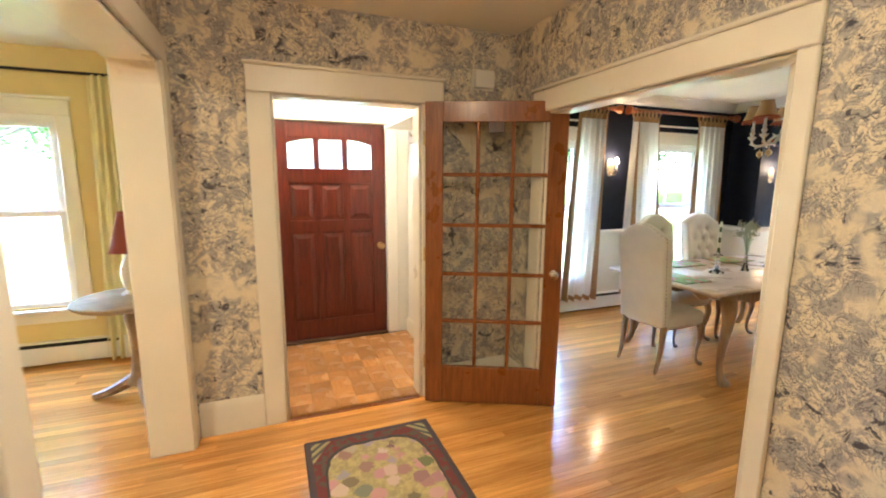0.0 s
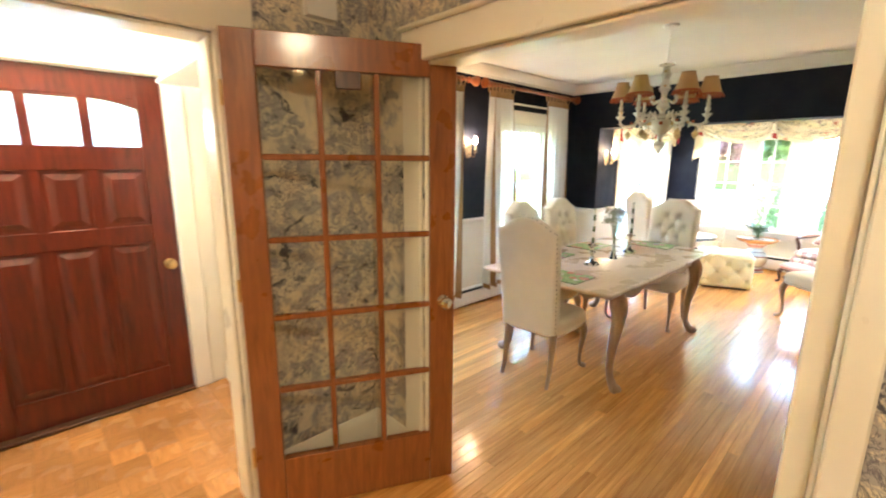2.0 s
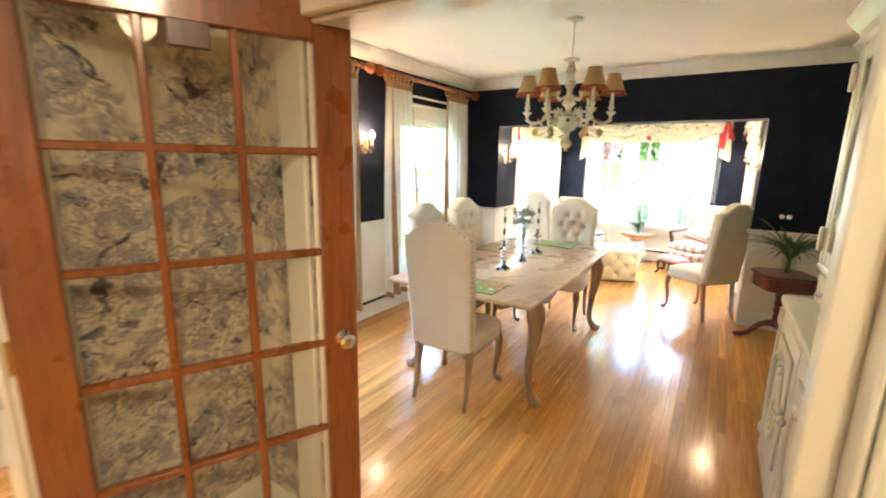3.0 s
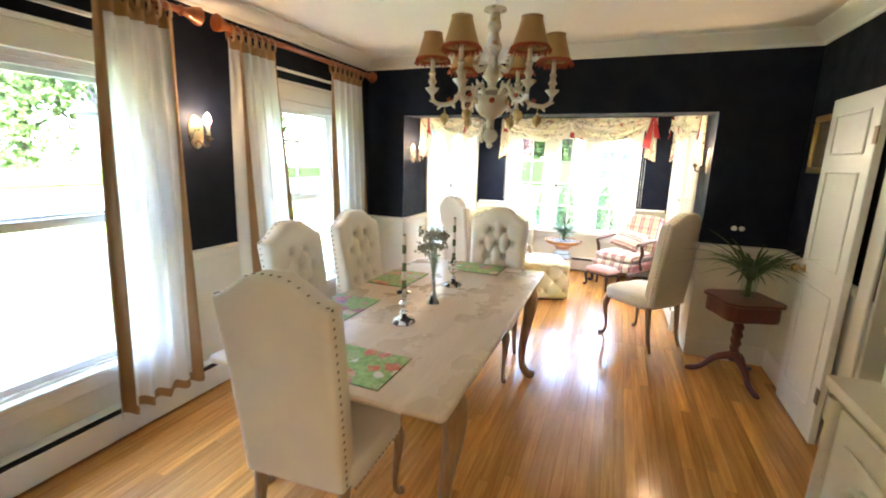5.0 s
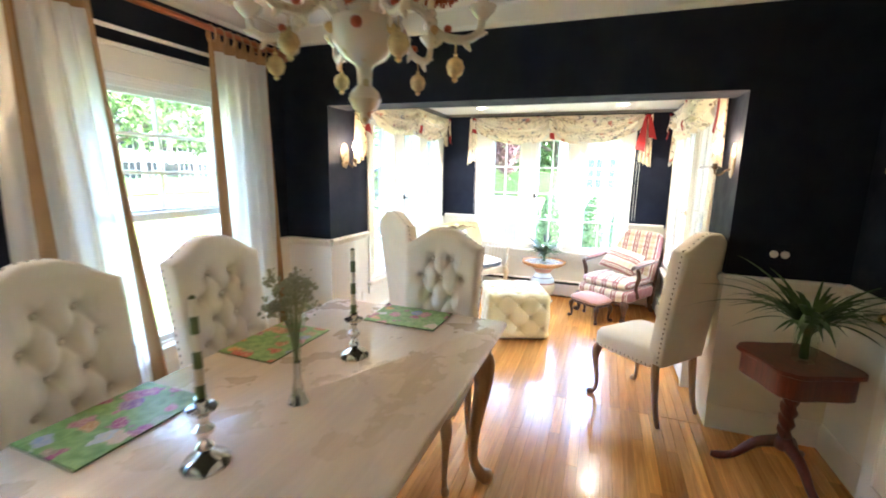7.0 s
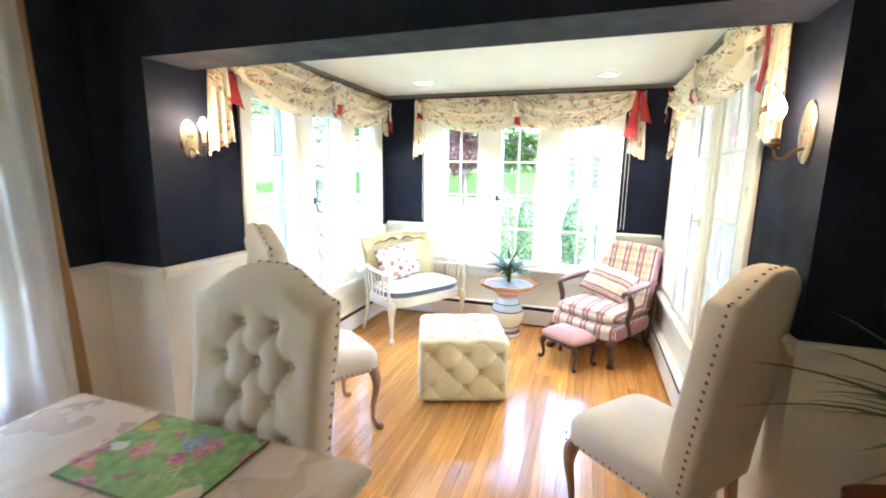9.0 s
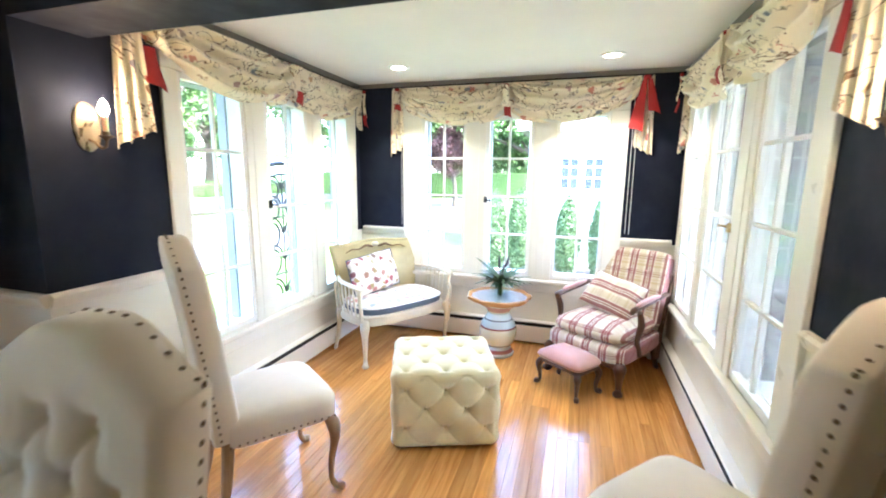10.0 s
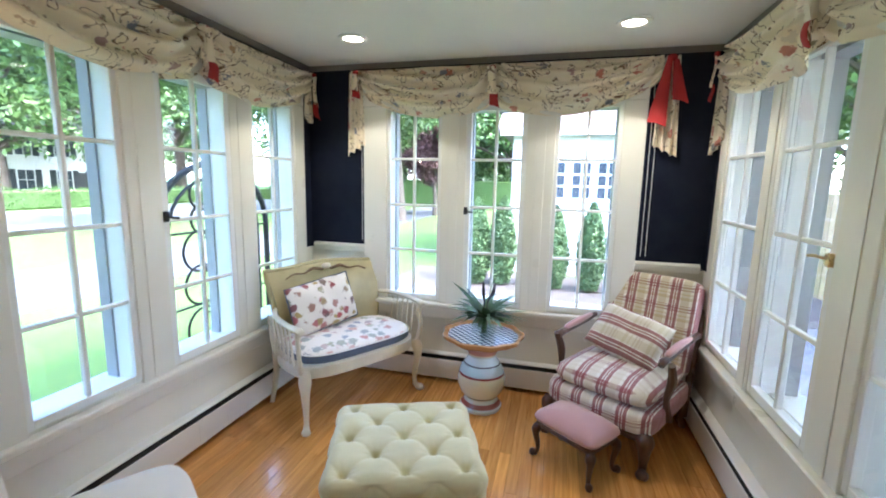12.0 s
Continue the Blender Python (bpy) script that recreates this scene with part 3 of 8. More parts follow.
def casements(m, lights, z0, z1, cas0, cas1, label, latch=None, latch_mat=IRON):
    """Three casement lights side by side. In the window's own axes x runs to the right seen from inside and y outwards."""
    top = window_top(label, m)
    zt = z1 + 0.13
    edges = [cas0] + [e for l in lights for e in l] + [cas1]
    for k in range(0, len(edges), 2):
        a, b = edges[k], edges[k + 1]
        part("casing_board" if k in (0, len(edges) - 2) else "mullion", box(a, b, -0.022, 0.0, z0 - 0.015, z1, 0.004), TRIM, top)
        if k not in (0, len(edges) - 2):
            part("mullion_bead", box((a + b) / 2 - 0.03, (a + b) / 2 + 0.03, -0.026, -0.0222, z0 - 0.012, z1, 0.0015), TRIM, top)
    part("head_casing", box(cas0, cas1, -0.024, 0.0, z1, zt, 0.004), TRIM, top)
    part("window_sill", box(cas0 - 0.02, cas1 + 0.02, -0.055, 0.0, z0 - 0.045, z0 - 0.015, 0.006), TRIM, top)
    part("apron", box(cas0, cas1, -0.018, 0.0, z0 - 0.13, z0 - 0.046, 0.004), TRIM, top)
    for k, (a, b) in enumerate(lights):
        fr = sash(top, a - 0.01, b + 0.01, z0, z1, -0.019 if k == 1 else -0.012, 2, 4, 0.035 if k != 1 else 0.042)
        part("jamb_liner", box(a - 0.012, a + 0.016, 0.026, 0.105, z0, z1), WHITE, top)
        part("jamb_liner", box(b - 0.016, b + 0.012, 0.026, 0.105, z0, z1), WHITE, top)
        part("storm_frame", box(a - 0.001, a + 0.024, 0.106, 0.165, z0, z1), GREYTRIM, top)
        part("storm_frame", box(b - 0.024, b + 0.001, 0.106, 0.165, z0, z1), GREYTRIM, top)
        part("storm_head", box(a + 0.0245, b - 0.0245, 0.07, 0.165, z1 - 0.03, z1 + 0.001), GREYTRIM, top)
        part("outer_sill", box(a, b, 0.06, 0.21, z0 - 0.02, z0 + 0.01), WHITE, top)
        if k == latch:
            lt = part("latch", box(a - 0.006, a + 0.02, -0.034, -0.014, 1.22, 1.27, 0.004) if latch_mat is IRON else box(b - 0.03, b, -0.034, -0.014, 1.185, 1.23, 0.004), latch_mat, fr)
            part("latch_lever", tube([(a + 0.007, -0.03, 1.245), (a + 0.03, -0.045, 1.24), (a + 0.06, -0.045, 1.235)] if latch_mat is IRON else [(b - 0.015, -0.03, 1.21), (b - 0.05, -0.05, 1.215), (b - 0.09, -0.05, 1.21)], 0.006), latch_mat, fr)
    return top


casements(pose(0, A_N, 0), L_LIGHTS, *L_Z, 6.41, 8.31, "white painted three-light casement window of the sunroom", 1)
casements(pose(A_E, 0, 0, 0, 0, -90), [(-b, -a) for a, b in E_LIGHTS[::-1]], *E_Z, -3.465, -1.60, "white painted three-light casement window at the sunroom end", 1)
casements(pose(0, A_S, 0, 0, 0, 180), [(-b, -a) for a, b in R_LIGHTS[::-1]], *R_Z, -8.31, -6.36, "white painted three-light casement window of the sunroom", 1, BRASS)


def double_hung(m, u0, u1, z0, z1, label, rows_up=1, cols=1):
    top = window_top(label, m)
    w = 0.10
    for a, b in ((u0 - w, u0), (u1, u1 + w)):
        part("casing_board", box(a, b, -0.022, 0, z0 - 0.015, z1, 0.004), TRIM, top)
    part("head_casing", box(u0 - w, u1 + w, -0.025, 0, z1, z1 + 0.12, 0.004), TRIM, top)
    part("head_cap", box(u0 - w - 0.015, u1 + w + 0.015, -0.04, 0, z1 + 0.121, z1 + 0.145, 0.004), TRIM, top)
    part("window_sill", box(u0 - w - 0.02, u1 + w + 0.02, -0.06, 0.03, z0 - 0.045, z0 - 0.015, 0.006), TRIM, top)
    part("apron", box(u0 - w, u1 + w, -0.018, 0, z0 - 0.13, z0 - 0.046, 0.004), TRIM, top)
    mid = (z0 + z1) / 2
    for a, b in ((u0 - 0.001, u0 + 0.02), (u1 - 0.02, u1 + 0.001)):
        part("jamb", box(a, b, 0.001, 0.175, z0, z1), WHITE, top)
    sash(top, u0 + 0.02, u1 - 0.02, z0 - 0.01, mid + 0.02, 0.02, 1, 1, 0.045)
    part("head_jamb", box(u0 + 0.0205, u1 - 0.0205, 0.001, 0.175, z1 - 0.03, z1 + 0.001), WHITE, top)
    part("head_stop", box(u0 + 0.021, u1 - 0.021, 0.008, 0.03, z1 - 0.062, z1 - 0.0305, 0.003), WHITE, top)
    sash(top, u0 + 0.02, u1 - 0.02, mid - 0.02, z1 - 0.03, 0.058, cols, rows_up, 0.055)
    part("outer_sill", box(u0, u1, 0.10, 0.24, z0 - 0.03, z0 - 0.008), WHITE, top)
    return top


double_hung(pose(0, D_N, 0), *W_A, "white double-hung dining room window")
double_hung(pose(0, D_N, 0), *W_B, "white double-hung dining room window", 3, 2)
double_hung(pose(0, 4.62, 0), -3.4, -1.42, 0.49, 2.02, "large white double-hung living room window")


# ---- floors ----
def floor_base(name, areas, label):
    bm = None
    for x0, x1, y0, y1 in areas:
        bm = box(x0, x1, y0, y1, -0.10, -0.0125, bm=bm)
    return tagged(part(name, bm, SUBFLOOR, smooth=0), label, "floor", kind="structure")


FLOOR = floor_base("floor", [(-5.0, D_W, -2.6, HALL_Y + 0.02), (-5.0, -0.37, HALL_Y + 0.02, 4.62), (D_W, D_E, -1.6, D_N), (D_E, A_E, A_S, A_N)], "honey oak strip floor laid lengthwise, glossy and worn")
PARQ = floor_base("floor_vestibule", [(0.02, 1.37, HALL_Y + 0.02, FRONT_Y + 0.03)], "honey parquet floor of small basket-weave blocks")

# ---- more materials ----
LINEN = cloth("white_linen", (0.78, 0.71, 0.60), 700, 0.85, 0.05, 0.2, 0.25)
BRONZE = metal("dark_bronze", (0.16, 0.11, 0.07), 0.4)
NAILS = metal("antique_nailheads", (0.20, 0.15, 0.10), 0.35)
SHADE = cloth("tan_shade_fabric", (0.52, 0.31, 0.13), 300, 0.85)
FRINGE = cloth("rust_fringe", (0.36, 0.07, 0.02), 300, 0.95)
GOLDTRIM = cloth("tan_linen_trim", (0.36, 0.21, 0.09), 400, 0.95)
RODWOOD = wood("orange_stained_rod", (0.24, 0.055, 0.014), (0.40, 0.11, 0.03), 0.35, (1.3, 12, 12), 0.3)
RED = cloth("red_ribbon", (0.34, 0.010, 0.010), 500, 0.7, 0.1, 0.2, 0.0)
FLORAL = make_floral()
BULB = glow("candle_bulb", (1.0, 0.72, 0.42), 9.0)
WAX = Mat("ivory_wax", (0.8, 0.74, 0.6), 0.4, Subsurface_Weight=0.2).mat
LEAF = Mat("dark_leaf", (0.04, 0.09, 0.028), 0.6)
LEAF.colour(LEAF.ramp(LEAF.noisy(9, 4), [(0.3, (0.025, 0.06, 0.018)), (0.7, (0.08, 0.15, 0.045))]))
LEAF = LEAF.mat
CLEAR = make_glass("clear_vase_glass", (0.93, 0.97, 0.95), 1.45)


def porcelain():
    m = Mat("painted_porcelain", (0.72, 0.66, 0.56), 0.15, Coat_Weight=0.5)
    v = m.node("ShaderNodeTexVoronoi", Scale=26.0)
    m.link(m.co, v.inputs["Vector"])
    spot = m.ramp(v.outputs["Distance"], [(0.22, 0.8), (0.34, 0.0)])
    sep = m.nt.nodes.new("ShaderNodeSeparateColor")
    m.link(v.outputs["Color"], sep.inputs[0])
    tint = m.ramp(sep.outputs[0], [(0.0, (0.5, 0.2, 0.1)), (0.35, (0.62, 0.4, 0.12)), (0.7, (0.3, 0.33, 0.18)), (1.0, (0.5, 0.12, 0.14))])
    keep = m.ramp(sep.outputs[1], [(0.58, 0.0), (0.6, 1.0)])
    m.colour(m.mix(m.math("MULTIPLY", spot, keep), (0.72, 0.66, 0.56), tint))
    return m.mat


PORCELAIN = porcelain()
GOLDDROP = paint("gold_flecked_porcelain", (0.58, 0.42, 0.2), 0.2, 0.35, 40)


def distressed():
    m = Mat("distressed_cream_paint", (0.72, 0.66, 0.52), 0.4)
    wear = m.ramp(m.noisy(16, 9, 0.75, 0.5), [(0.62, 0.0), (0.68, 0.8)])
    fine = m.ramp(m.noisy(70, 4, 0.7), [(0.62, 0.0), (0.7, 0.5)])
    base = m.ramp(m.noisy(3, 4), [(0.3, (0.66, 0.60, 0.46)), (0.7, (0.76, 0.71, 0.58))])
    col = m.mix(wear, base, (0.42, 0.33, 0.2))
    m.colour(m.mix(fine, col, (0.5, 0.42, 0.28)))
    m.bump(m.noisy(60, 4), 0.1, 0.002)
    return m.mat


HUTCH = distressed()


# ---- hall and vestibule ----
def front_door():
    x0, x1, y, h = 0.14, 1.155, FRONT_Y + 0.05, 2.05
    top = thing("door_1", "closed red mahogany front door with six panels and three lights", "door", pose(x0, y, 0.005), kind="structure")
    w = x1 - x0
    # stiles, rails and the infill between, cut round the lights
    cols = [(0.13, 0.355), (0.405, 0.61), (0.66, 0.885)]
    part("stile", box(0, 0.13, 0, 0.045, 0, h, 0.003), MAHOGANY, top)
    part("stile", box(0.885, w, 0, 0.045, 0, h, 0.003), MAHOGANY, top)
    for a, b in ((0.355, 0.405), (0.61, 0.66)):
        part("mullion", box(a, b, 0.002, 0.043, 0.2, h - 0.13, 0.003), MAHOGANY, top)
    for a, b in ((0, 0.2), (1.05, 1.16), (1.50, 1.635)):
        part("rail", box(0.13, 0.885, 0.001, 0.044, a, b, 0.003), MAHOGANY, top)
    part("rail", box(0.13, 0.885, 0.001, 0.044, 1.91, h, 0.003), MAHOGANY, top)
    for k, (a, b) in enumerate(cols):
        for z0, z1 in ((0.2, 1.05), (1.16, 1.50)):
            bm = box(a, b, 0.016, 0.03, z0, z1)
            own = bmesh.new()
            o = [(a + 0.02, z0 + 0.02), (b - 0.02, z0 + 0.02), (b - 0.02, z1 - 0.02), (a + 0.02, z1 - 0.02)]
            i = [(a + 0.055, z0 + 0.055), (b - 0.055, z0 + 0.055), (b - 0.055, z1 - 0.055), (a + 0.055, z1 - 0.055)]
            rows_mesh([[(x, 0.0158, z) for x, z in o], [(x, 0.004, z) for x, z in i]], True, True, own)
            part("raised_panel", join(bm, own), MAHOGANY, top, smooth=0)
        # light with a slanted or level head
        lo = 1.635
        s = {0: (1.855, 1.90), 1: (1.895, 1.895), 2: (1.90, 1.855)}[k]
        n = 6
        head = [(a + (b - a) * q / n, s[0] + (s[1] - s[0]) * math.sin(math.pi / 2 * (q / n if k == 0 else 1 - q / n)) if k == 0 else (s[1] + (s[0] - s[1]) * math.sin(math.pi / 2 * (1 - q / n)) if k == 2 else s[0])) for q in range(n + 1)]
        fill = bmesh.new()
        rows_mesh([[(x, yy, z) for x, z in head + [(b, 1.91), (a, 1.91)]] for yy in (0.003, 0.042)], True, True, fill)
        part("light_head", fill, MAHOGANY, top, smooth=0)
        p = part("pane", box(a, b, 0.02, 0.024, lo, 1.905), FROSTED, top, "pale obscured glass", smooth=0)
        p.visible_shadow = False
    kn = part("doorknob", lathe([(0.03, 0), (0.032, 0.006), (0.012, 0.012), (0.012, 0.04), (0.028, 0.05), (0.033, 0.068), (0.024, 0.085), (0.0, 0.09)], 16), BRASS, top, "polished brass knob")
    kn.matrix_basis = pose(0.955, 0, 0.90, 90)
    part("threshold", box(0, w, -0.06, 0.05, 0, 0.02, 0.004), DARKWOOD, top)
    return top


FROSTED = bpy.data.materials.new("obscured_door_glass")
FROSTED.use_nodes = True
fn = FROSTED.node_tree
fb = fn.nodes.new("ShaderNodeBsdfTranslucent")
fb.inputs[0].default_value = (0.9, 0.95, 0.95, 1)
fc = fn.nodes.new("ShaderNodeBsdfTransparent")
fm = fn.nodes.new("ShaderNodeMixShader")
fm.inputs[0].default_value = 0.25
fn.links.new(fb.outputs[0], fm.inputs[1])
fn.links.new(fc.outputs[0], fm.inputs[2])
fn.links.new(fm.outputs[0], fn.nodes["Material Output"].inputs[0])
front_door()
fy = FRONT_Y + 0.03
casing("trim_front_door", [(0.03, 0.135, fy - 0.02, fy, 0, 2.06), (1.16, 1.27, fy - 0.02, fy, 0, 2.06), (0.03, 1.27, fy - 0.024, fy, 2.06, 2.17)], "white painted casing of the front door", WHITE)


def french_door():
    top = thing("door_2", "open orange fir french door with fifteen glass panes", "door", pose(1.055, 2.925, 0.012, 0, 0, -25.8), kind="structure")
    w, h, d = 0.897, 2.02, 0.042
    st, tr, br = 0.115, 0.125, 0.26
    for a, b in ((0, st), (w - st, w)):
        part("stile", box(a, b, 0, d, 0, h, 0.004), FIR, top)
    part("rail", box(st, w - st, 0.001, d - 0.001, 0, br, 0.003), FIR, top)
    part("rail", box(st, w - st, 0.001, d - 0.001, h - tr, h, 0.003), FIR, top)
    a0, a1, z0, z1 = st, w - st, br, h - tr
    for i in (1, 2):
        u = a0 + (a1 - a0) * i / 3
        part("muntin", box(u - 0.012, u + 0.012, 0.004, d - 0.004, z0, z1, 0.005), FIR, top)
    for j in range(1, 5):
        z = z0 + (z1 - z0) * j / 5
        part("muntin", box(a0, a1, 0.006, d - 0.006, z - 0.012, z + 0.012, 0.005), FIR, top)
    for i in range(3):
        for j in range(5):
            p = part("pane", box(a0 + (a1 - a0) * i / 3, a0 + (a1 - a0) * (i + 1) / 3, d / 2, d / 2 + 0.003, z0 + (z1 - z0) * j / 5, z0 + (z1 - z0) * (j + 1) / 5), DOORGLASS, top, smooth=0)
    knob = [(0.026, 0), (0.027, 0.004), (0.01, 0.01), (0.01, 0.03), (0.02, 0.036), (0.028, 0.048), (0.028, 0.058), (0.018, 0.068), (0, 0.07)]
    for s, y in ((1, 0.0), (-1, d)):
        k = part("doorknob", lathe(knob, 10), CHROME, top, "faceted glass and metal knob", smooth=20)
        k.matrix_basis = pose(w - 0.055, y, 0.93, 90 * s)
    for z in (0.25, 1.0, 1.75):
        part("hinge", lathe([(0.007, 0), (0.007, 0.09)], 8, centre=(-0.006, 0.004, z)), BRASS, top)
    part("catch_block", box(0.40, 0.50, d / 2 - 0.018, d / 2 - 0.0005, h - 0.19, h - 0.122, 0.003), DARKWOOD, top, "dark wooden catch block")
    return top


DOORGLASS = make_glass("french_door_glass", (0.97, 0.98, 0.97), 1.5)
french_door()
chime = thing("door_chime", "white plastic door chime box on the papered wall", "door chime", pose(1.50, HALL_Y, 2.16))
part("cover", box(-0.07, 0.07, -0.045, 0, 0.0, 0.11, 0.008, seg=2), WHITE, chime)
part("base_plate", box(-0.08, 0.08, -0.008, -0.0005, -0.012, 0.122, 0.003), CREAM, chime)
sh = thing("coat_shelf", "white wooden hat shelf on the vestibule wall", "shelf", pose(1.37, 3.75, 2.0))
part("board", box(-0.26, -0.001, -0.5, 0.5, 0, 0.022, 0.004), WHITE, sh)
part("batten", box(-0.022, -0.001, -0.5, 0.5, -0.12, -0.001, 0.004), WHITE, sh)
for y in (-0.3, 0.0, 0.3):
    part("hook", curve_bar([(-0.022, y, -0.05, 0.006), (-0.06, y, -0.07, 0.006), (-0.07, y, -0.04, 0.006)], 6), BRASS, sh)


def hooked_rug():
    m = Mat("rug_wool", (0.3, 0.25, 0.2), 1.0)
    x, y = m.axis(0), m.axis(1)
    ax, ay = m.math("ABSOLUTE", x), m.math("ABSOLUTE", y)
    # field, oval medallion, bands of border
    r = m.math("SQRT", m.math("ADD", m.math("POWER", m.math("DIVIDE", x, 0.295), 4.0), m.math("POWER", m.math("DIVIDE", y, 0.51), 4.0)))
    wav = m.math("ADD", r, m.math("MULTIPLY", m.noisy(14, 3), 0.12))
    v = m.node("ShaderNodeTexVoronoi", Scale=11.0)
    m.link(m.co, v.inputs["Vector"])
    sep = m.nt.nodes.new("ShaderNodeSeparateColor")
    m.link(v.outputs["Color"], sep.inputs[0])
    flowers = m.ramp(sep.outputs[0], [(0.0, (0.12, 0.15, 0.07)), (0.25, (0.52, 0.26, 0.28)), (0.42, (0.60, 0.48, 0.40)), (0.55, (0.16, 0.19, 0.09)), (0.7, (0.33, 0.31, 0.36)), (0.85, (0.55, 0.30, 0.32)), (1.0, (0.07, 0.06, 0.06))])
    medal = m.mix(m.ramp(m.math("ADD", v.outputs["Distance"], m.math("MULTIPLY", m.noisy(26, 4, 0.6, 1.0), 0.7)), [(0.84, 1.0), (0.90, 0.0)]), m.ramp(m.noisy(30, 3), [(0.4, (0.50, 0.41, 0.20)), (0.6, (0.36, 0.30, 0.16))]), flowers)
    field = m.mix(m.ramp(m.noisy(22, 3), [(0.5, 0.0), (0.56, 1.0)]), (0.16, 0.04, 0.045), (0.10, 0.09, 0.07))
    col = m.mix(m.math("LESS_THAN", wav, 1.05), field, medal)
    ring = m.math("MULTIPLY", m.math("GREATER_THAN", wav, 1.0), m.math("LESS_THAN", wav, 1.09))
    col = m.mix(ring, col, (0.06, 0.055, 0.06))
    diag = m.math("ADD", m.math("DIVIDE", ax, 0.38), m.math("DIVIDE", ay, 0.62))
    corner = m.math("GREATER_THAN", diag, 1.55)
    col = m.mix(corner, col, m.mix(stripe(m, m.math("ADD", ax, ay), 0.06, [(0.0, 0.5)]), (0.36, 0.32, 0.16), (0.1, 0.1, 0.09)))
    edge = m.math("MAXIMUM", m.math("GREATER_THAN", ax, 0.345), m.math("GREATER_THAN", ay, 0.585))
    col = m.mix(edge, col, (0.075, 0.06, 0.07))
    m.colour(col)
    m.bump(m.noisy(260, 2), 0.6, 0.004)
    top = tagged(part("hooked_rug", box(-0.38, 0.38, -0.62, 0.62, 0.002, 0.014, 0.005), m.mat, m=pose(0.607, 2.09, 0)), "dark bordered hooked wool rug with a flowered medallion", "rug")
    return top


hooked_rug()


# ---- living room, seen through the arch ----
def living():
    oak = wood("weathered_table_oak", (0.20, 0.13, 0.07), (0.34, 0.24, 0.14), 0.5, (4, 4, 4))
    t = thing("pedestal_table", "weathered round pedestal table with a curved foot", "table", pose(-0.80, 3.72, 0))
    part("tabletop", lathe([(0.0, 0.70), (0.32, 0.70), (0.342, 0.715), (0.342, 0.73), (0.33, 0.738), (0, 0.738)], 40), oak, t)
    part("column", lathe([(0.09, 0.12), (0.06, 0.2), (0.045, 0.35), (0.05, 0.5), (0.07, 0.6), (0.055, 0.66), (0.12, 0.70)], 16), oak, t)
    for k in range(3):
        a = math.radians(170 + 120 * k)
        part("foot", curve_bar([(0.05 * math.cos(a), 0.05 * math.sin(a), 0.14, 0.045), (0.2 * math.cos(a), 0.2 * math.sin(a), 0.06, 0.035), (0.31 * math.cos(a), 0.31 * math.sin(a), 0.026, 0.026)], 8), oak, t)
    lampt = thing("table_lamp", "small table lamp with a dark red shade on the round table", "lamp", pose(-0.83, 3.80, 0.738))
    part("base", lathe([(0.06, 0), (0.06, 0.012), (0.03, 0.03), (0.05, 0.10), (0.055, 0.16), (0.03, 0.24), (0.012, 0.27), (0.012, 0.33)], 16), PORCELAIN, lampt)
    part("shade", lathe([(0.105, 0.30), (0.085, 0.36), (0.03, 0.58), (0.028, 0.58), (0.082, 0.36), (0.102, 0.30)], 20, caps=False), cloth("dark_red_shade", (0.20, 0.035, 0.02), 300), lampt)
    rod = thing("curtain_rod", "black iron curtain rod above the living room window", "curtain rod", pose(0, 4.55, 2.34))
    part("pole", tube([(-3.7, 0, 0), (-0.98, 0, 0)], 0.011), IRON, rod)
    part("finial", ball(0.022, (-0.975, 0, 0)), IRON, rod)
    part("bracket", tube([(-1.15, 0.0, 0.0), (-1.15, 0.07, 0)], 0.008), IRON, rod)
    yel = cloth("yellow_curtain_cloth", (0.78, 0.71, 0.42), 300)
    curtain("curtain", "pale yellow pleated cotton curtain beside the window", -1.17, -0.93, -1.25, -0.93, 0.02, 2.335, 4.55, 5, 0.03, yel, None)


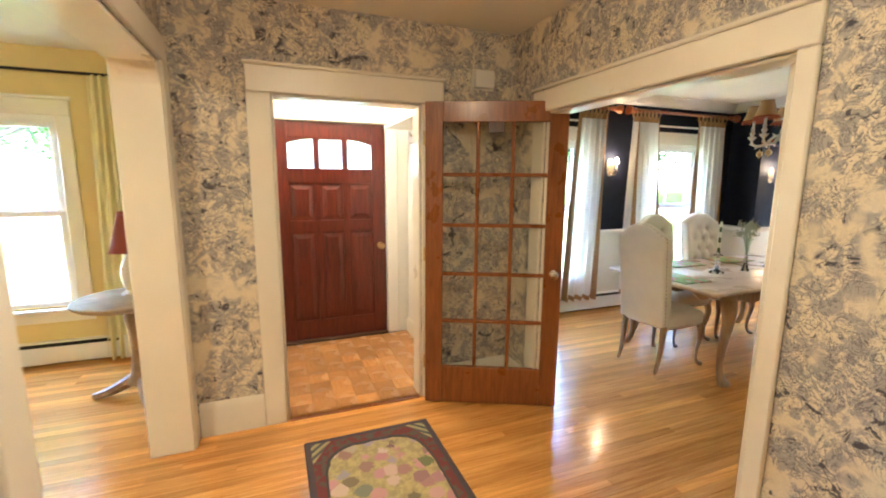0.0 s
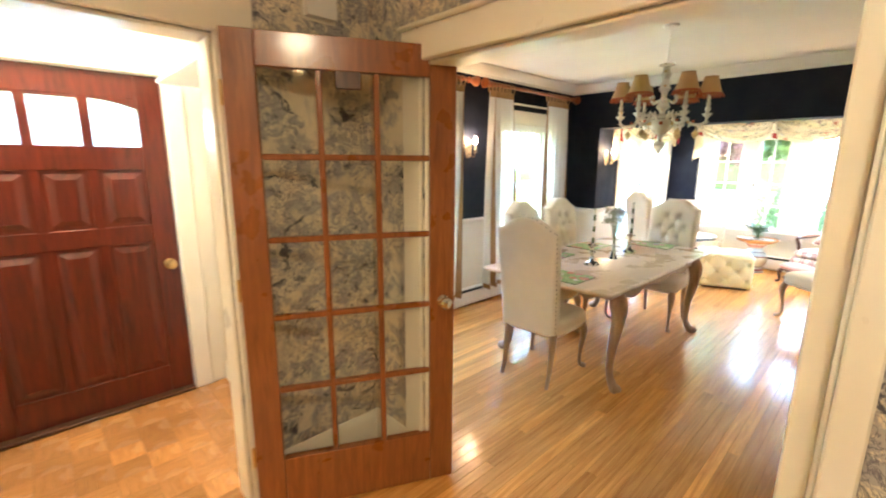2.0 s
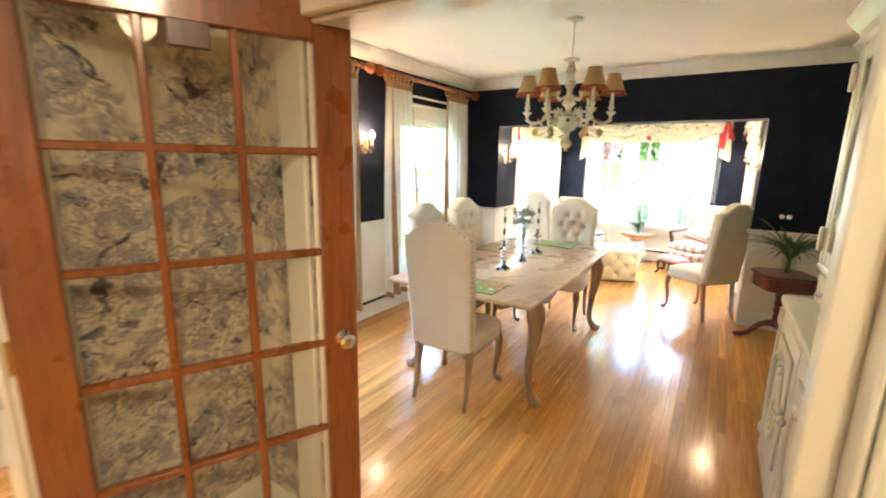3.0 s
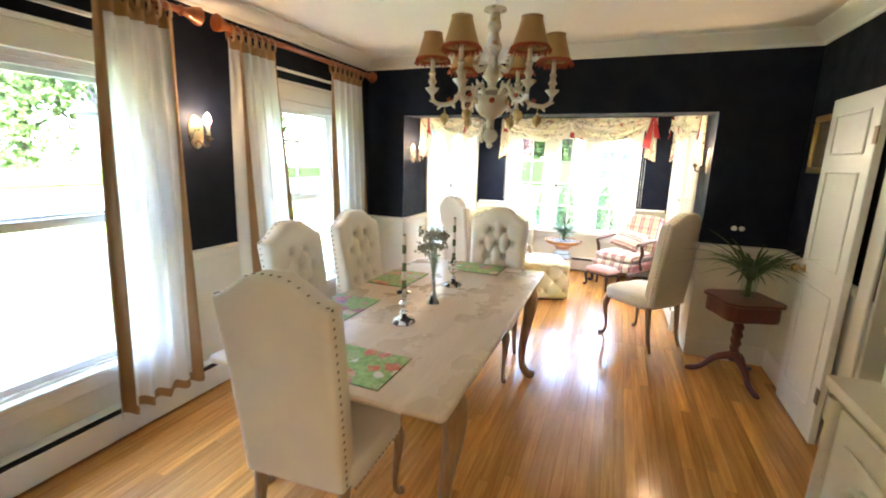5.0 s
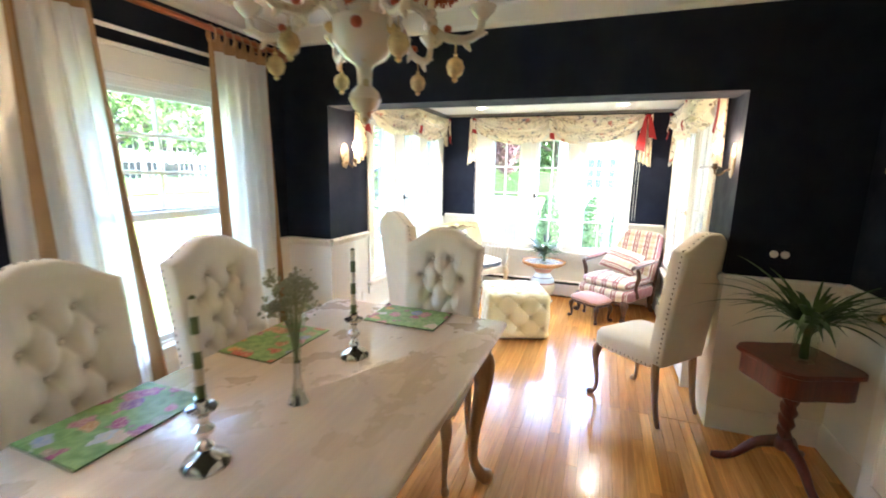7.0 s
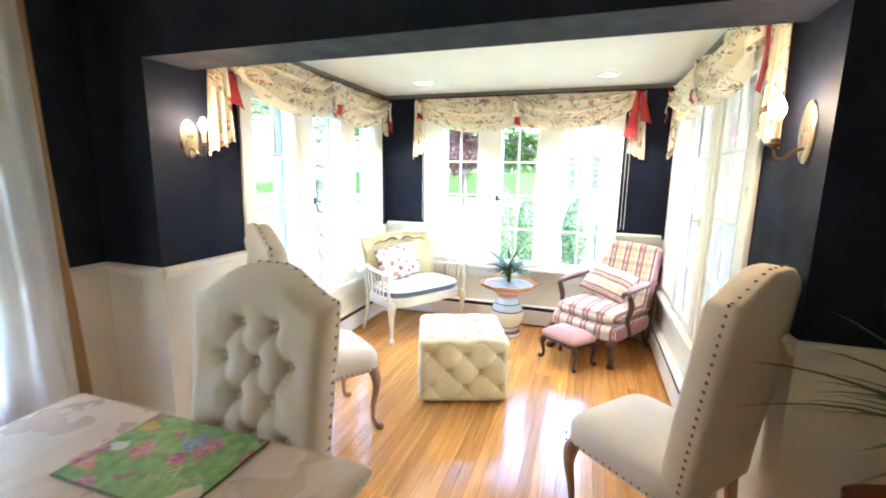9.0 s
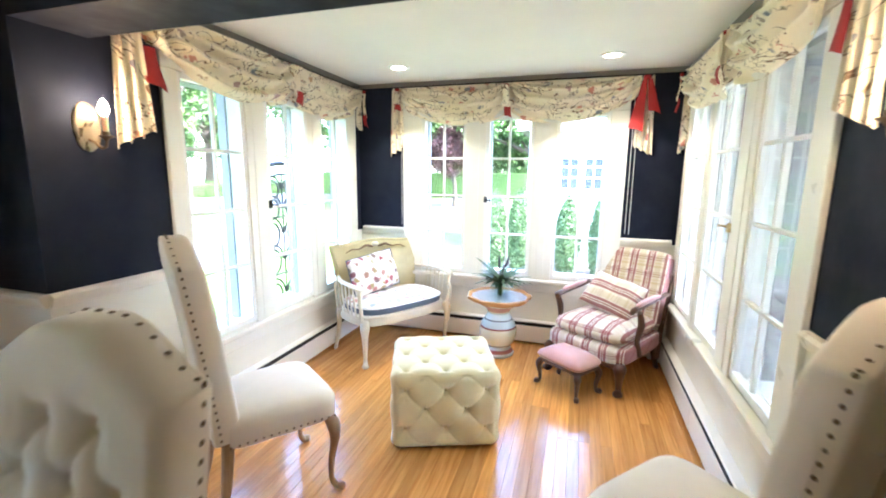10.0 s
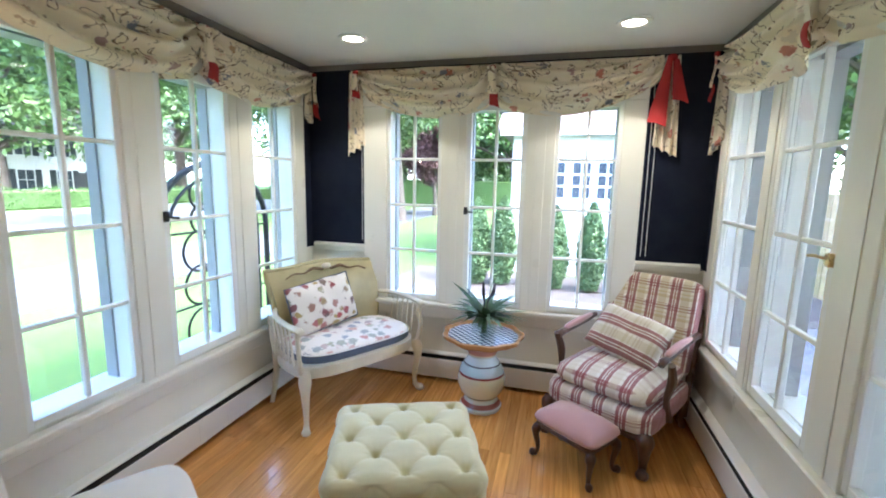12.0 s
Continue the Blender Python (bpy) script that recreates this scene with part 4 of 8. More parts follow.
def curtain(name, label, ta, tb, ba, bb, z0, z1, y, folds, amp, mat, edge, group="", inset=-0.01):
    """A hanging panel from x = ta..tb at the top to ba..bb at the foot."""
    top = thing(name, label, "curtain", pose(0, 0, 0), group)
    nu, nv = folds * 10, 26

    def place(u, v, out=0.0):
        z = z0 + (z1 - z0) * v
        a, b = ba + (ta - ba) * v, bb + (tb - bb) * v
        spread = 0.55 + 0.45 * (1 - v)
        w = math.sin(2 * math.pi * folds * u + 0.8 * math.sin(3 * v + u * 5)) * amp * spread + 0.4 * amp * math.sin(7.3 * u * folds + 4 * v)
        return (a + (b - a) * u, y + w + out, z + 0.012 * math.sin(2 * math.pi * folds * u) * (1 - v))

    def sheet(u0, u1, v0, v1, n, k, out):
        bm = bmesh.new()
        g = [[bm.verts.new(place(u0 + (u1 - u0) * i / n, v0 + (v1 - v0) * j / k, out)) for i in range(n + 1)] for j in range(k + 1)]
        for j in range(k):
            for i in range(n):
                bm.faces.new((g[j][i], g[j][i + 1], g[j + 1][i + 1], g[j + 1][i]))
        return bm

    cl = part("cloth", sheet(0, 1, 0, 1, nu, nv, 0), mat, top, smooth=180)
    if edge:
        w = 0.04 / max(0.2, tb - ta)
        for a, b in ((inset, inset + 1.3 * w), (1 - w, 1.01)):
            part("edge_band", sheet(a, b, 0, 1, 6, nv, -0.004), edge, top, "tan linen edge band", smooth=180)
        part("hem_band", sheet(0, 1, 0, 0.025, nu, 2, -0.005), edge, top, smooth=180)
        part("heading", sheet(0, 1, 0.972, 1.0, nu, 3, -0.006), edge, top, smooth=180)
        for k in range(7):
            u = (k + 0.5) / 7
            p = place(u, 1.0)
            ring = [(p[0], y + 0.03 * math.cos(q), z1 + 0.035 + 0.05 * math.sin(q)) for q in np.linspace(-math.pi / 2, 1.5 * math.pi, 14)]
            part("tab", tube(ring, 0.014, 6, flat=0.25), edge, top)
    return top


living()


# ---- dining room windows: rods and sheers ----
def sheer_cloth():
    mat = bpy.data.materials.new("white_sheer_voile")
    mat.use_nodes = True
    nt = mat.node_tree
    nt.nodes.clear()
    out = nt.nodes.new("ShaderNodeOutputMaterial")
    m1, m2 = nt.nodes.new("ShaderNodeMixShader"), nt.nodes.new("ShaderNodeMixShader")
    dif, tra, cle = nt.nodes.new("ShaderNodeBsdfDiffuse"), nt.nodes.new("ShaderNodeBsdfTranslucent"), nt.nodes.new("ShaderNodeBsdfTransparent")
    dif.inputs[0].default_value = tra.inputs[0].default_value = (0.97, 0.96, 0.93, 1)
    m1.inputs[0].default_value, m2.inputs[0].default_value = 0.52, 0.15
    for a, b in ((dif.outputs[0], m1.inputs[1]), (tra.outputs[0], m1.inputs[2]), (m1.outputs[0], m2.inputs[1]), (cle.outputs[0], m2.inputs[2]), (m2.outputs[0], out.inputs[0])):
        nt.links.new(a, b)
    return mat


SHEER = sheer_cloth()
CY = D_N - 0.11


def curtain_rod(x0, x1, z, label):
    top = thing("curtain_rod", label, "curtain rod", pose(0, CY, z), "dining room curtain rods")
    part("pole", tube([(x0, 0, 0), (x1, 0, 0)], 0.018, 10), RODWOOD, top)
    for x, s in ((x0, -1), (x1, 1)):
        prof = [(0.018, 0), (0.03, 0.015), (0.022, 0.03), (0.028, 0.06), (0.045, 0.10), (0.052, 0.125), (0.04, 0.13), (0.0, 0.128)]
        f = part("finial", lathe(prof, 14), RODWOOD, top, "flared carved finial")
        f.matrix_basis = pose(x, 0, 0, 0, 90 * s)
        b = part("bracket", box(-0.012, 0.012, 0.0, 0.108, -0.02, 0.02, 0.004), RODWOOD, top)
        b.matrix_basis = pose(x - s * 0.06, 0, 0)
    return top


curtain_rod(2.12, 3.70, 2.345, "orange-brown wooden curtain rod with flared finials")
curtain_rod(4.07, 5.62, 2.345, "orange-brown wooden curtain rod with flared finials")
lab = "white sheer tab-top curtain with tan linen edges"
curtain("sheer_curtain", lab, 3.26, 3.66, 3.15, 3.63, 0.17, 2.28, CY, 5, 0.022, SHEER, GOLDTRIM, "dining room sheers")
curtain("sheer_curtain", lab, 4.02, 4.43, 4.0, 4.62, 0.17, 2.28, CY, 5, 0.022, SHEER, GOLDTRIM, "dining room sheers", 0.17)
curtain("sheer_curtain", lab, 5.07, 5.56, 5.10, 5.62, 0.17, 2.28, CY, 5, 0.022, SHEER, GOLDTRIM, "dining room sheers")
for x0, x1 in ((2.3, 3.6), (4.22, 5.44)):
    tr = thing("traverse_rod", "thin white metal traverse rod above the window head", "curtain rod", pose(0, D_N - 0.04, 2.2))
    part("bar", box(x0, x1, -0.012, 0.0, -0.01, 0.012, 0.003), WHITE, tr)
    for x in (x0 + 0.05, x1 - 0.05):
        part("bracket", box(x - 0.01, x + 0.01, 0.0, 0.039, -0.008, 0.008), WHITE, tr)


# ---- sconces ----
def sconce(m, label):
    """Wall at local y = 0, room towards -y."""
    top = thing("wall_sconce", label, "wall lamp", m, "candle sconces")
    pl = part("backplate", lathe([(0.0, 0.0), (0.07, 0.0), (0.069, 0.006), (0.058, 0.010), (0.05, 0.007), (0.0, 0.009)], 28), BRASSY, top, "oval antique brass backplate")
    pl.matrix_basis = pose(0, 0, 0, 90) @ Matrix.Diagonal((0.78, 1.45, 1, 1))
    part("screw", ball(0.005, (0, -0.010, 0.0), (1, 0.6, 1), None, 8, 5), BRONZE, pl)
    part("arm", curve_bar([(0, -0.008, -0.052, 0.006), (0.004, -0.035, -0.062, 0.005), (0.008, -0.06, -0.085, 0.005), (0.012, -0.085, -0.08, 0.005), (0.012, -0.092, -0.05, 0.006)], 8), BRONZE, top)
    part("cup", lathe([(0.007, -0.055), (0.012, -0.047), (0.026, -0.040), (0.027, -0.036), (0.013, -0.034), (0.014, -0.02), (0.0, -0.02)], 16, centre=(0.012, -0.092, 0)), BRONZE, top)
    part("candle", lathe([(0.011, -0.03), (0.011, 0.045), (0.0, 0.045)], 12, centre=(0.012, -0.092, 0)), WAX, top)
    part("bulb", lathe([(0.007, 0.043), (0.014, 0.052), (0.019, 0.066), (0.017, 0.082), (0.009, 0.10), (0.001, 0.112)], 16, centre=(0.012, -0.092, 0)), BULB, top, "lit candle bulb")
    p = m @ Vector((0.012, -0.092, 0.075))
    lamp("sconce_light", p, 0.48, WARM, 0.022)
    return top


BRASSY = metal("antique_brass_plate", (0.30, 0.24, 0.165), 0.3)
sl = "antique brass wall sconce with one lit candle bulb"
sconce(pose(3.83, D_N, 1.70), sl)
sconce(pose(6.06, A_N, 1.63), sl)
sconce(pose(5.99, A_S, 1.62, 0, 0, 180), sl)


# ---- dining furniture ----
def cabriole(x, y, h, sx, sy, top_r=0.035, ankle=0.014, knee=0.04, out=0.05, name="leg", mat=None, parent=None, seg=10):
    """A curved leg from (x, y, h) down to the floor, bowing out along (sx, sy)."""
    n = math.hypot(sx, sy) or 1
    dx, dy = sx / n, sy / n
    pts = [(0.0, h, top_r), (out * 0.45, h * 0.86, knee), (out * 0.5, h * 0.68, knee * 0.72), (out * 0.15, h * 0.4, ankle * 1.25), (out * 0.1, h * 0.17, ankle), (out * 0.5, h * 0.06, ankle * 1.25), (out * 0.9, 0.016, ankle * 1.7), (out * 1.05, 0.0, ankle * 1.2)]
    return part(name, curve_bar([(x + dx * o, y + dy * o, z, r) for o, z, r in pts], seg, 5), mat or LEGWOOD, parent)


CHAIR_W, BACK0 = 0.225, 0.40


def chair_crown(s):
    """Height of the back's top edge across s = -1..1."""
    t = max(0.0, min(1.0, (0.94 - abs(s)) / 0.80))
    return 1.118 + 0.088 * (t * t * (3 - 2 * t)) ** 0.8 - 0.010 * max(0, abs(s) - 0.93) / 0.07


def chair_rake(z):
    return 0.215 + 0.10 * ((z - BACK0) / 0.8) ** 1.2


def dining_chair():
    top = thing("dining_chair", "white linen dining chair with buttoned camelback and nailhead trim", "chair", pose(0, 0, 0), "linen dining chairs")
    # seat: a crowned cushion on a boxed edge
    rows = []
    for k, (inset, z) in enumerate([(0.012, 0.37), (0.0, 0.385), (0.0, 0.455), (0.012, 0.478), (0.05, 0.497), (0.12, 0.51), (0.2, 0.514)]):
        ring = []
        for q in range(40):
            a = 2 * math.pi * q / 40
            ca, sa = math.cos(a), math.sin(a)
            px = math.copysign(abs(ca) ** 0.35, ca) * (0.25 - inset)
            py = math.copysign(abs(sa) ** 0.35, sa) * (0.245 - inset)
            taper = 1.0 - 0.08 * (py + 0.25) / 0.5
            ring.append((px * taper, py - 0.01, z))
        rows.append(ring)
    seat = part("seat", rows_mesh(rows), LINEN, top, smooth=60)
    # back: tufted face, plain rear
    nu, nv = 56, 96
    bm = bmesh.new()
    front, rear = [], []
    for j in range(nv + 1):
        fr, rr = [], []
        for i in range(nu + 1):
            s = -1 + 2 * i / nu
            v = j / nv
            z = BACK0 + (chair_crown(s) - BACK0) * v
            wid = CHAIR_W * (0.93 + 0.07 * v)
            x = wid * s
            edge = min(1.0, (1 - abs(s)) / 0.10) ** 0.5 * min(1.0, (1 - v) / 0.05 + 0.0) ** 0.5
            zone = max(0.0, min(1.0, (0.62 - abs(s)) / 0.14)) * max(0.0, min(1.0, (z - 0.52) / 0.08)) * max(0.0, min(1.0, (1.10 - z) / 0.06))
            row = round((z - 0.62) / 0.105)
            near = 9.0
            for rr_ in (row - 1, row, row + 1):
                off = 0.0 if rr_ % 2 else 0.0575
                bx = 0.115 * round((x - off) / 0.115) + off
                if abs(bx) < 0.13 and 0 <= rr_ <= 4:
                    near = min(near, math.hypot(x - bx, z - 0.62 - 0.105 * rr_))
            dip = math.exp(-(near / 0.019) ** 2) * 0.75 + math.exp(-(near / 0.05) ** 2) * 0.4
            ca, cb = x / 0.115 + (z - 0.725) / 0.21, x / 0.115 - (z - 0.725) / 0.21
            crease = math.exp(-(min(abs(ca - round(ca)), abs(cb - round(cb))) * 0.10 / 0.009) ** 2)
            puff = 0.016 + 0.02 * edge - 0.042 * dip - 0.009 * zone * crease
            fr.append(bm.verts.new((x, chair_rake(z) - 0.03 - puff, z)))
            rr.append(bm.verts.new((x, chair_rake(z) + 0.028 + 0.012 * edge, z)))
        front.append(fr)
        rear.append(rr)
    for j in range(nv):
        for i in range(nu):
            bm.faces.new((front[j][i], front[j][i + 1], front[j + 1][i + 1], front[j + 1][i]))
            bm.faces.new((rear[j][i + 1], rear[j][i], rear[j + 1][i], rear[j + 1][i + 1]))
    for j in range(nv):
        for e in (0, nu):
            bm.faces.new((front[j][e], front[j + 1][e], rear[j + 1][e], rear[j][e]))
    for i in range(nu):
        for e in (0, nv):
            bm.faces.new((front[e][i], front[e][i + 1], rear[e][i + 1], rear[e][i]))
    back = part("backrest", bm, LINEN, top, smooth=70)
    for row in range(5):
        z = 0.62 + 0.105 * row
        for x in ((-0.115, 0.0, 0.115) if row % 2 else (-0.0575, 0.0575)):
            part("button", ball(0.010, (x, chair_rake(z) - 0.030, z), (1, 0.5, 1), u=8, v=5), LINEN, back)
    # nailheads up both sides and over the crown
    bm = bmesh.new()
    for s in (-1, 1):
        for k in range(23):
            z = 0.42 + k * 0.0315
            ball(0.0062, (s * (CHAIR_W * (0.93 + 0.07 * (z - BACK0) / 0.8) + 0.001), chair_rake(z) + 0.012, z), (0.5, 1, 1), bm, 6, 4)
    for k in range(14):
        s = -0.93 + 1.86 * k / 13
        ball(0.0062, (CHAIR_W * s, chair_rake(chair_crown(s)) + 0.012, chair_crown(s) + 0.001), (1, 1, 0.5), bm, 6, 4)
    part("nailhead_trim", bm, NAILS, back, "row of dark nailheads")["kind"] = "stuff"
    bm = bmesh.new()
    for k in range(16):
        ball(0.0055, (-0.215 + 0.43 * k / 15, -0.256, 0.392), (1, 0.5, 1), bm, 6, 4)
    for s in (-1, 1):
        for k in range(15):
            y = -0.22 + k * 0.03
            ball(0.0055, (s * (0.25 - 0.02 * (y + 0.25) / 0.5), y, 0.392), (0.5, 1, 1), bm, 6, 4)
    part("nailhead_trim", bm, NAILS, seat, "row of dark nailheads")["kind"] = "stuff"
    for s in (-1, 1):
        cabriole(s * 0.205, -0.205, 0.38, s * 0.5, -1, 0.026, 0.012, 0.03, 0.05, parent=top)
        part("leg", curve_bar([(s * 0.185, 0.20, 0.40, 0.026), (s * 0.185, 0.215, 0.25, 0.022), (s * 0.185, 0.235, 0.1, 0.017), (s * 0.187, 0.265, 0.0, 0.013)], 8), LEGWOOD, top)
    return top


chair = dining_chair()
chair.matrix_basis = pose(3.19, 2.89, 0, 0, 0, 94.5)
for x, y, a in ((3.81, 3.30, 2), (4.43, 3.30, -4), (4.93, 2.715, -90), (6.0, 1.545, 138), (6.24, 3.24, 55)):
    copy_thing(chair, pose(x, y, 0, 0, 0, a))


def dining_table():
    cx, cy, hx, hy, h = 4.065, 2.84, 1.045, 0.53, 0.757
    top = thing("dining_table", "long bleached oak dining table with scalloped apron and cabriole legs", "table", pose(cx, cy, 0))
    rows = []
    for inset, z in [(0.03, -0.036), (0.014, -0.032), (0.002, -0.02), (0.0, -0.012), (0.006, -0.003), (0.014, 0.0)]:
        ring = []
        for sx, sy, a0 in ((1, 1, 0), (-1, 1, 90), (-1, -1, 180), (1, -1, 270)):
            for q in range(5):
                a = math.radians(a0 + 22.5 * q)
                ring.append((sx * (hx - 0.03) + (0.03 - inset) * math.cos(a), sy * (hy - 0.03) + (0.03 - inset) * math.sin(a), h + z))
        rows.append(ring)
    part("tabletop", rows_mesh(rows), BLEACHED, top, smooth=35)
    for s in (-1, 1):
        for along in (True, False):
            L = 0.74 if along else 0.36
            out = [(-L, h - 0.036), (L, h - 0.036)]
            for k in range(33):
                u = 1 - 2 * k / 32
                out.append((u * L, h - 0.115 - 0.030 * math.cos(3 * math.pi * u) * (0.5 + 0.5 * abs(u)) - 0.02 * (abs(u) > 0.9)))
            ap = part("apron", extrude_outline(out, -0.012, 0.012), LEGWOOD, top, smooth=0)
            ap.matrix_basis = pose(0, s * 0.44, 0) if along else pose(s * 0.79, 0, 0, 0, 0, 90)
    for sx in (-1, 1):
        for sy in (-1, 1):
            cabriole(sx * 0.775, sy * 0.43, h - 0.036, sx * 0.3, sy, 0.05, 0.024, 0.058, 0.085, parent=top, seg=12)
    return top


dining_table()
TABLE = 0.757


def placemat_cloth(k):
    m = Mat("painted_placemat", (0.2, 0.35, 0.1), 0.45)
    v = m.node("ShaderNodeTexVoronoi", Scale=13.0)
    mp = m.nt.nodes.new("ShaderNodeMapping")
    mp.inputs["Location"].default_value = (k * 3.7, k * 1.9, 0)
    m.link(m.co, mp.inputs[0])
    warp = m.nt.nodes.new("ShaderNodeVectorMath")
    warp.operation = "MULTIPLY_ADD"
    nz = m.node("ShaderNodeTexNoise", Scale=22.0, Detail=4.0)
    m.link(mp.outputs[0], nz.inputs["Vector"])
    m.link(nz.outputs["Color"], warp.inputs[0])
    warp.inputs[1].default_value = (0.07, 0.07, 0.07)
    m.link(mp.outputs[0], warp.inputs[2])
    m.link(warp.outputs[0], v.inputs["Vector"])
    sep = m.nt.nodes.new("ShaderNodeSeparateColor")
    m.link(v.outputs["Color"], sep.inputs[0])
    hot = (0.5, 0.05, 0.02) if k % 2 == 0 else (0.36, 0.04, 0.16)
    tint = m.ramp(sep.outputs[0], [(0.0, (0.16, 0.30, 0.07)), (0.1, (0.24, 0.40, 0.12)), (0.22, hot), (0.40, hot), (0.5, (0.12, 0.22, 0.46)), (0.62, (0.7, 0.68, 0.62)), (0.74, (0.66, 0.34, 0.05)), (0.86, (0.50, 0.16, 0.22))])
    m.colour(m.mix(m.ramp(v.outputs["Distance"], [(0.42, 1.0), (0.47, 0.0)]), m.ramp(m.noisy(30, 4), [(0.35, (0.17, 0.30, 0.08)), (0.65, (0.33, 0.48, 0.17))]), m.mix(m.ramp(m.noisy(45, 4, 0.6, 1.5), [(0.42, 0.0), (0.62, 0.5)]), tint, (0.75, 0.6, 0.4))))
    return m.mat


MATEDGE = Mat("dark_placemat_edge", (0.06, 0.1, 0.03), 0.6).mat
for k, (x, y, a) in enumerate(((3.215, 2.785, 90), (3.755, 3.225, 0), (4.43, 3.215, 0), (4.955, 2.81, 90))):
    pm = thing("placemat", "glossy green placemat painted with bright flowers on the table", "placemat", pose(x, y, TABLE + 0.001, 0, 0, a), "flowered placemats")
    part("board", box(-0.195, 0.195, -0.14, 0.14, 0, 0.004, 0.001), MATEDGE, pm)
    part("picture", box(-0.193, 0.193, -0.138, 0.138, 0.0045, 0.0055), placemat_cloth(k), pm, smooth=0)


def check_metal():
    m = Mat("checked_enamel", (0.7, 0.7, 0.68), 0.12, 0.75)
    ch = m.node("ShaderNodeTexChecker", Scale=22.0)
    m.link(m.co, ch.inputs["Vector"])
    m.colour(m.mix(ch.outputs["Fac"], (0.05, 0.05, 0.05), (0.8, 0.8, 0.78)))
    return m.mat


CHECK = check_metal()


def candle_wax():
    m = Mat("striped_candle_wax", (0.8, 0.75, 0.6), 0.4)
    z = m.axis(2)
    col = m.mix(stripe(m, z, 0.09, [(0.0, 0.5)]), (0.78, 0.73, 0.58), (0.10, 0.13, 0.04))
    m.colour(col)
    return m.mat


STRIPED = candle_wax()
for x, y in ((3.707, 2.81), (4.428, 2.815)):
    cs = thing("candlestick", "checked silver candlestick with a green striped taper candle", "candlestick", pose(x, y, TABLE), "pair of candlesticks")
    part("foot", lathe([(0.0, 0), (0.058, 0.0), (0.06, 0.008), (0.05, 0.022), (0.022, 0.034), (0.014, 0.042)], 24), CHECK, cs)
    part("stem", lathe([(0.014, 0.04), (0.024, 0.055), (0.012, 0.07), (0.01, 0.08), (0.026, 0.095), (0.026, 0.105), (0.011, 0.12), (0.016, 0.14), (0.01, 0.15)], 18), CHROME, cs)
    part("drip_pan", lathe([(0.01, 0.148), (0.034, 0.155), (0.038, 0.163), (0.015, 0.165), (0.016, 0.19), (0.0, 0.19)], 18), CHECK, cs)
    part("candle", lathe([(0.011, 0.185), (0.0115, 0.2), (0.0095, 0.45), (0.003, 0.458)], 12), STRIPED, cs)


def bud_vase():
    top = thing("bud_vase", "silver-footed glass trumpet vase of dried baby's breath", "vase", pose(4.052, 2.795, TABLE))
    part("foot", lathe([(0.036, 0.0), (0.034, 0.005), (0.022, 0.035), (0.014, 0.08), (0.012, 0.14), (0.009, 0.14)], 18, caps=False, flute=0.04, lobes=9), CHROME, top, "fluted silver foot")
    part("trumpet", lathe([(0.0115, 0.14), (0.016, 0.19), (0.024, 0.24), (0.037, 0.295), (0.035, 0.295), (0.022, 0.24), (0.014, 0.19), (0.0095, 0.14)], 20, caps=False), CLEAR, top, "clear glass trumpet")
    rnd = random.Random(5)
    heads = cloth("dried_flower_heads", (0.34, 0.34, 0.22), 200)
    stemm = Mat("dry_stem", (0.22, 0.24, 0.11), 0.7).mat
    for k in range(20):
        a, r = rnd.uniform(0, 6.28), rnd.uniform(0.015, 0.08)
        h = rnd.uniform(0.31, 0.44)
        st = part("stem", curve_bar([(0, 0, 0.12, 0.0016), (r * 0.3 * math.cos(a), r * 0.3 * math.sin(a), 0.26, 0.0014), (r * math.cos(a), r * math.sin(a), h, 0.001)], 5, 4), stemm, top)
        bm = bmesh.new()
        for q in range(22):
            ball(rnd.uniform(0.003, 0.008), (r * math.cos(a) + rnd.gauss(0, 0.014), r * math.sin(a) + rnd.gauss(0, 0.014), h + rnd.gauss(0, 0.016)), (1, 1, 1), bm, 6, 4)
        part("flower_head", bm, heads, top)
    return top


bud_vase()


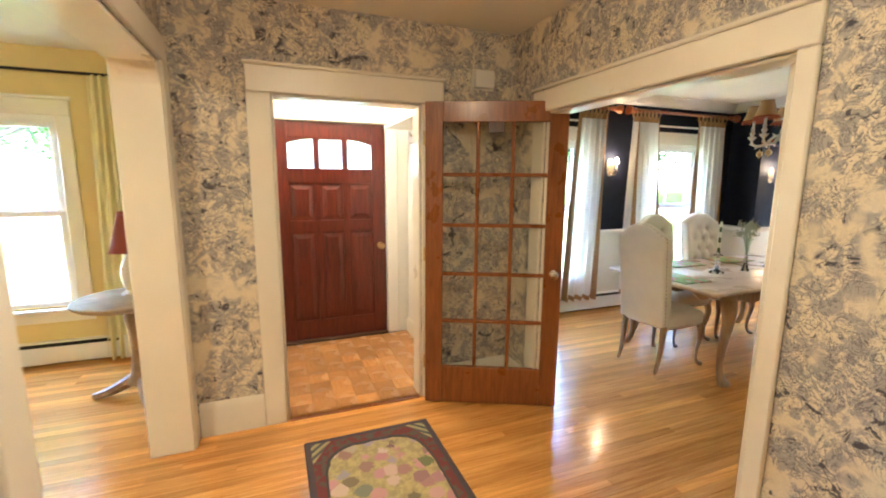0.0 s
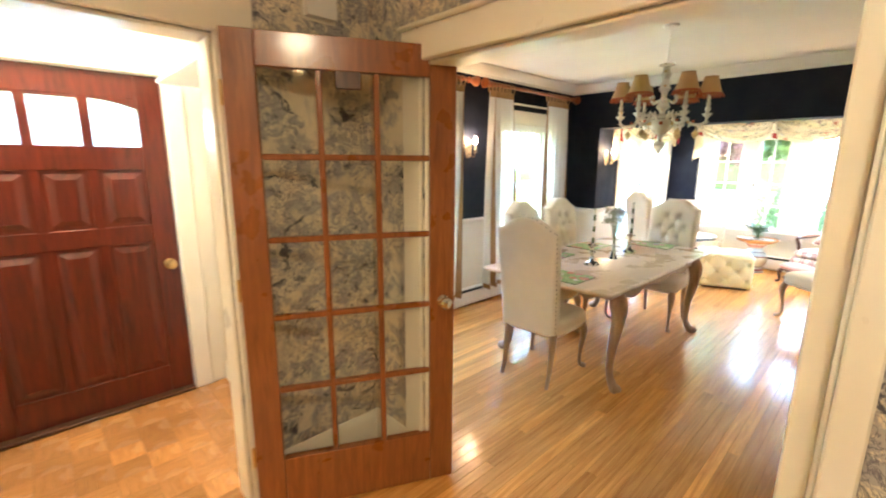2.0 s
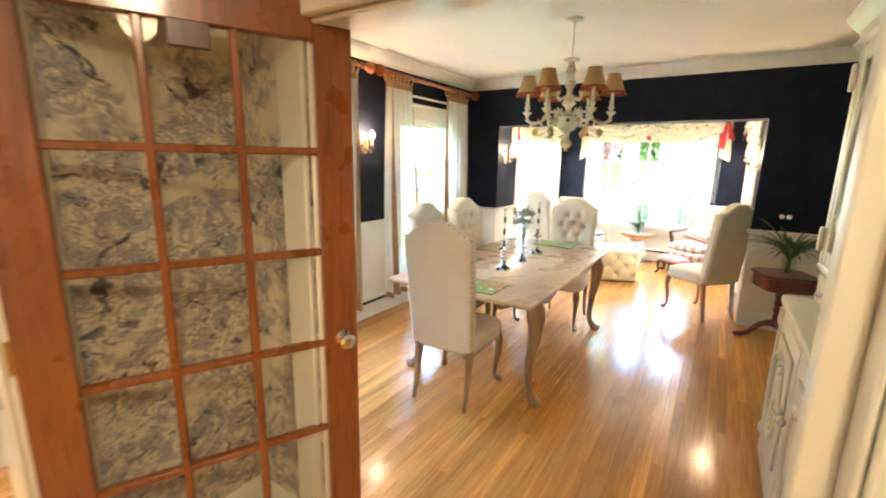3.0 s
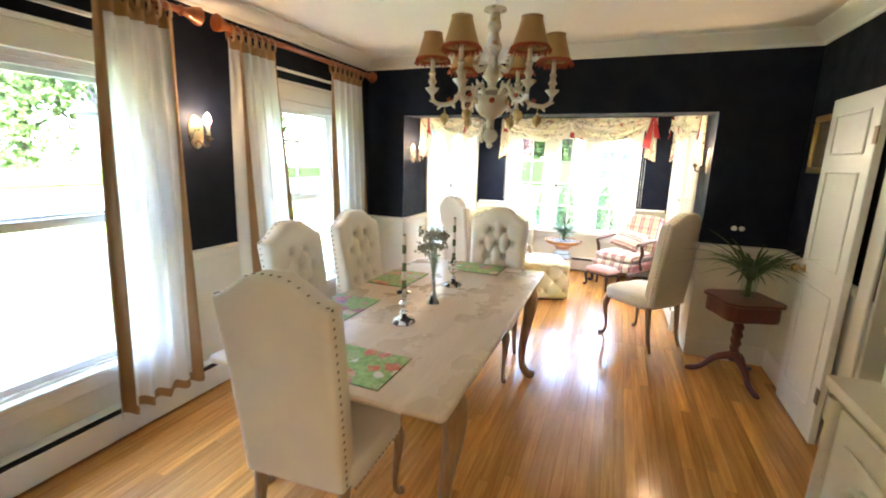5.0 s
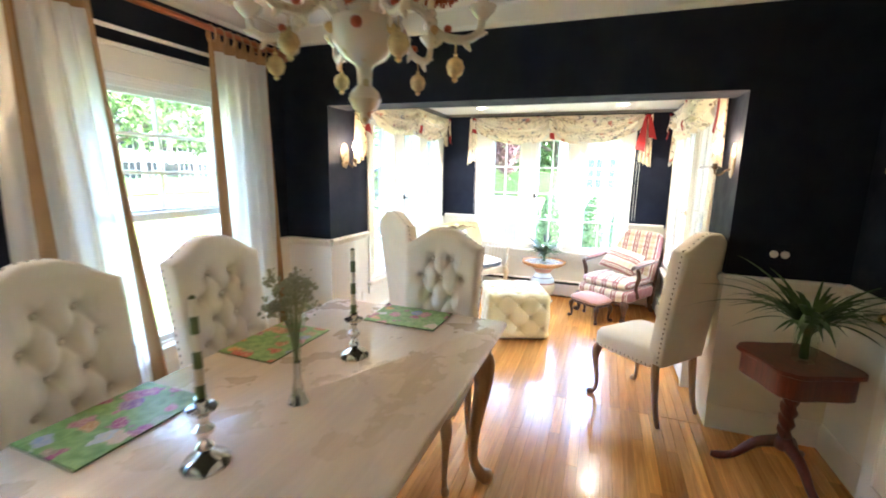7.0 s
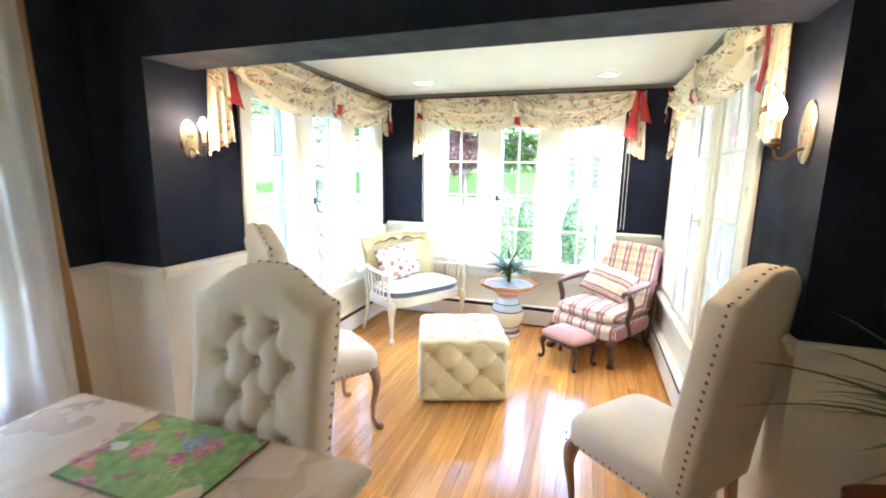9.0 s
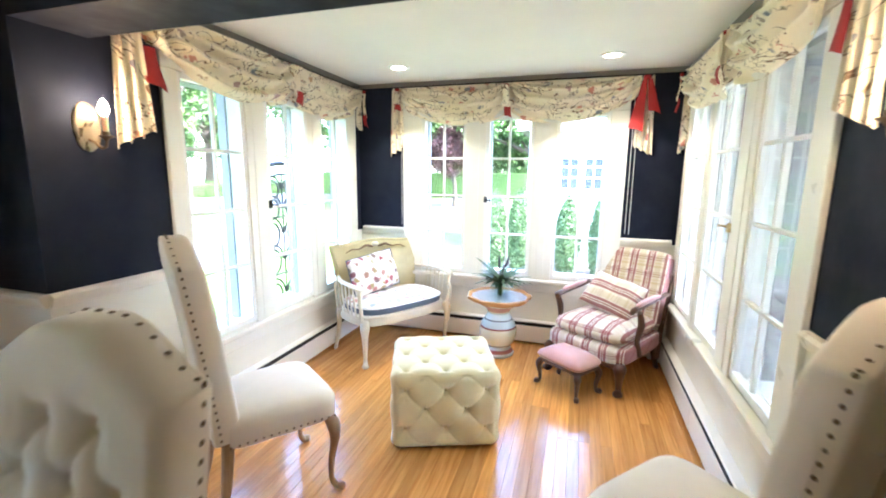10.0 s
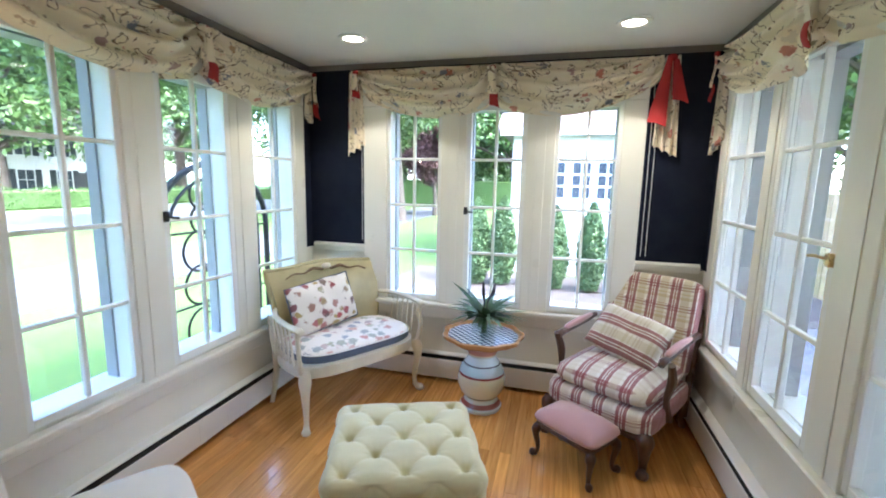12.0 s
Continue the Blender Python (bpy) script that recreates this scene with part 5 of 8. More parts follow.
def chandelier():
    top = thing("chandelier", "painted porcelain chandelier with six tan fringed shades", "chandelier", pose(3.97, 2.48, 0))
    part("canopy", lathe([(0.0, 2.53), (0.055, 2.529), (0.052, 2.515), (0.02, 2.50), (0.0, 2.495)], 20), WHITE, top)
    part("chain", tube([(0, 0, 2.50), (0, 0, 2.26)], 0.004, 6), WHITE, top)
    part("column", lathe([(0.0, 2.275), (0.05, 2.27), (0.055, 2.262), (0.02, 2.25), (0.024, 2.22), (0.034, 2.19), (0.02, 2.165), (0.03, 2.13), (0.042, 2.10), (0.022, 2.07), (0.02, 2.04), (0.036, 2.0), (0.05, 1.97), (0.024, 1.945), (0.02, 1.925), (0.045, 1.905), (0.025, 1.89)], 20), PORCELAIN, top)
    part("bowl", lathe([(0.025, 1.888), (0.078, 1.878), (0.084, 1.855), (0.076, 1.822), (0.050, 1.79), (0.024, 1.776), (0.018, 1.762)], 26), PORCELAIN, top)
    part("pendant_bulb", lathe([(0.02, 1.766), (0.018, 1.73), (0.036, 1.712), (0.041, 1.695), (0.03, 1.672), (0.014, 1.662), (0.016, 1.65), (0.009, 1.638), (0.0, 1.635)], 20), PORCELAIN, top)
    rr = 0.288
    for k in range(6):
        a = math.radians(48 + 60 * k)
        ca, sa = math.cos(a), math.sin(a)

        def P(r, z):
            return (r * ca, r * sa, z)

        arm = part("arm", curve_bar([(*P(0.06, 1.87), 0.010), (*P(0.10, 1.915), 0.010), (*P(0.145, 1.90), 0.010), (*P(0.185, 1.85), 0.011), (*P(0.245, 1.838), 0.011), (*P(0.28, 1.855), 0.010), (*P(rr, 1.885), 0.009)], 8, 5), PORCELAIN, top)
        part("leaf_knop", ball(0.017, P(0.165, 1.875), (1, 1, 0.8), None, 8, 5), PORCELAIN, arm)
        for r0, z0, r1, z1 in ((0.085, 1.905, 0.095, 1.94), (0.13, 1.91, 0.15, 1.937), (0.19, 1.845, 0.175, 1.82), (0.245, 1.835, 0.262, 1.812), (0.272, 1.85, 0.302, 1.856)):
            part("leaf_spur", tube([P(r0, z0), P((r0 + r1) / 2, (z0 + z1) / 2), P(r1, z1)], [0.008, 0.008, 0.002], 6), PORCELAIN, arm)
        part("rosette", ball(0.011, P(0.205, 1.862), (1, 1, 0.9), None, 8, 5), FRINGE, arm, "painted red rosette")
        part("cup", lathe([(0.007, 1.88), (0.014, 1.888), (0.030, 1.905), (0.034, 1.913), (0.014, 1.915), (0.013, 1.93), (0.022, 1.943), (0.014, 1.957), (0.012, 1.97), (0.018, 1.98), (0.011, 1.99)], 14, centre=P(rr, 0)), PORCELAIN, arm)
        part("candle", lathe([(0.010, 1.985), (0.010, 2.055), (0.0, 2.055)], 10, centre=P(rr, 0)), WAX, arm)
        shd = part("shade", lathe([(0.077, 2.045), (0.062, 2.09), (0.043, 2.157), (0.041, 2.157), (0.060, 2.09), (0.075, 2.045)], 22, caps=False, centre=P(rr, 0)), SHADE, top, "tan fabric shade")
        rnd = random.Random(70 + k)
        bm = lathe([(0.074, 2.048), (0.080, 2.047), (0.082, 2.040), (0.076, 2.036)], 22, centre=P(rr, 0), caps=False)
        for q in range(52):
            g = 2 * math.pi * q / 52
            cx, cy = rr * ca, rr * sa
            r1 = rnd.uniform(0.074, 0.094)
            tube([(cx + 0.078 * math.cos(g), cy + 0.078 * math.sin(g), 2.043), (cx + r1 * math.cos(g), cy + r1 * math.sin(g), rnd.uniform(2.018, 2.030))], [0.005, 0.003], 4, bm)
        part("fringe", bm, FRINGE, shd, "ragged rust red fringe")
        part("shade_binding", lathe([(0.044, 2.153), (0.046, 2.161), (0.041, 2.161)], 20, centre=P(rr, 0), caps=False), GOLDTRIM, shd)
        b = math.radians(78 + 60 * k)
        drop = part("fruit_drop", lathe([(0.002, 1.838), (0.002, 1.808), (0.006, 1.804), (0.004, 1.799), (0.018, 1.79), (0.023, 1.775), (0.018, 1.758), (0.006, 1.749), (0.008, 1.744), (0.001, 1.738)], 12, centre=P(0.225, 0)), GOLDDROP, arm, "gold-flecked fruit drop")
        part("scroll", curve_bar([(0.03 * math.cos(b), 0.03 * math.sin(b), 2.02, 0.007), (0.075 * math.cos(b), 0.075 * math.sin(b), 2.0, 0.008), (0.097 * math.cos(b), 0.097 * math.sin(b), 2.035, 0.010), (0.075 * math.cos(b), 0.075 * math.sin(b), 2.052, 0.006)], 8, 5), PORCELAIN, top)
        part("bowl_flower", ball(0.015, (0.083 * math.cos(b), 0.083 * math.sin(b), 1.852), (1, 1, 0.9), None, 8, 5), GOLDDROP if k % 2 else FRINGE, top, "painted flower on the bowl")
    return top


chandelier()


def heater(name, m, length, label):
    """Baseboard heater along local x from 0, wall at y = 0, room towards -y."""
    top = thing("baseboard_heater", label, "heater", m, "baseboard heaters")
    part("front_panel", box(0, length, -0.06, -0.052, 0.025, 0.165, 0.002), WHITE, top)
    part("top_cover", rows_mesh([[(x, -0.002, 0.205), (x, -0.05, 0.205), (x, -0.056, 0.20), (x, -0.056, 0.196), (x, -0.048, 0.2), (x, -0.002, 0.2)] for x in (0, length)]), WHITE, top, smooth=0)
    part("damper", rows_mesh([[(x, -0.05, 0.17), (x, -0.02, 0.19), (x, -0.02, 0.187), (x, -0.05, 0.166)] for x in (0.01, length - 0.01)]), BLACK, top, smooth=0)
    part("core", box(0.005, length - 0.005, -0.045, -0.002, 0.02, 0.165), BLACK, top)
    for x in (0, length - 0.03):
        part("end_cap", box(x, x + 0.03, -0.062, -0.001, 0.0, 0.207, 0.003), WHITE, top)
    n = int(length / 1.2)
    for k in range(1, n + 1):
        x = length * k / (n + 1)
        part("joint_strip", box(x - 0.02, x + 0.02, -0.0615, -0.0601, 0.025, 0.168), WHITE, top)
    return top


hl = "white steel baseboard heater with a dark vent slot"
heater("n", pose(1.95, D_N, 0), 3.4, hl)
heater("l", pose(6.115, A_N, 0), 2.205, hl)
heater("e", pose(A_E, 3.80, 0, 0, 0, -90), 2.5, hl)
heater("r", pose(8.34, A_S, 0, 0, 0, 180), 2.0, hl)
heater("v", pose(-3.6, 4.62, 0), 2.5, hl)


def hutch():
    """Tall cream cabinet against the south wall; front towards +y."""
    x0, x1, yb = 2.28, 3.56, D_S + 0.005
    top = thing("china_hutch", "tall distressed cream china hutch with carved and glazed doors", "cabinet", pose(x1, yb, 0, 0, 0, 180))
    w = x1 - x0
    dl, du = 0.50, 0.40

    def p(name, bm, mat=HUTCH, parent=None, **kw):
        return part(name, bm, mat, parent or top, **kw)

    # seen from the front, local x runs to the right of the cabinet's own left
    p("plinth", box(-0.015, w + 0.015, -dl - 0.015, 0, 0, 0.13, 0.01))
    p("body", box(0, w, -dl, 0, 0.13, 0.86, 0.006))
    p("worktop", box(-0.03, w + 0.03, -dl - 0.03, 0, 0.86, 0.905, 0.014, seg=2))
    for s in (0.0, w - 0.07):
        p("corner_column", lathe([(0.03, 0.14), (0.034, 0.18), (0.022, 0.2), (0.028, 0.45), (0.024, 0.75), (0.034, 0.78), (0.03, 0.85)], 12, centre=(s + 0.035, -dl - 0.004, 0)))
    n = 2
    for k in range(n):
        a, b = 0.08 + k * (w - 0.16) / n, 0.08 + (k + 1) * (w - 0.16) / n
        d = p("cabinet_door", box(a + 0.006, b - 0.006, -dl - 0.02, -dl - 0.0005, 0.15, 0.84, 0.005))
        p("raised_panel", box(a + 0.08, b - 0.08, -dl - 0.032, -dl - 0.0205, 0.23, 0.76, 0.01), HUTCH, d)
        c = (a + b) / 2
        ring = [(c + 0.14 * math.cos(q), -dl - 0.036, 0.5 + 0.21 * math.sin(q)) for q in np.linspace(0, 2 * math.pi, 33)]
        p("oval_moulding", tube(ring, 0.011, 6), HUTCH, d)
        for q in range(7):
            g = math.radians(50 + q * 13.3)
            p("carved_leaf", ball(0.022, (c + 0.14 * math.cos(g), -dl - 0.045, 0.5 + 0.21 * math.sin(g)), (1, 0.6, 0.7), None, 8, 5), HUTCH, d)
        for q in range(5):
            p("carved_petal", ball(0.018, (c - 0.04 + 0.02 * q, -dl - 0.036, 0.36 + 0.05 * (q % 3)), (0.7, 0.5, 1.5), None, 8, 5), HUTCH, d)
        kx = b - 0.045 if k == 0 else a + 0.045
        p("knob", ball(0.018, (kx, -dl - 0.045, 0.54), (1, 1, 1), None, 8, 5), CRYSTAL, d, label="faceted crystal knob", smooth=15)
    # drawers and the glazed upper case
    p("upper_case_side", box(0, 0.03, -du, 0, 0.905, 2.12, 0.004))
    p("upper_case_side", box(w - 0.03, w, -du, 0, 0.905, 2.12, 0.004))
    p("back_panel", box(0.03, w - 0.03, -0.02, -0.001, 0.905, 2.12))
    p("drawer_case", box(0.03, w - 0.03, -du + 0.01, -0.02, 0.906, 1.07))
    for k in range(3):
        a, b = 0.05 + k * (w - 0.1) / 3, 0.05 + (k + 1) * (w - 0.1) / 3
        d = p("drawer", box(a + 0.008, b - 0.008, -du - 0.014, -du + 0.0095, 0.925, 1.055, 0.006))
        p("knob", ball(0.016, ((a + b) / 2, -du - 0.034, 0.99), (1, 1, 1), None, 8, 5), CRYSTAL, d, label="faceted crystal knob", smooth=15)
    p("waist_moulding", box(-0.012, w + 0.012, -du - 0.02, -0.02, 1.07, 1.10, 0.008))
    p("shelf", box(0.03, w - 0.03, -du + 0.06, -0.02, 1.45, 1.47))
    p("shelf", box(0.03, w - 0.03, -du + 0.06, -0.02, 1.78, 1.80))
    for s in (0.0, w - 0.07):
        p("pilaster", box(s, s + 0.07, -du - 0.018, -du + 0.002, 1.10, 2.10, 0.006))
        for z in (1.16, 1.9):
            p("corbel", box(s + 0.012, s + 0.058, -du - 0.04, -du - 0.0185, z, z + 0.12, 0.012, seg=2))
    for k in range(2):
        a, b = 0.07 + k * (w - 0.14) / 2, 0.07 + (k + 1) * (w - 0.14) / 2
        d = p("glazed_door", box(a + 0.004, a + 0.06, -du - 0.016, -du + 0.002, 1.105, 2.09, 0.004))
        p("door_stile", box(b - 0.06, b - 0.004, -du - 0.016, -du + 0.002, 1.105, 2.09, 0.004), HUTCH, d)
        p("door_rail", box(a + 0.06, b - 0.06, -du - 0.015, -du + 0.001, 1.105, 1.175, 0.004), HUTCH, d)
        p("door_rail", box(a + 0.06, b - 0.06, -du - 0.015, -du + 0.001, 2.02, 2.09, 0.004), HUTCH, d)
        pane = p("pane", box(a + 0.06, b - 0.06, -du - 0.006, -du - 0.003, 1.175, 2.02), DOORGLASS, d, smooth=0)
        c = (a + b) / 2
        ring = [(c + 0.19 * math.cos(q), -du - 0.012, 1.60 + 0.30 * math.sin(q)) for q in np.linspace(0, 2 * math.pi, 41)]
        p("oval_tracery", tube(ring, 0.017, 7), HUTCH, d)
        p("tracery_bar", box(a + 0.06, c - 0.19, -du - 0.014, -du - 0.0065, 1.575, 1.62, 0.003), HUTCH, d)
        p("tracery_bar", box(c + 0.19, b - 0.06, -du - 0.014, -du - 0.0065, 1.575, 1.62, 0.003), HUTCH, d)
        for q in range(9):
            g = math.radians(-125 + q * 8.75)
            p("carved_leaf", ball(0.024, (c + 0.20 * math.cos(g), -du - 0.02, 1.60 + 0.31 * math.sin(g)), (1, 0.6, 0.8), None, 8, 5), HUTCH, d)
        p("pull", tube([((b if k == 0 else a) + (-0.03 if k == 0 else 0.03), -du - 0.03, 1.52), ((b if k == 0 else a) + (-0.03 if k == 0 else 0.03), -du - 0.036, 1.66)], 0.008, 8), BRONZE, d)
    rows = []
    for o, z in [(0.0, 2.12), (0.02, 2.13), (0.03, 2.16), (0.06, 2.20), (0.075, 2.225), (0.075, 2.24), (0.0, 2.245)]:
        rows.append([(-o, 0, z), (-o, -du - o, z), (w + o, -du - o, z), (w + o, 0, z)])
    p("crown_moulding", rows_mesh(rows), smooth=0)
    p("top_board", box(0.0, w, -du, 0, 2.10, 2.121))
    return top


CRYSTAL = Mat("crystal", (0.75, 0.75, 0.78), 0.05, 0.3).mat
hutch()


def plate(x, y, z, r, mat):
    t = thing("china_plate", "white china plate standing in the hutch", "plate", pose(x, y, z), "china in the hutch")
    b = part("dish", lathe([(0.0, 0.0), (r * 0.6, 0.0), (r, 0.018), (r, 0.022), (r * 0.6, 0.006), (0, 0.006)], 24), mat, t)
    b.matrix_basis = pose(0, 0, r, 80, 0, 180)
    return t


CHINA = Mat("white_china", (0.8, 0.8, 0.8), 0.15).mat
for k in range(5):
    plate(2.5 + k * 0.21, D_S + 0.06, 1.101 if k % 2 else 1.47, 0.095, CHINA)


def kitchen_door():
    top = thing("door_3", "open white panelled kitchen door swung back on the wall", "door", pose(4.73, 0.69, 0.01, 0, 0, -1), kind="structure")
    w, h, d = 0.60, 1.985, 0.036
    part("leaf", box(0, w, -d, 0, 0, h, 0.003), WHITE, top)
    for z0, z1 in ((0.18, 0.85), (1.0, 1.55), (1.66, 1.88)):
        part("panel_moulding", tube([(0.1, 0.001, z0), (w - 0.1, 0.001, z0), (w - 0.1, 0.001, z1), (0.1, 0.001, z1), (0.1, 0.001, z0)], 0.008, 6), WHITE, top)
    kn = part("doorknob", lathe([(0.026, 0), (0.027, 0.004), (0.01, 0.01), (0.01, 0.032), (0.024, 0.04), (0.029, 0.055), (0.02, 0.07), (0, 0.073)], 14), BRASS, top, "brass and white knob")
    kn.matrix_basis = pose(w - 0.06, 0, 0.93, -90)
    for z in (0.25, 1.7):
        part("hinge", box(-0.012, 0.03, -0.002, 0.004, z, z + 0.09, 0.001), BRONZE, top)
    return top


kitchen_door()
casing("trim_kitchen_door", [(3.72, 3.84, D_S, D_S + 0.02, 0, 2.0), (4.58, 4.70, D_S, D_S + 0.02, 0, 2.0), (3.72, 4.70, D_S, D_S + 0.022, 2.0, 2.11), (3.84, 3.855, D_S - 0.14, D_S - 0.001, 0, 1.985), (4.565, 4.58, D_S - 0.14, D_S - 0.001, 0, 1.985), (3.84, 4.58, D_S - 0.14, D_S - 0.001, 1.985, 2.0)], "ivory painted casing of the kitchen doorway")
pic = thing("framed_picture", "small dark painting in a gilt frame on the navy wall", "picture", pose(5.52, D_S, 1.74))
GILT = metal("worn_gilt", (0.62, 0.43, 0.16), 0.35)
for a, b, c0, c1 in ((-0.15, 0.15, -0.19, -0.15), (-0.15, 0.15, 0.15, 0.19), (-0.15, -0.11, -0.15, 0.15), (0.11, 0.15, -0.15, 0.15)):
    part("frame_rail", box(a, b, 0.001, 0.03, c0, c1, 0.008), GILT, pic)
part("canvas", box(-0.11, 0.11, 0.002, 0.012, -0.15, 0.15), paint("dark_varnished_canvas", (0.10, 0.075, 0.045), 0.4, 0.6, 9), pic)
sw = thing("dimmer_switch", "double white rotary dimmer switch on the navy wall", "light switch", pose(D_E, 0.955, 1.105, 0, 0, 90))
part("plate", box(-0.058, 0.058, 0.001, 0.006, -0.058, 0.058, 0.002), NAVY, sw)
for x in (-0.026, 0.026):
    k = part("knob", lathe([(0.02, 0), (0.02, 0.012), (0.016, 0.018), (0, 0.018)], 18), WHITE, sw)
    k.matrix_basis = pose(x, 0.006, 0, -90)
out_ = thing("wall_outlet", "ivory wall outlet on the wainscot", "outlet", pose(6.33, A_N, 0.36))
part("plate", box(-0.036, 0.036, -0.006, -0.001, -0.058, 0.058, 0.002), TRIM, out_)
for z in (-0.022, 0.022):
    part("socket", box(-0.014, 0.014, -0.009, -0.0062, z - 0.013, z + 0.013, 0.002), WHITE, out_)


def strap_leaf(length, lean, turn, width, droop, up=0.0):
    bm = bmesh.new()
    n = 8
    l, r_, mid = [], [], []
    for k in range(n + 1):
        t = k / n
        d = lean * length * t * (0.6 + 0.5 * t)
        z = up + length * (t - droop * t * t)
        w = width * math.sin(math.pi * min(1, 0.12 + 0.88 * t)) ** 0.7
        c, s = math.cos(turn), math.sin(turn)
        mid.append(bm.verts.new((d * c, d * s, z - w * 0.25)))
        l.append(bm.verts.new((d * c - w * s, d * s + w * c, z)))
        r_.append(bm.verts.new((d * c + w * s, d * s - w * c, z)))
    for k in range(n):
        bm.faces.new((l[k], l[k + 1], mid[k + 1], mid[k]))
        bm.faces.new((mid[k], mid[k + 1], r_[k + 1], r_[k]))
    return bm


def plant(name, label, m, seed, count, length, vase_prof, spikes=0, wide=1.0, spread=1.0):
    top = thing(name, label, "plant", m)
    part("vase", lathe(vase_prof, 24, caps=False), CLEAR, top, "clear glass vase")
    h = max(z for _, z in vase_prof)
    rnd = random.Random(seed)
    for k in range(count):
        a = k * 2.4 + rnd.uniform(-0.4, 0.4)
        ln = length * rnd.uniform(0.65, 1.1)
        lf = part("leaf", strap_leaf(ln, spread * rnd.uniform(0.35, 1.0), a, wide * rnd.uniform(0.008, 0.014), rnd.uniform(0.35, 0.95), h * 0.55), LEAF, top, smooth=80)
    for k in range(spikes):
        a = rnd.uniform(0, 6.28)
        part("flower_spike", curve_bar([(0, 0, h * 0.6, 0.003), (0.02 * math.cos(a), 0.02 * math.sin(a), h + length * 0.3, 0.004), (0.05 * math.cos(a), 0.05 * math.sin(a), h + length * 0.5, 0.011), (0.06 * math.cos(a), 0.06 * math.sin(a), h + length * 0.72, 0.004)], 8, 4), SPIKE, top, "dark violet flower spike")
    part("stems", curve_bar([(0, 0, 0.012, 0.02), (0.004, 0, h * 0.4, 0.018), (0, 0, h * 0.8, 0.016)], 8, 4), LEAF, top)
    return top


SPIKE = cloth("violet_flower", (0.03, 0.025, 0.05), 200)


def side_table():
    top = thing("pedestal_side_table", "dark red mahogany pedestal side table with a shaped top", "side table", pose(5.47, 0.93, 0, 0, 0, 20))
    def ring(r, z, e=0.0):
        r, z = r * 0.9, z - 0.02
        out = []
        for q in range(48):
            a = 2 * math.pi * q / 48
            ca, sa = math.cos(a), math.sin(a)
            k = 0.42
            f = 1 - 0.05 * math.cos(4 * a) ** 8
            out.append((math.copysign(abs(ca) ** k, ca) * r * f, math.copysign(abs(sa) ** k, sa) * r * f, z))
        return out
    part("tabletop", rows_mesh([ring(0.225, 0.645), ring(0.235, 0.65), ring(0.235, 0.662), ring(0.228, 0.668)]), MAHOGANY, top, smooth=35)
    part("drawer_frieze", rows_mesh([ring(0.205, 0.53), ring(0.212, 0.535), ring(0.212, 0.6445)]), MAHOGANY, top, smooth=35)
    rows = []
    for j in range(41):
        t = j / 40
        z = 0.22 + 0.292 * t
        base = 0.026 + 0.008 * math.sin(math.pi * t)
        rows.append([((base + 0.006 * math.cos(3 * (2 * math.pi * q / 18) + 9 * t * math.pi)) * math.cos(2 * math.pi * q / 18), (base + 0.006 * math.cos(3 * (2 * math.pi * q / 18) + 9 * t * math.pi)) * math.sin(2 * math.pi * q / 18), z) for q in range(18)])
    part("spiral_column", rows_mesh(rows), MAHOGANY, top)
    part("knop", lathe([(0.03, 0.15), (0.05, 0.17), (0.052, 0.19), (0.034, 0.22)], 16), MAHOGANY, top)
    for k in range(3):
        a = math.radians(62 + 120 * k)
        c, s = math.cos(a), math.sin(a)
        part("foot", curve_bar([(0.02 * c, 0.02 * s, 0.19, 0.032), (0.11 * c, 0.11 * s, 0.15, 0.026), (0.2 * c, 0.2 * s, 0.05, 0.02), (0.27 * c, 0.27 * s, 0.02, 0.021), (0.30 * c, 0.30 * s, 0.018, 0.014)], 10), MAHOGANY, top)
    return top


side_table()
plant("potted_plant", "dark strap-leaved plant in a glass vase on the side table", pose(5.44, 0.92, 0.649), 3, 96, 0.50, [(0.0, 0.003), (0.045, 0.0), (0.05, 0.05), (0.056, 0.20), (0.050, 0.20), (0.044, 0.05), (0.0, 0.008)], 0, 1.0, 0.95)

# ---- sunroom ----
VELVET = cloth("pale_yellow_velvet", (0.70, 0.63, 0.36), 500, 0.8, 0.08, 0.15, 0.6)


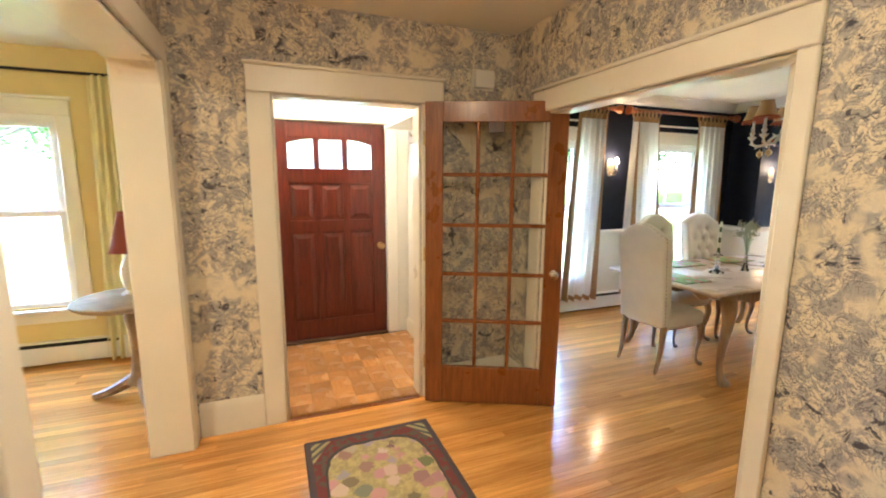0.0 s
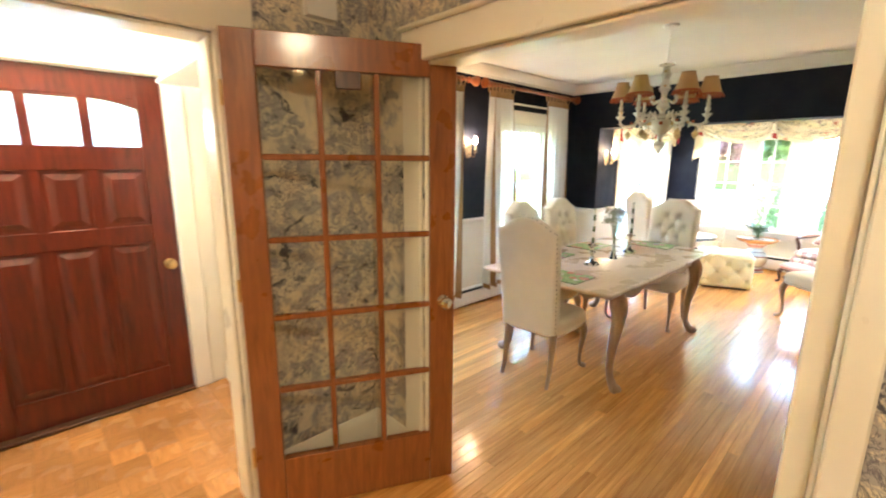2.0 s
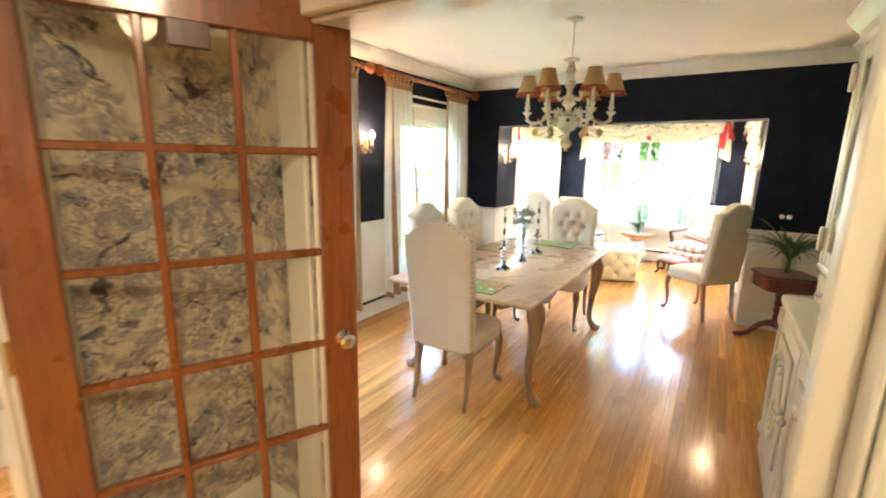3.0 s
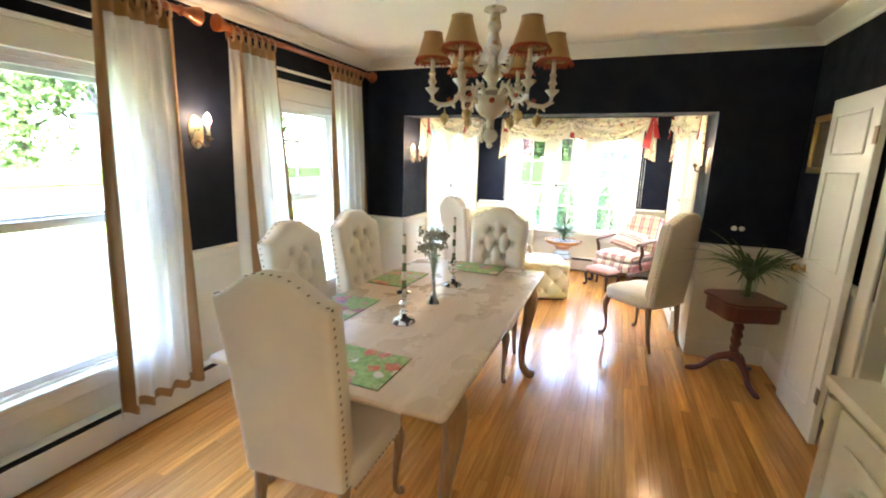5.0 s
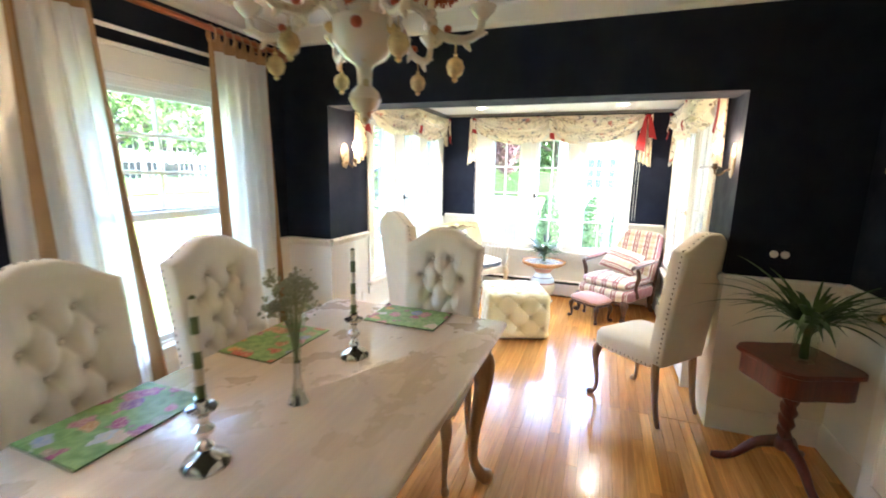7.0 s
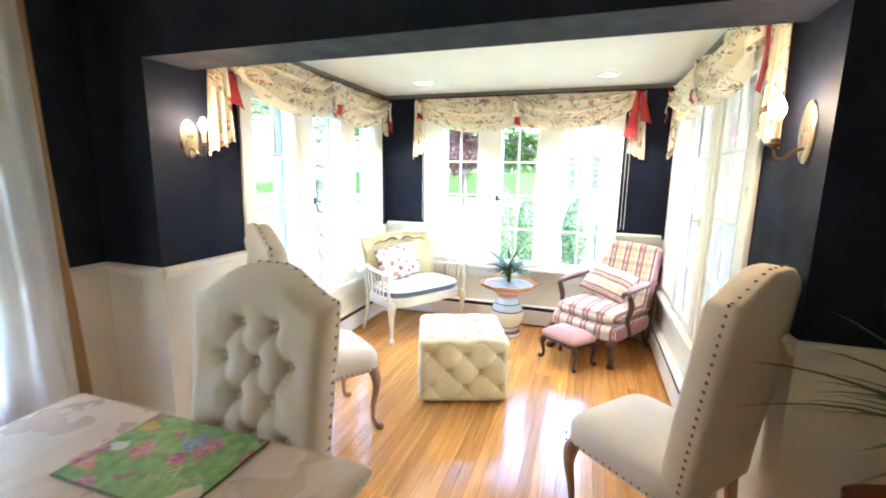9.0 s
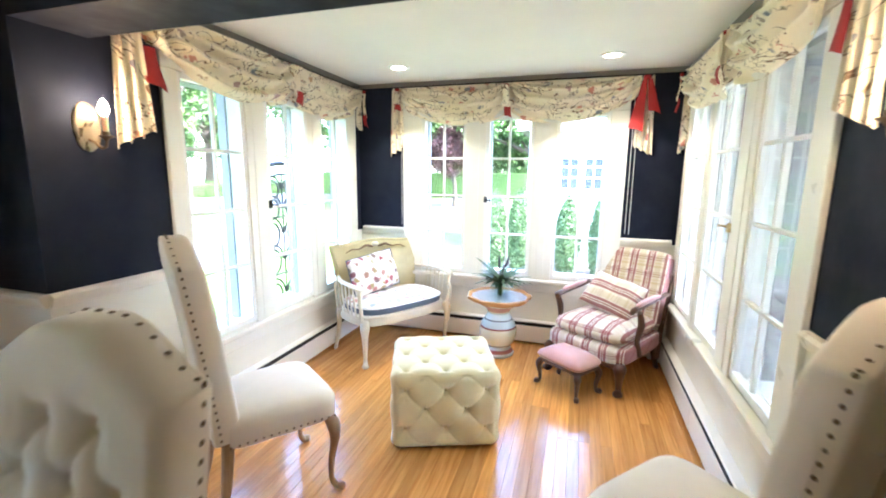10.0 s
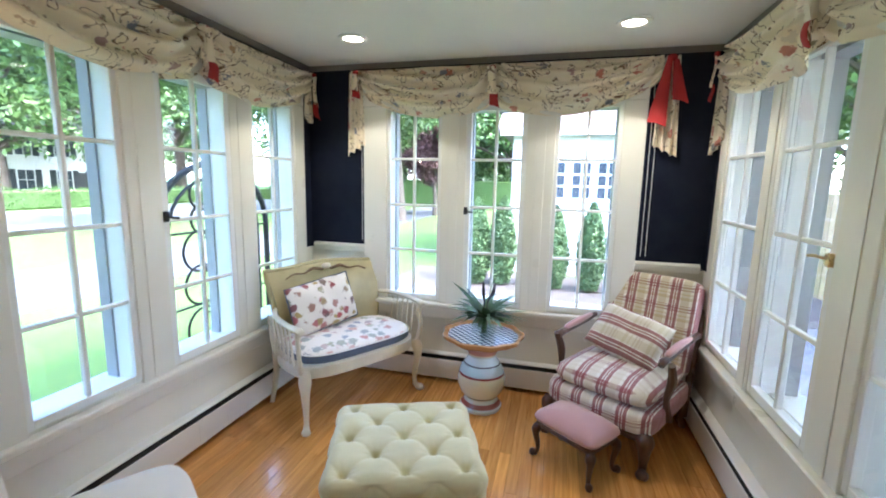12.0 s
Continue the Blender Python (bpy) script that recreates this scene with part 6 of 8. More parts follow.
def ottoman():
    """A rounded block whose cover is drawn in at a diamond net of buttons."""
    top = thing("tufted_ottoman", "pale yellow buttoned velvet cube ottoman on the oak floor", "ottoman", pose(6.99, 2.63, 0, 0, 0, -69))
    hx, hy, h, r, step, amp = 0.296, 0.282, 0.445, 0.055, 0.215, 0.042

    def relief(u, v, hu, hv, v0):
        a, b = (u + v - v0) / step, (u - v + v0) / step
        da, db = a - round(a), b - round(b)
        cu, cv = (da + db) * step / 2, (da - db) * step / 2
        near, turn = math.hypot(cu, cv), math.atan2(cv, cu)
        edge = max(0.0, min(1.0, (min(hu - abs(u), hv - abs(v)) - 0.005) / 0.04))
        pit = 0.62 * math.exp(-(near / 0.015) ** 2) + 0.38 * math.exp(-(near / 0.042) ** 2)
        line = math.exp(-(min(abs(da), abs(db)) * step * 0.7 / 0.007) ** 2)
        fold = 0.13 * line * (0.3 + 0.7 * math.exp(-(near / 0.06) ** 2))
        pucker = 0.05 * math.sin(9 * turn) * math.exp(-(near / 0.04) ** 2) * (1 - math.exp(-(near / 0.012) ** 2))
        dome = (abs(math.sin(math.pi * a)) * abs(math.sin(math.pi * b))) ** 0.6
        return amp * (0.09 * (dome - 1) - pit - fold + pucker) * edge - amp * 0.10 * (1 - edge)

    def skin(n, place, hu, hv, v0=0.0):
        bm = bmesh.new()
        g = []
        for j in range(n + 1):
            row = []
            for i in range(n + 1):
                u, v = hu * (-1 + 2 * i / n), hv * (-1 + 2 * j / n)
                p = Vector(place(u, v))
                core = Vector((max(r - hx, min(hx - r, p.x)), max(r - hy, min(hy - r, p.y)), max(r - h / 2, min(h / 2 - r, p.z))))
                d = (p - core).normalized()
                q = core + d * (r + relief(u, v, hu, hv, v0))
                row.append(bm.verts.new((q.x, q.y, q.z + h / 2)))
            g.append(row)
        for j in range(n):
            for i in range(n):
                bm.faces.new((g[j][i], g[j][i + 1], g[j + 1][i + 1], g[j + 1][i]))
        return bm

    def net(hu, hv, v0=0.0):
        for i in range(-6, 7):
            for j in range(-6, 7):
                u, v = step * (i + j) / 2, step * (i - j) / 2 + v0
                if abs(u) < hu - 0.04 and abs(v) < hv - 0.04:
                    yield u, v

    cov = part("top_cushion", skin(90, lambda u, v: (u, v, h / 2), hx, hy), VELVET, top, smooth=180)
    for u, v in net(hx, hy):
        part("button", ball(0.012, (u, v, h - amp * 1.05), (1, 1, 0.5), u=8, v=5), VELVET, cov)
    for place, hu, spot in ((lambda u, v: (u, -hy, v), hx, (0, -1)), (lambda u, v: (-u, hy, v), hx, (0, 1)), (lambda u, v: (hx, u, v), hy, (1, 0)), (lambda u, v: (-hx, -u, v), hy, (-1, 0))):
        sd = part("side_panel", skin(90, place, hu, h / 2, step / 2), VELVET, top, smooth=180)
        for u, v in net(hu, h / 2, step / 2):
            p = place(u, v)
            part("button", ball(0.012, (p[0] - spot[0] * amp * 1.05, p[1] - spot[1] * amp * 1.05, p[2] + h / 2), (0.6 if spot[0] else 1, 0.6 if spot[1] else 1, 1), u=8, v=5), VELVET, sd)
    part("base_board", box(-hx + 0.05, hx - 0.05, -hy + 0.05, hy - 0.05, 0.0, 0.03), DARKWOOD, top)
    return top


ottoman()

SAGE = paint("aged_sage_cream_paint", (0.44, 0.38, 0.20), 0.4, 0.15, 6)
CREAMW = paint("aged_cream_furniture_paint", (0.68, 0.63, 0.50), 0.4, 0.1, 7)
BLUE = cloth("slate_blue_piping", (0.10, 0.13, 0.19), 400)


def printed(name, ground, tints, scale):
    m = Mat(name, ground, 0.85, Sheen_Weight=0.1)
    v = m.node("ShaderNodeTexVoronoi", Scale=scale)
    m.link(m.co, v.inputs["Vector"])
    sep = m.nt.nodes.new("ShaderNodeSeparateColor")
    m.link(v.outputs["Color"], sep.inputs[0])
    spot = m.ramp(m.math("ADD", v.outputs["Distance"], m.math("MULTIPLY", m.noisy(scale * 2.6, 4, 0.65, 1.0), 1.1)), [(0.97, 0.95), (1.04, 0.0)])
    keep = m.ramp(sep.outputs[1], [(0.18, 0.0), (0.2, 1.0)])
    m.colour(m.mix(m.math("MULTIPLY", spot, keep), ground, m.ramp(sep.outputs[0], tints)))
    m.bump(m.noisy(500, 2), 0.15, 0.002)
    return m.mat


FRUIT = printed("fruit_print_cotton", (0.76, 0.71, 0.64), [(0.0, (0.36, 0.05, 0.06)), (0.3, (0.14, 0.08, 0.09)), (0.5, (0.42, 0.30, 0.10)), (0.75, (0.2, 0.24, 0.12)), (1.0, (0.46, 0.12, 0.14))], 17)
BLOOM = printed("bloom_print_cotton", (0.78, 0.74, 0.68), [(0.0, (0.50, 0.22, 0.20)), (0.35, (0.60, 0.40, 0.34)), (0.6, (0.30, 0.34, 0.40)), (1.0, (0.40, 0.40, 0.26))], 14)


def pillow(name, label, m, w, h, t, mat, edge=None, group=""):
    top = thing(name, label, "pillow", m, group)
    n = 22
    bm = bmesh.new()
    sides = []
    for sgn in (1, -1):
        g = []
        for j in range(n + 1):
            row = []
            for i in range(n + 1):
                u, v = -1 + 2 * i / n, -1 + 2 * j / n
                f = max(0.0, (1 - u ** 4) * (1 - v ** 4)) ** 0.6
                row.append(bm.verts.new((u * w / 2, sgn * -t / 2 * f + 0.006 * math.sin(6 * u + 3 * v), v * h / 2)))
            g.append(row)
        sides.append(g)
        for j in range(n):
            for i in range(n):
                bm.faces.new((g[j][i], g[j][i + 1], g[j + 1][i + 1], g[j + 1][i]))
    bmesh.ops.remove_doubles(bm, verts=bm.verts[:], dist=0.0008)
    cover = part("cover", bm, mat, top, smooth=80)
    ring = [(-w / 2, 0, -h / 2), (w / 2, 0, -h / 2), (w / 2, 0, h / 2), (-w / 2, 0, h / 2), (-w / 2, 0, -h / 2)]
    part("piping", tube([(a * 0.995, 0.006 * math.sin(6 * a / w * 2), b * 0.995) for a, _, b in ring], 0.005, 6), edge or mat, top)
    return top


SET = pose(7.96, 3.38, 0, 0, 0, -31.4)


def settee():
    """Small open-arm seat, front towards local -y."""
    top = thing("settee", "antique cream painted settee with spindle arms and carved crest", "settee", SET)
    W, D = 0.43, 0.26
    rows = []
    for inset, z in [(0.02, 0.30), (0.0, 0.31), (0.0, 0.375), (0.012, 0.385)]:
        ring = []
        for q in range(48):
            a = 2 * math.pi * q / 48
            ca, sa = math.cos(a), math.sin(a)
            ring.append((math.copysign(abs(ca) ** 0.5, ca) * (W - inset), math.copysign(abs(sa) ** 0.6, sa) * (D - inset), z))
        rows.append(ring)
    part("seat_frame", rows_mesh(rows), CREAMW, top)
    # back: curved upholstered panel with a carved crest rail
    nu = 24

    def back_y(x):
        return 0.25 - 0.05 * (abs(x) / W) ** 2

    def crest(x):
        return 0.865 + 0.014 * math.cos(math.pi * x / W) + 0.012 * (abs(x) / W) ** 4

    rows = []
    for i in range(nu + 1):
        x = -W * 0.97 + 2 * W * 0.97 * i / nu
        b, y = crest(x), back_y(x)
        rows.append([(x * 0.86, y - 0.018, 0.43), (x * 0.90, y - 0.01, 0.62), (x, y - 0.018 + 0.06, b - 0.01), (x, y + 0.06, b), (x, y + 0.08, b - 0.01), (x * 0.90, y + 0.03, 0.62), (x * 0.86, y + 0.02, 0.43)])
    part("back_panel", rows_mesh(rows), SAGE, top, "sage painted curved back", smooth=50)
    crest_bar = [(x, back_y(x) + 0.06, crest(x) + 0.002, 0.014) for x in np.linspace(-W, W, 11)]
    part("crest_rail", curve_bar(crest_bar, 8, 4), SAGE, top)
    bm = bmesh.new()
    for s in (-1, 1):
        curve_bar([(s * 0.03, back_y(0.03) + 0.016, 0.83, 0.010), (s * 0.10, back_y(0.1) + 0.016, 0.845, 0.012), (s * 0.17, back_y(0.17) + 0.016, 0.82, 0.006), (s * 0.24, back_y(0.24) + 0.016, 0.825, 0.006), (s * 0.30, back_y(0.3) + 0.018, 0.80, 0.004)], 6, 5, bm)
    part("carved_scroll", bm, paint("gilded_scroll", (0.13, 0.075, 0.03), 0.4), top, "gilded brown scroll carving")
    part("crest_shell", ball(0.035, (0, 0.27, 0.852), (1, 0.5, 0.6)), CREAMW, top)
    for s in (-1, 1):
        part("back_post", curve_bar([(s * W * 0.86, 0.21, 0.36, 0.018), (s * W * 0.90, 0.222, 0.6, 0.016), (s * W * 0.99, 0.262, 0.865, 0.015)], 8, 5), SAGE, top)
        arm = [(s * W * 0.9, 0.215, 0.625, 0.016), (s * (W + 0.02), 0.05, 0.628, 0.016), (s * (W + 0.025), -0.12, 0.62, 0.017), (s * (W + 0.01), -0.225, 0.615, 0.022), (s * (W + 0.005), -0.25, 0.605, 0.018)]
        ar = part("arm", curve_bar(arm, 8, 5, flat=0.8), CREAMW, top)
        part("arm_support", curve_bar([(s * W, -0.21, 0.36, 0.02), (s * (W + 0.012), -0.225, 0.46, 0.014), (s * (W + 0.008), -0.205, 0.54, 0.016), (s * (W + 0.01), -0.215, 0.61, 0.018)], 8, 5), CREAMW, top)
        for k in range(6):
            y = 0.16 - 0.057 * k
            part("spindle", tube([(s * (W - 0.004), y, 0.37), (s * (W + 0.012), y, 0.5), (s * (W + 0.022), y, 0.617)], [0.007, 0.009, 0.006], 6), CREAMW, ar)
        cabriole(s * (W - 0.03), -0.205, 0.36, s * 0.6, -1, 0.028, 0.015, 0.036, 0.05, parent=top, mat=CREAMW)
        part("leg", curve_bar([(s * (W - 0.03), 0.19, 0.36, 0.024), (s * (W - 0.03), 0.21, 0.18, 0.018), (s * (W - 0.02), 0.26, 0.0, 0.015)], 8, 5), CREAMW, top)
    # loose cushion with dark boxing
    cu = thing("seat_cushion", "flower-printed seat cushion with slate blue boxing on the settee", "cushion", SET @ pose(0, -0.005, 0.386))
    def ring(inset, z, k=0.5):
        return [(math.copysign(abs(math.cos(a)) ** k, math.cos(a)) * (W - 0.025 - inset), math.copysign(abs(math.sin(a)) ** 0.6, math.sin(a)) * (D - 0.015 - inset), z) for a in (2 * math.pi * q / 48 for q in range(48))]
    part("boxing", rows_mesh([ring(0.01, 0.0), ring(0.0, 0.008), ring(0.0, 0.05), ring(0.008, 0.054)]), BLUE, cu, "slate blue boxing")
    part("cover", rows_mesh([ring(0.006, 0.054), ring(0.015, 0.066), ring(0.05, 0.078), ring(0.11, 0.085), ring(0.18, 0.087)]), BLOOM, cu, smooth=80)
    part("piping", tube([Vector(p) for p in ring(-0.002, 0.053)] + [Vector(ring(-0.002, 0.053)[0])], 0.004, 6), WHITE, cu)
    return top


settee()
pillow("throw_pillow", "fruit-printed cotton pillow leaning on the settee back", SET @ pose(-0.10, 0.135, 0.632, -16, -6, 8), 0.48, 0.315, 0.12, FRUIT, BLUE)

PLAID = make_plaid("plaid_upholstery", (0.76, 0.71, 0.62), (0.25, 0.055, 0.06), (0.46, 0.34, 0.14), 0.125)
PLAIDP = make_plaid("plaid_pillow_cloth", (0.72, 0.67, 0.58), (0.25, 0.06, 0.065), (0.50, 0.42, 0.25), 0.14, True)
PLAIDS = make_plaid("pale_plaid_upholstery", (0.78, 0.73, 0.66), (0.27, 0.06, 0.07), (0.62, 0.54, 0.42), 0.125)
PINK = cloth("dusty_pink_velvet", (0.50, 0.27, 0.25), 500, 0.85, 0.08, 0.15, 0.5)
ARM = pose(8.04, 1.69, 0, 0, 0, -121)


def cushion_block(hx, hy, z0, z1, round_, crown=0.02, e=0.28, tilt=None):
    rows = []
    for inset, z in [(round_, z0), (round_ * 0.3, z0 + round_ * 0.35), (0.0, z0 + round_), (0.0, z1 - round_), (round_ * 0.3, z1 - round_ * 0.35), (round_, z1), (hx * 0.35, z1 + crown * 0.7), (hx * 0.75, z1 + crown)]:
        rows.append([(math.copysign(abs(math.cos(a)) ** e, math.cos(a)) * max(0.02, hx - inset), math.copysign(abs(math.sin(a)) ** e, math.sin(a)) * max(0.02, hy - inset * min(1.0, hy / hx)), z) for a in (2 * math.pi * q / 44 for q in range(44))])
    return rows_mesh(rows)


def armchair():
    top = thing("armchair", "plaid upholstered open-arm chair with dark wood frame", "armchair", ARM)
    part("seat_deck", cushion_block(0.305, 0.32, 0.20, 0.325, 0.03, 0.0), PLAIDS, top, smooth=60)
    part("seat_cushion", cushion_block(0.275, 0.30, 0.328, 0.425, 0.045, 0.03), PLAIDS, top, smooth=60)
    bk = part("backrest", cushion_block(0.278, 0.07, 0.0, 0.56, 0.04, 0.01, 0.17), PLAID, top, smooth=60)
    bk.matrix_basis = pose(0, 0.275, 0.34, -15)
    for x in (-0.13, 0.0, 0.13):
        for z in (0.28, 0.40):
            part("button", ball(0.012, (x, -0.076, z), (1, 0.5, 1), u=8, v=5), PLAID, bk)
    for s in (-1, 1):
        part("back_post", curve_bar([(s * 0.27, 0.30, 0.10, 0.022), (s * 0.28, 0.33, 0.4, 0.02), (s * 0.285, 0.44, 0.72, 0.018)], 8, 4), DARKWOOD, top)
        arm = part("arm", curve_bar([(s * 0.30, 0.31, 0.60, 0.018), (s * 0.29, 0.10, 0.585, 0.016), (s * 0.287, -0.10, 0.575, 0.016), (s * 0.284, -0.18, 0.575, 0.022), (s * 0.283, -0.21, 0.56, 0.016)], 8, 5), DARKWOOD, top)
        part("arm_pad", curve_bar([(s * 0.293, 0.19, 0.606, 0.016), (s * 0.285, 0.05, 0.606, 0.025), (s * 0.285, -0.10, 0.598, 0.022), (s * 0.284, -0.14, 0.59, 0.012)], 10, 5, flat=0.8), PINK, arm, "dusty pink arm pad")
        part("arm_support", curve_bar([(s * 0.31, -0.10, 0.24, 0.022), (s * 0.3, -0.13, 0.36, 0.017), (s * 0.315, -0.12, 0.46, 0.024), (s * 0.32, -0.17, 0.565, 0.018)], 8, 5), DARKWOOD, top)
        cabriole(s * 0.265, -0.275, 0.21, s * 0.4, -1, 0.036, 0.019, 0.044, 0.045, parent=top, mat=DARKWOOD)
        part("leg", curve_bar([(s * 0.25, 0.28, 0.21, 0.028), (s * 0.255, 0.30, 0.1, 0.022), (s * 0.26, 0.35, 0.0, 0.018)], 8, 4), DARKWOOD, top)
    part("front_rail", box(-0.27, 0.27, -0.315, -0.285, 0.175, 0.215, 0.012), DARKWOOD, top)
    return top


armchair()
pillow("throw_pillow", "plaid pillow lying on the armchair seat", ARM @ pose(0.0, 0.075, 0.575, -42, 8, -6), 0.42, 0.29, 0.12, PLAIDP)


def footstool():
    top = thing("footstool", "low footstool with a dusty pink velvet top", "footstool", pose(7.665, 1.935, 0, 0, 0, -128))
    part("cushion", cushion_block(0.19, 0.135, 0.195, 0.25, 0.03, 0.03, 0.3), PINK, top, smooth=60)
    part("frame", box(-0.17, 0.17, -0.115, 0.115, 0.165, 0.196, 0.008), DARKWOOD, top)
    for sx in (-1, 1):
        for sy in (-1, 1):
            cabriole(sx * 0.155, sy * 0.10, 0.175, sx, sy, 0.02, 0.011, 0.025, 0.03, parent=top, mat=DARKWOOD)
    return top


footstool()


def rings(name, ground, bands):
    m = Mat(name, ground, 0.2, Coat_Weight=0.4)
    z = m.axis(2)
    col = m.ramp(m.noisy(12, 3), [(0.3, tuple(c * 0.93 for c in ground)), (0.7, ground)])
    for a, b, tint in bands:
        col = m.mix(m.math("MULTIPLY", m.math("GREATER_THAN", z, a), m.math("LESS_THAN", z, b)), col, tint)
    m.colour(col)
    return m.mat


def drum_table():
    top = thing("ceramic_side_table", "painted ceramic pedestal table with a fluted rim", "side table", pose(8.10, 2.505, 0))
    body = rings("painted_ceramic", (0.74, 0.69, 0.50), [(0.0, 0.03, (0.66, 0.66, 0.62)), (0.03, 0.055, (0.40, 0.14, 0.12)), (0.055, 0.075, (0.62, 0.62, 0.58)), (0.085, 0.095, (0.12, 0.12, 0.13)), (0.235, 0.247, (0.25, 0.06, 0.06)), (0.247, 0.30, (0.50, 0.60, 0.62)), (0.30, 0.308, (0.12, 0.12, 0.14)), (0.308, 0.36, (0.55, 0.64, 0.66)), (0.37, 0.42, (0.55, 0.30, 0.24))])
    part("pedestal", lathe([(0.0, 0.0), (0.13, 0.0), (0.135, 0.02), (0.115, 0.045), (0.10, 0.075), (0.135, 0.12), (0.152, 0.17), (0.152, 0.22), (0.13, 0.28), (0.10, 0.325), (0.085, 0.35), (0.10, 0.385), (0.15, 0.43), (0.16, 0.44)], 32), body, top)
    rim = part("fluted_rim", lathe([(0.13, 0.425), (0.20, 0.445), (0.25, 0.475), (0.255, 0.497), (0.24, 0.50), (0.225, 0.48), (0.0, 0.478)], 72, flute=0.035, lobes=9), paint("orange_glazed_rim", (0.50, 0.26, 0.11), 0.25, 0.15, 8), top, "orange glazed fluted rim", smooth=50)
    m = Mat("checked_tile_top", (0.6, 0.6, 0.6), 0.2)
    ch = m.node("ShaderNodeTexChecker", Scale=42.0)
    m.link(m.co, ch.inputs["Vector"])
    m.colour(m.mix(ch.outputs["Fac"], (0.06, 0.08, 0.13), (0.72, 0.73, 0.72)))
    part("checked_top", lathe([(0.0, 0.4785), (0.222, 0.4785), (0.222, 0.483), (0.0, 0.483)], 48), m.mat, top, "navy and white checked top")
    return top


drum_table()
plant("vase_plant", "green strap leaves and dark spikes in a round glass vase", pose(8.10, 2.50, 0.484), 9, 72, 0.26, [(0.0, 0.003), (0.05, 0.0), (0.078, 0.03), (0.082, 0.06), (0.06, 0.10), (0.045, 0.125), (0.055, 0.14), (0.051, 0.14), (0.04, 0.123), (0.055, 0.098), (0.076, 0.06), (0.0, 0.008)], 3, 1.7, 1.3)


# ---- valances ----
def swag(a, b, z, drop0, drop1, top, seed, depth=0.07):
    """One gathered swag between two points of the wall's own x; its hem hangs drop0 at a and drop1 at b."""
    rnd = random.Random(seed)
    nu, nv = 60, 40
    ph = rnd.uniform(0, 6)
    span = b - a
    bm = bmesh.new()
    g = []
    for j in range(nv + 1):
        v = j / nv
        row = []
        for i in range(nu + 1):
            u = i / nu
            sag = (4 * u * (1 - u)) ** 0.8
            drop = drop0 + (drop1 - drop0) * u + (0.315 - (drop0 + drop1) / 2) * sag
            zz = z - drop * v
            belly = depth * (0.25 + 0.75 * math.sin(math.pi * min(1, v * 0.85 + 0.1))) * (0.45 + 0.55 * sag)
            fold = 0.030 * math.sin(2 * math.pi * (3.4 * v - 0.8 * sag) + ph + 1.1 * math.sin(3 * u + ph)) * (0.3 + 0.7 * sag)
            # pleats that fan out from the two pinned corners
            for du in (u, 1 - u):
                x, y = du * span + 0.004, drop * v + 0.03
                fan = math.atan2(y, x)
                fold += 0.044 * math.sin(12 * fan + ph) * math.exp(-math.hypot(x, y) / 0.34)
            row.append(bm.verts.new((a + span * u, -0.014 - belly - fold, zz)))
        g.append(row)
    for j in range(nv):
        for i in range(nu):
            bm.faces.new((g[j][i], g[j][i + 1], g[j + 1][i + 1], g[j + 1][i]))
    return part("swag", bm, FLORAL, top, smooth=180)


def tail(x, z, w, length, top, seed, flip=1):
    """A pleated jabot with a slanted hem, and its red lining fold."""
    bm = bmesh.new()
    nu, nv = 30, 16
    g = []
    for j in range(nv + 1):
        v = j / nv
        row = []
        for i in range(nu + 1):
            u = i / nu
            ln = length * (0.84 + 0.12 * (u if flip > 0 else 1 - u))
            ww = w * (0.62 + 0.3 * v)
            row.append(bm.verts.new((x + (u - 0.5) * ww, -0.035 - 0.022 * math.sin(u * 6 * math.pi + seed) * (0.4 + 0.6 * v), z - ln * v - 0.01 * math.sin(u * 6 * math.pi))))
        g.append(row)
    for j in range(nv):
        for i in range(nu):
            bm.faces.new((g[j][i], g[j][i + 1], g[j + 1][i + 1], g[j + 1][i]))
    return part("jabot", bm, FLORAL, top, smooth=180)


def ribbon(x, z, w0, w1, length, drift, y, bm=None):
    """A soft hanging strip with a slanted end."""
    rows = []
    for k in range(9):
        v = k / 8
        w = w0 + (w1 - w0) * v
        c, zz = x + drift * v, z - length * v
        sway = 0.008 * math.sin(4 * v + 9 * x)
        rows.append([(c - w / 2, y + sway + 0.006, zz), (c, y + sway - 0.006, zz - 0.1 * w * v), (c + w / 2, y + sway, zz - 0.3 * w * v), (c + w / 2, y + sway + 0.002, zz - 0.3 * w * v), (c, y + sway - 0.004, zz - 0.1 * w * v), (c - w / 2, y + sway + 0.008, zz)])
    return rows_mesh(rows, True, True, bm)


def bow(x, z, s, top, long=0.14, tilt=0.0):
    knot = part("ribbon_knot", ball(0.024 * min(s, 1.0), (x, -0.09, z + 0.012), (1.2, 0.7, 0.8)), RED, top, "red ribbon")
    if s > 1:
        part("ribbon_end", ribbon(x - 0.015, z, 0.03, 0.105, long * 0.86, -0.04, -0.10), RED, knot)
        part("ribbon_end", ribbon(x + 0.02, z, 0.03, 0.085, long * 0.55, 0.045, -0.092), RED, knot)
    else:
        part("ribbon_strip", ribbon(x, z, 0.025, 0.05, long * 0.72, tilt, -0.10), FLORAL, knot)
        part("ribbon_end", ribbon(x + tilt, z - long * 0.70, 0.052, 0.075 * s + 0.01, long * 0.36, 0.01, -0.103), RED, knot)
    return knot


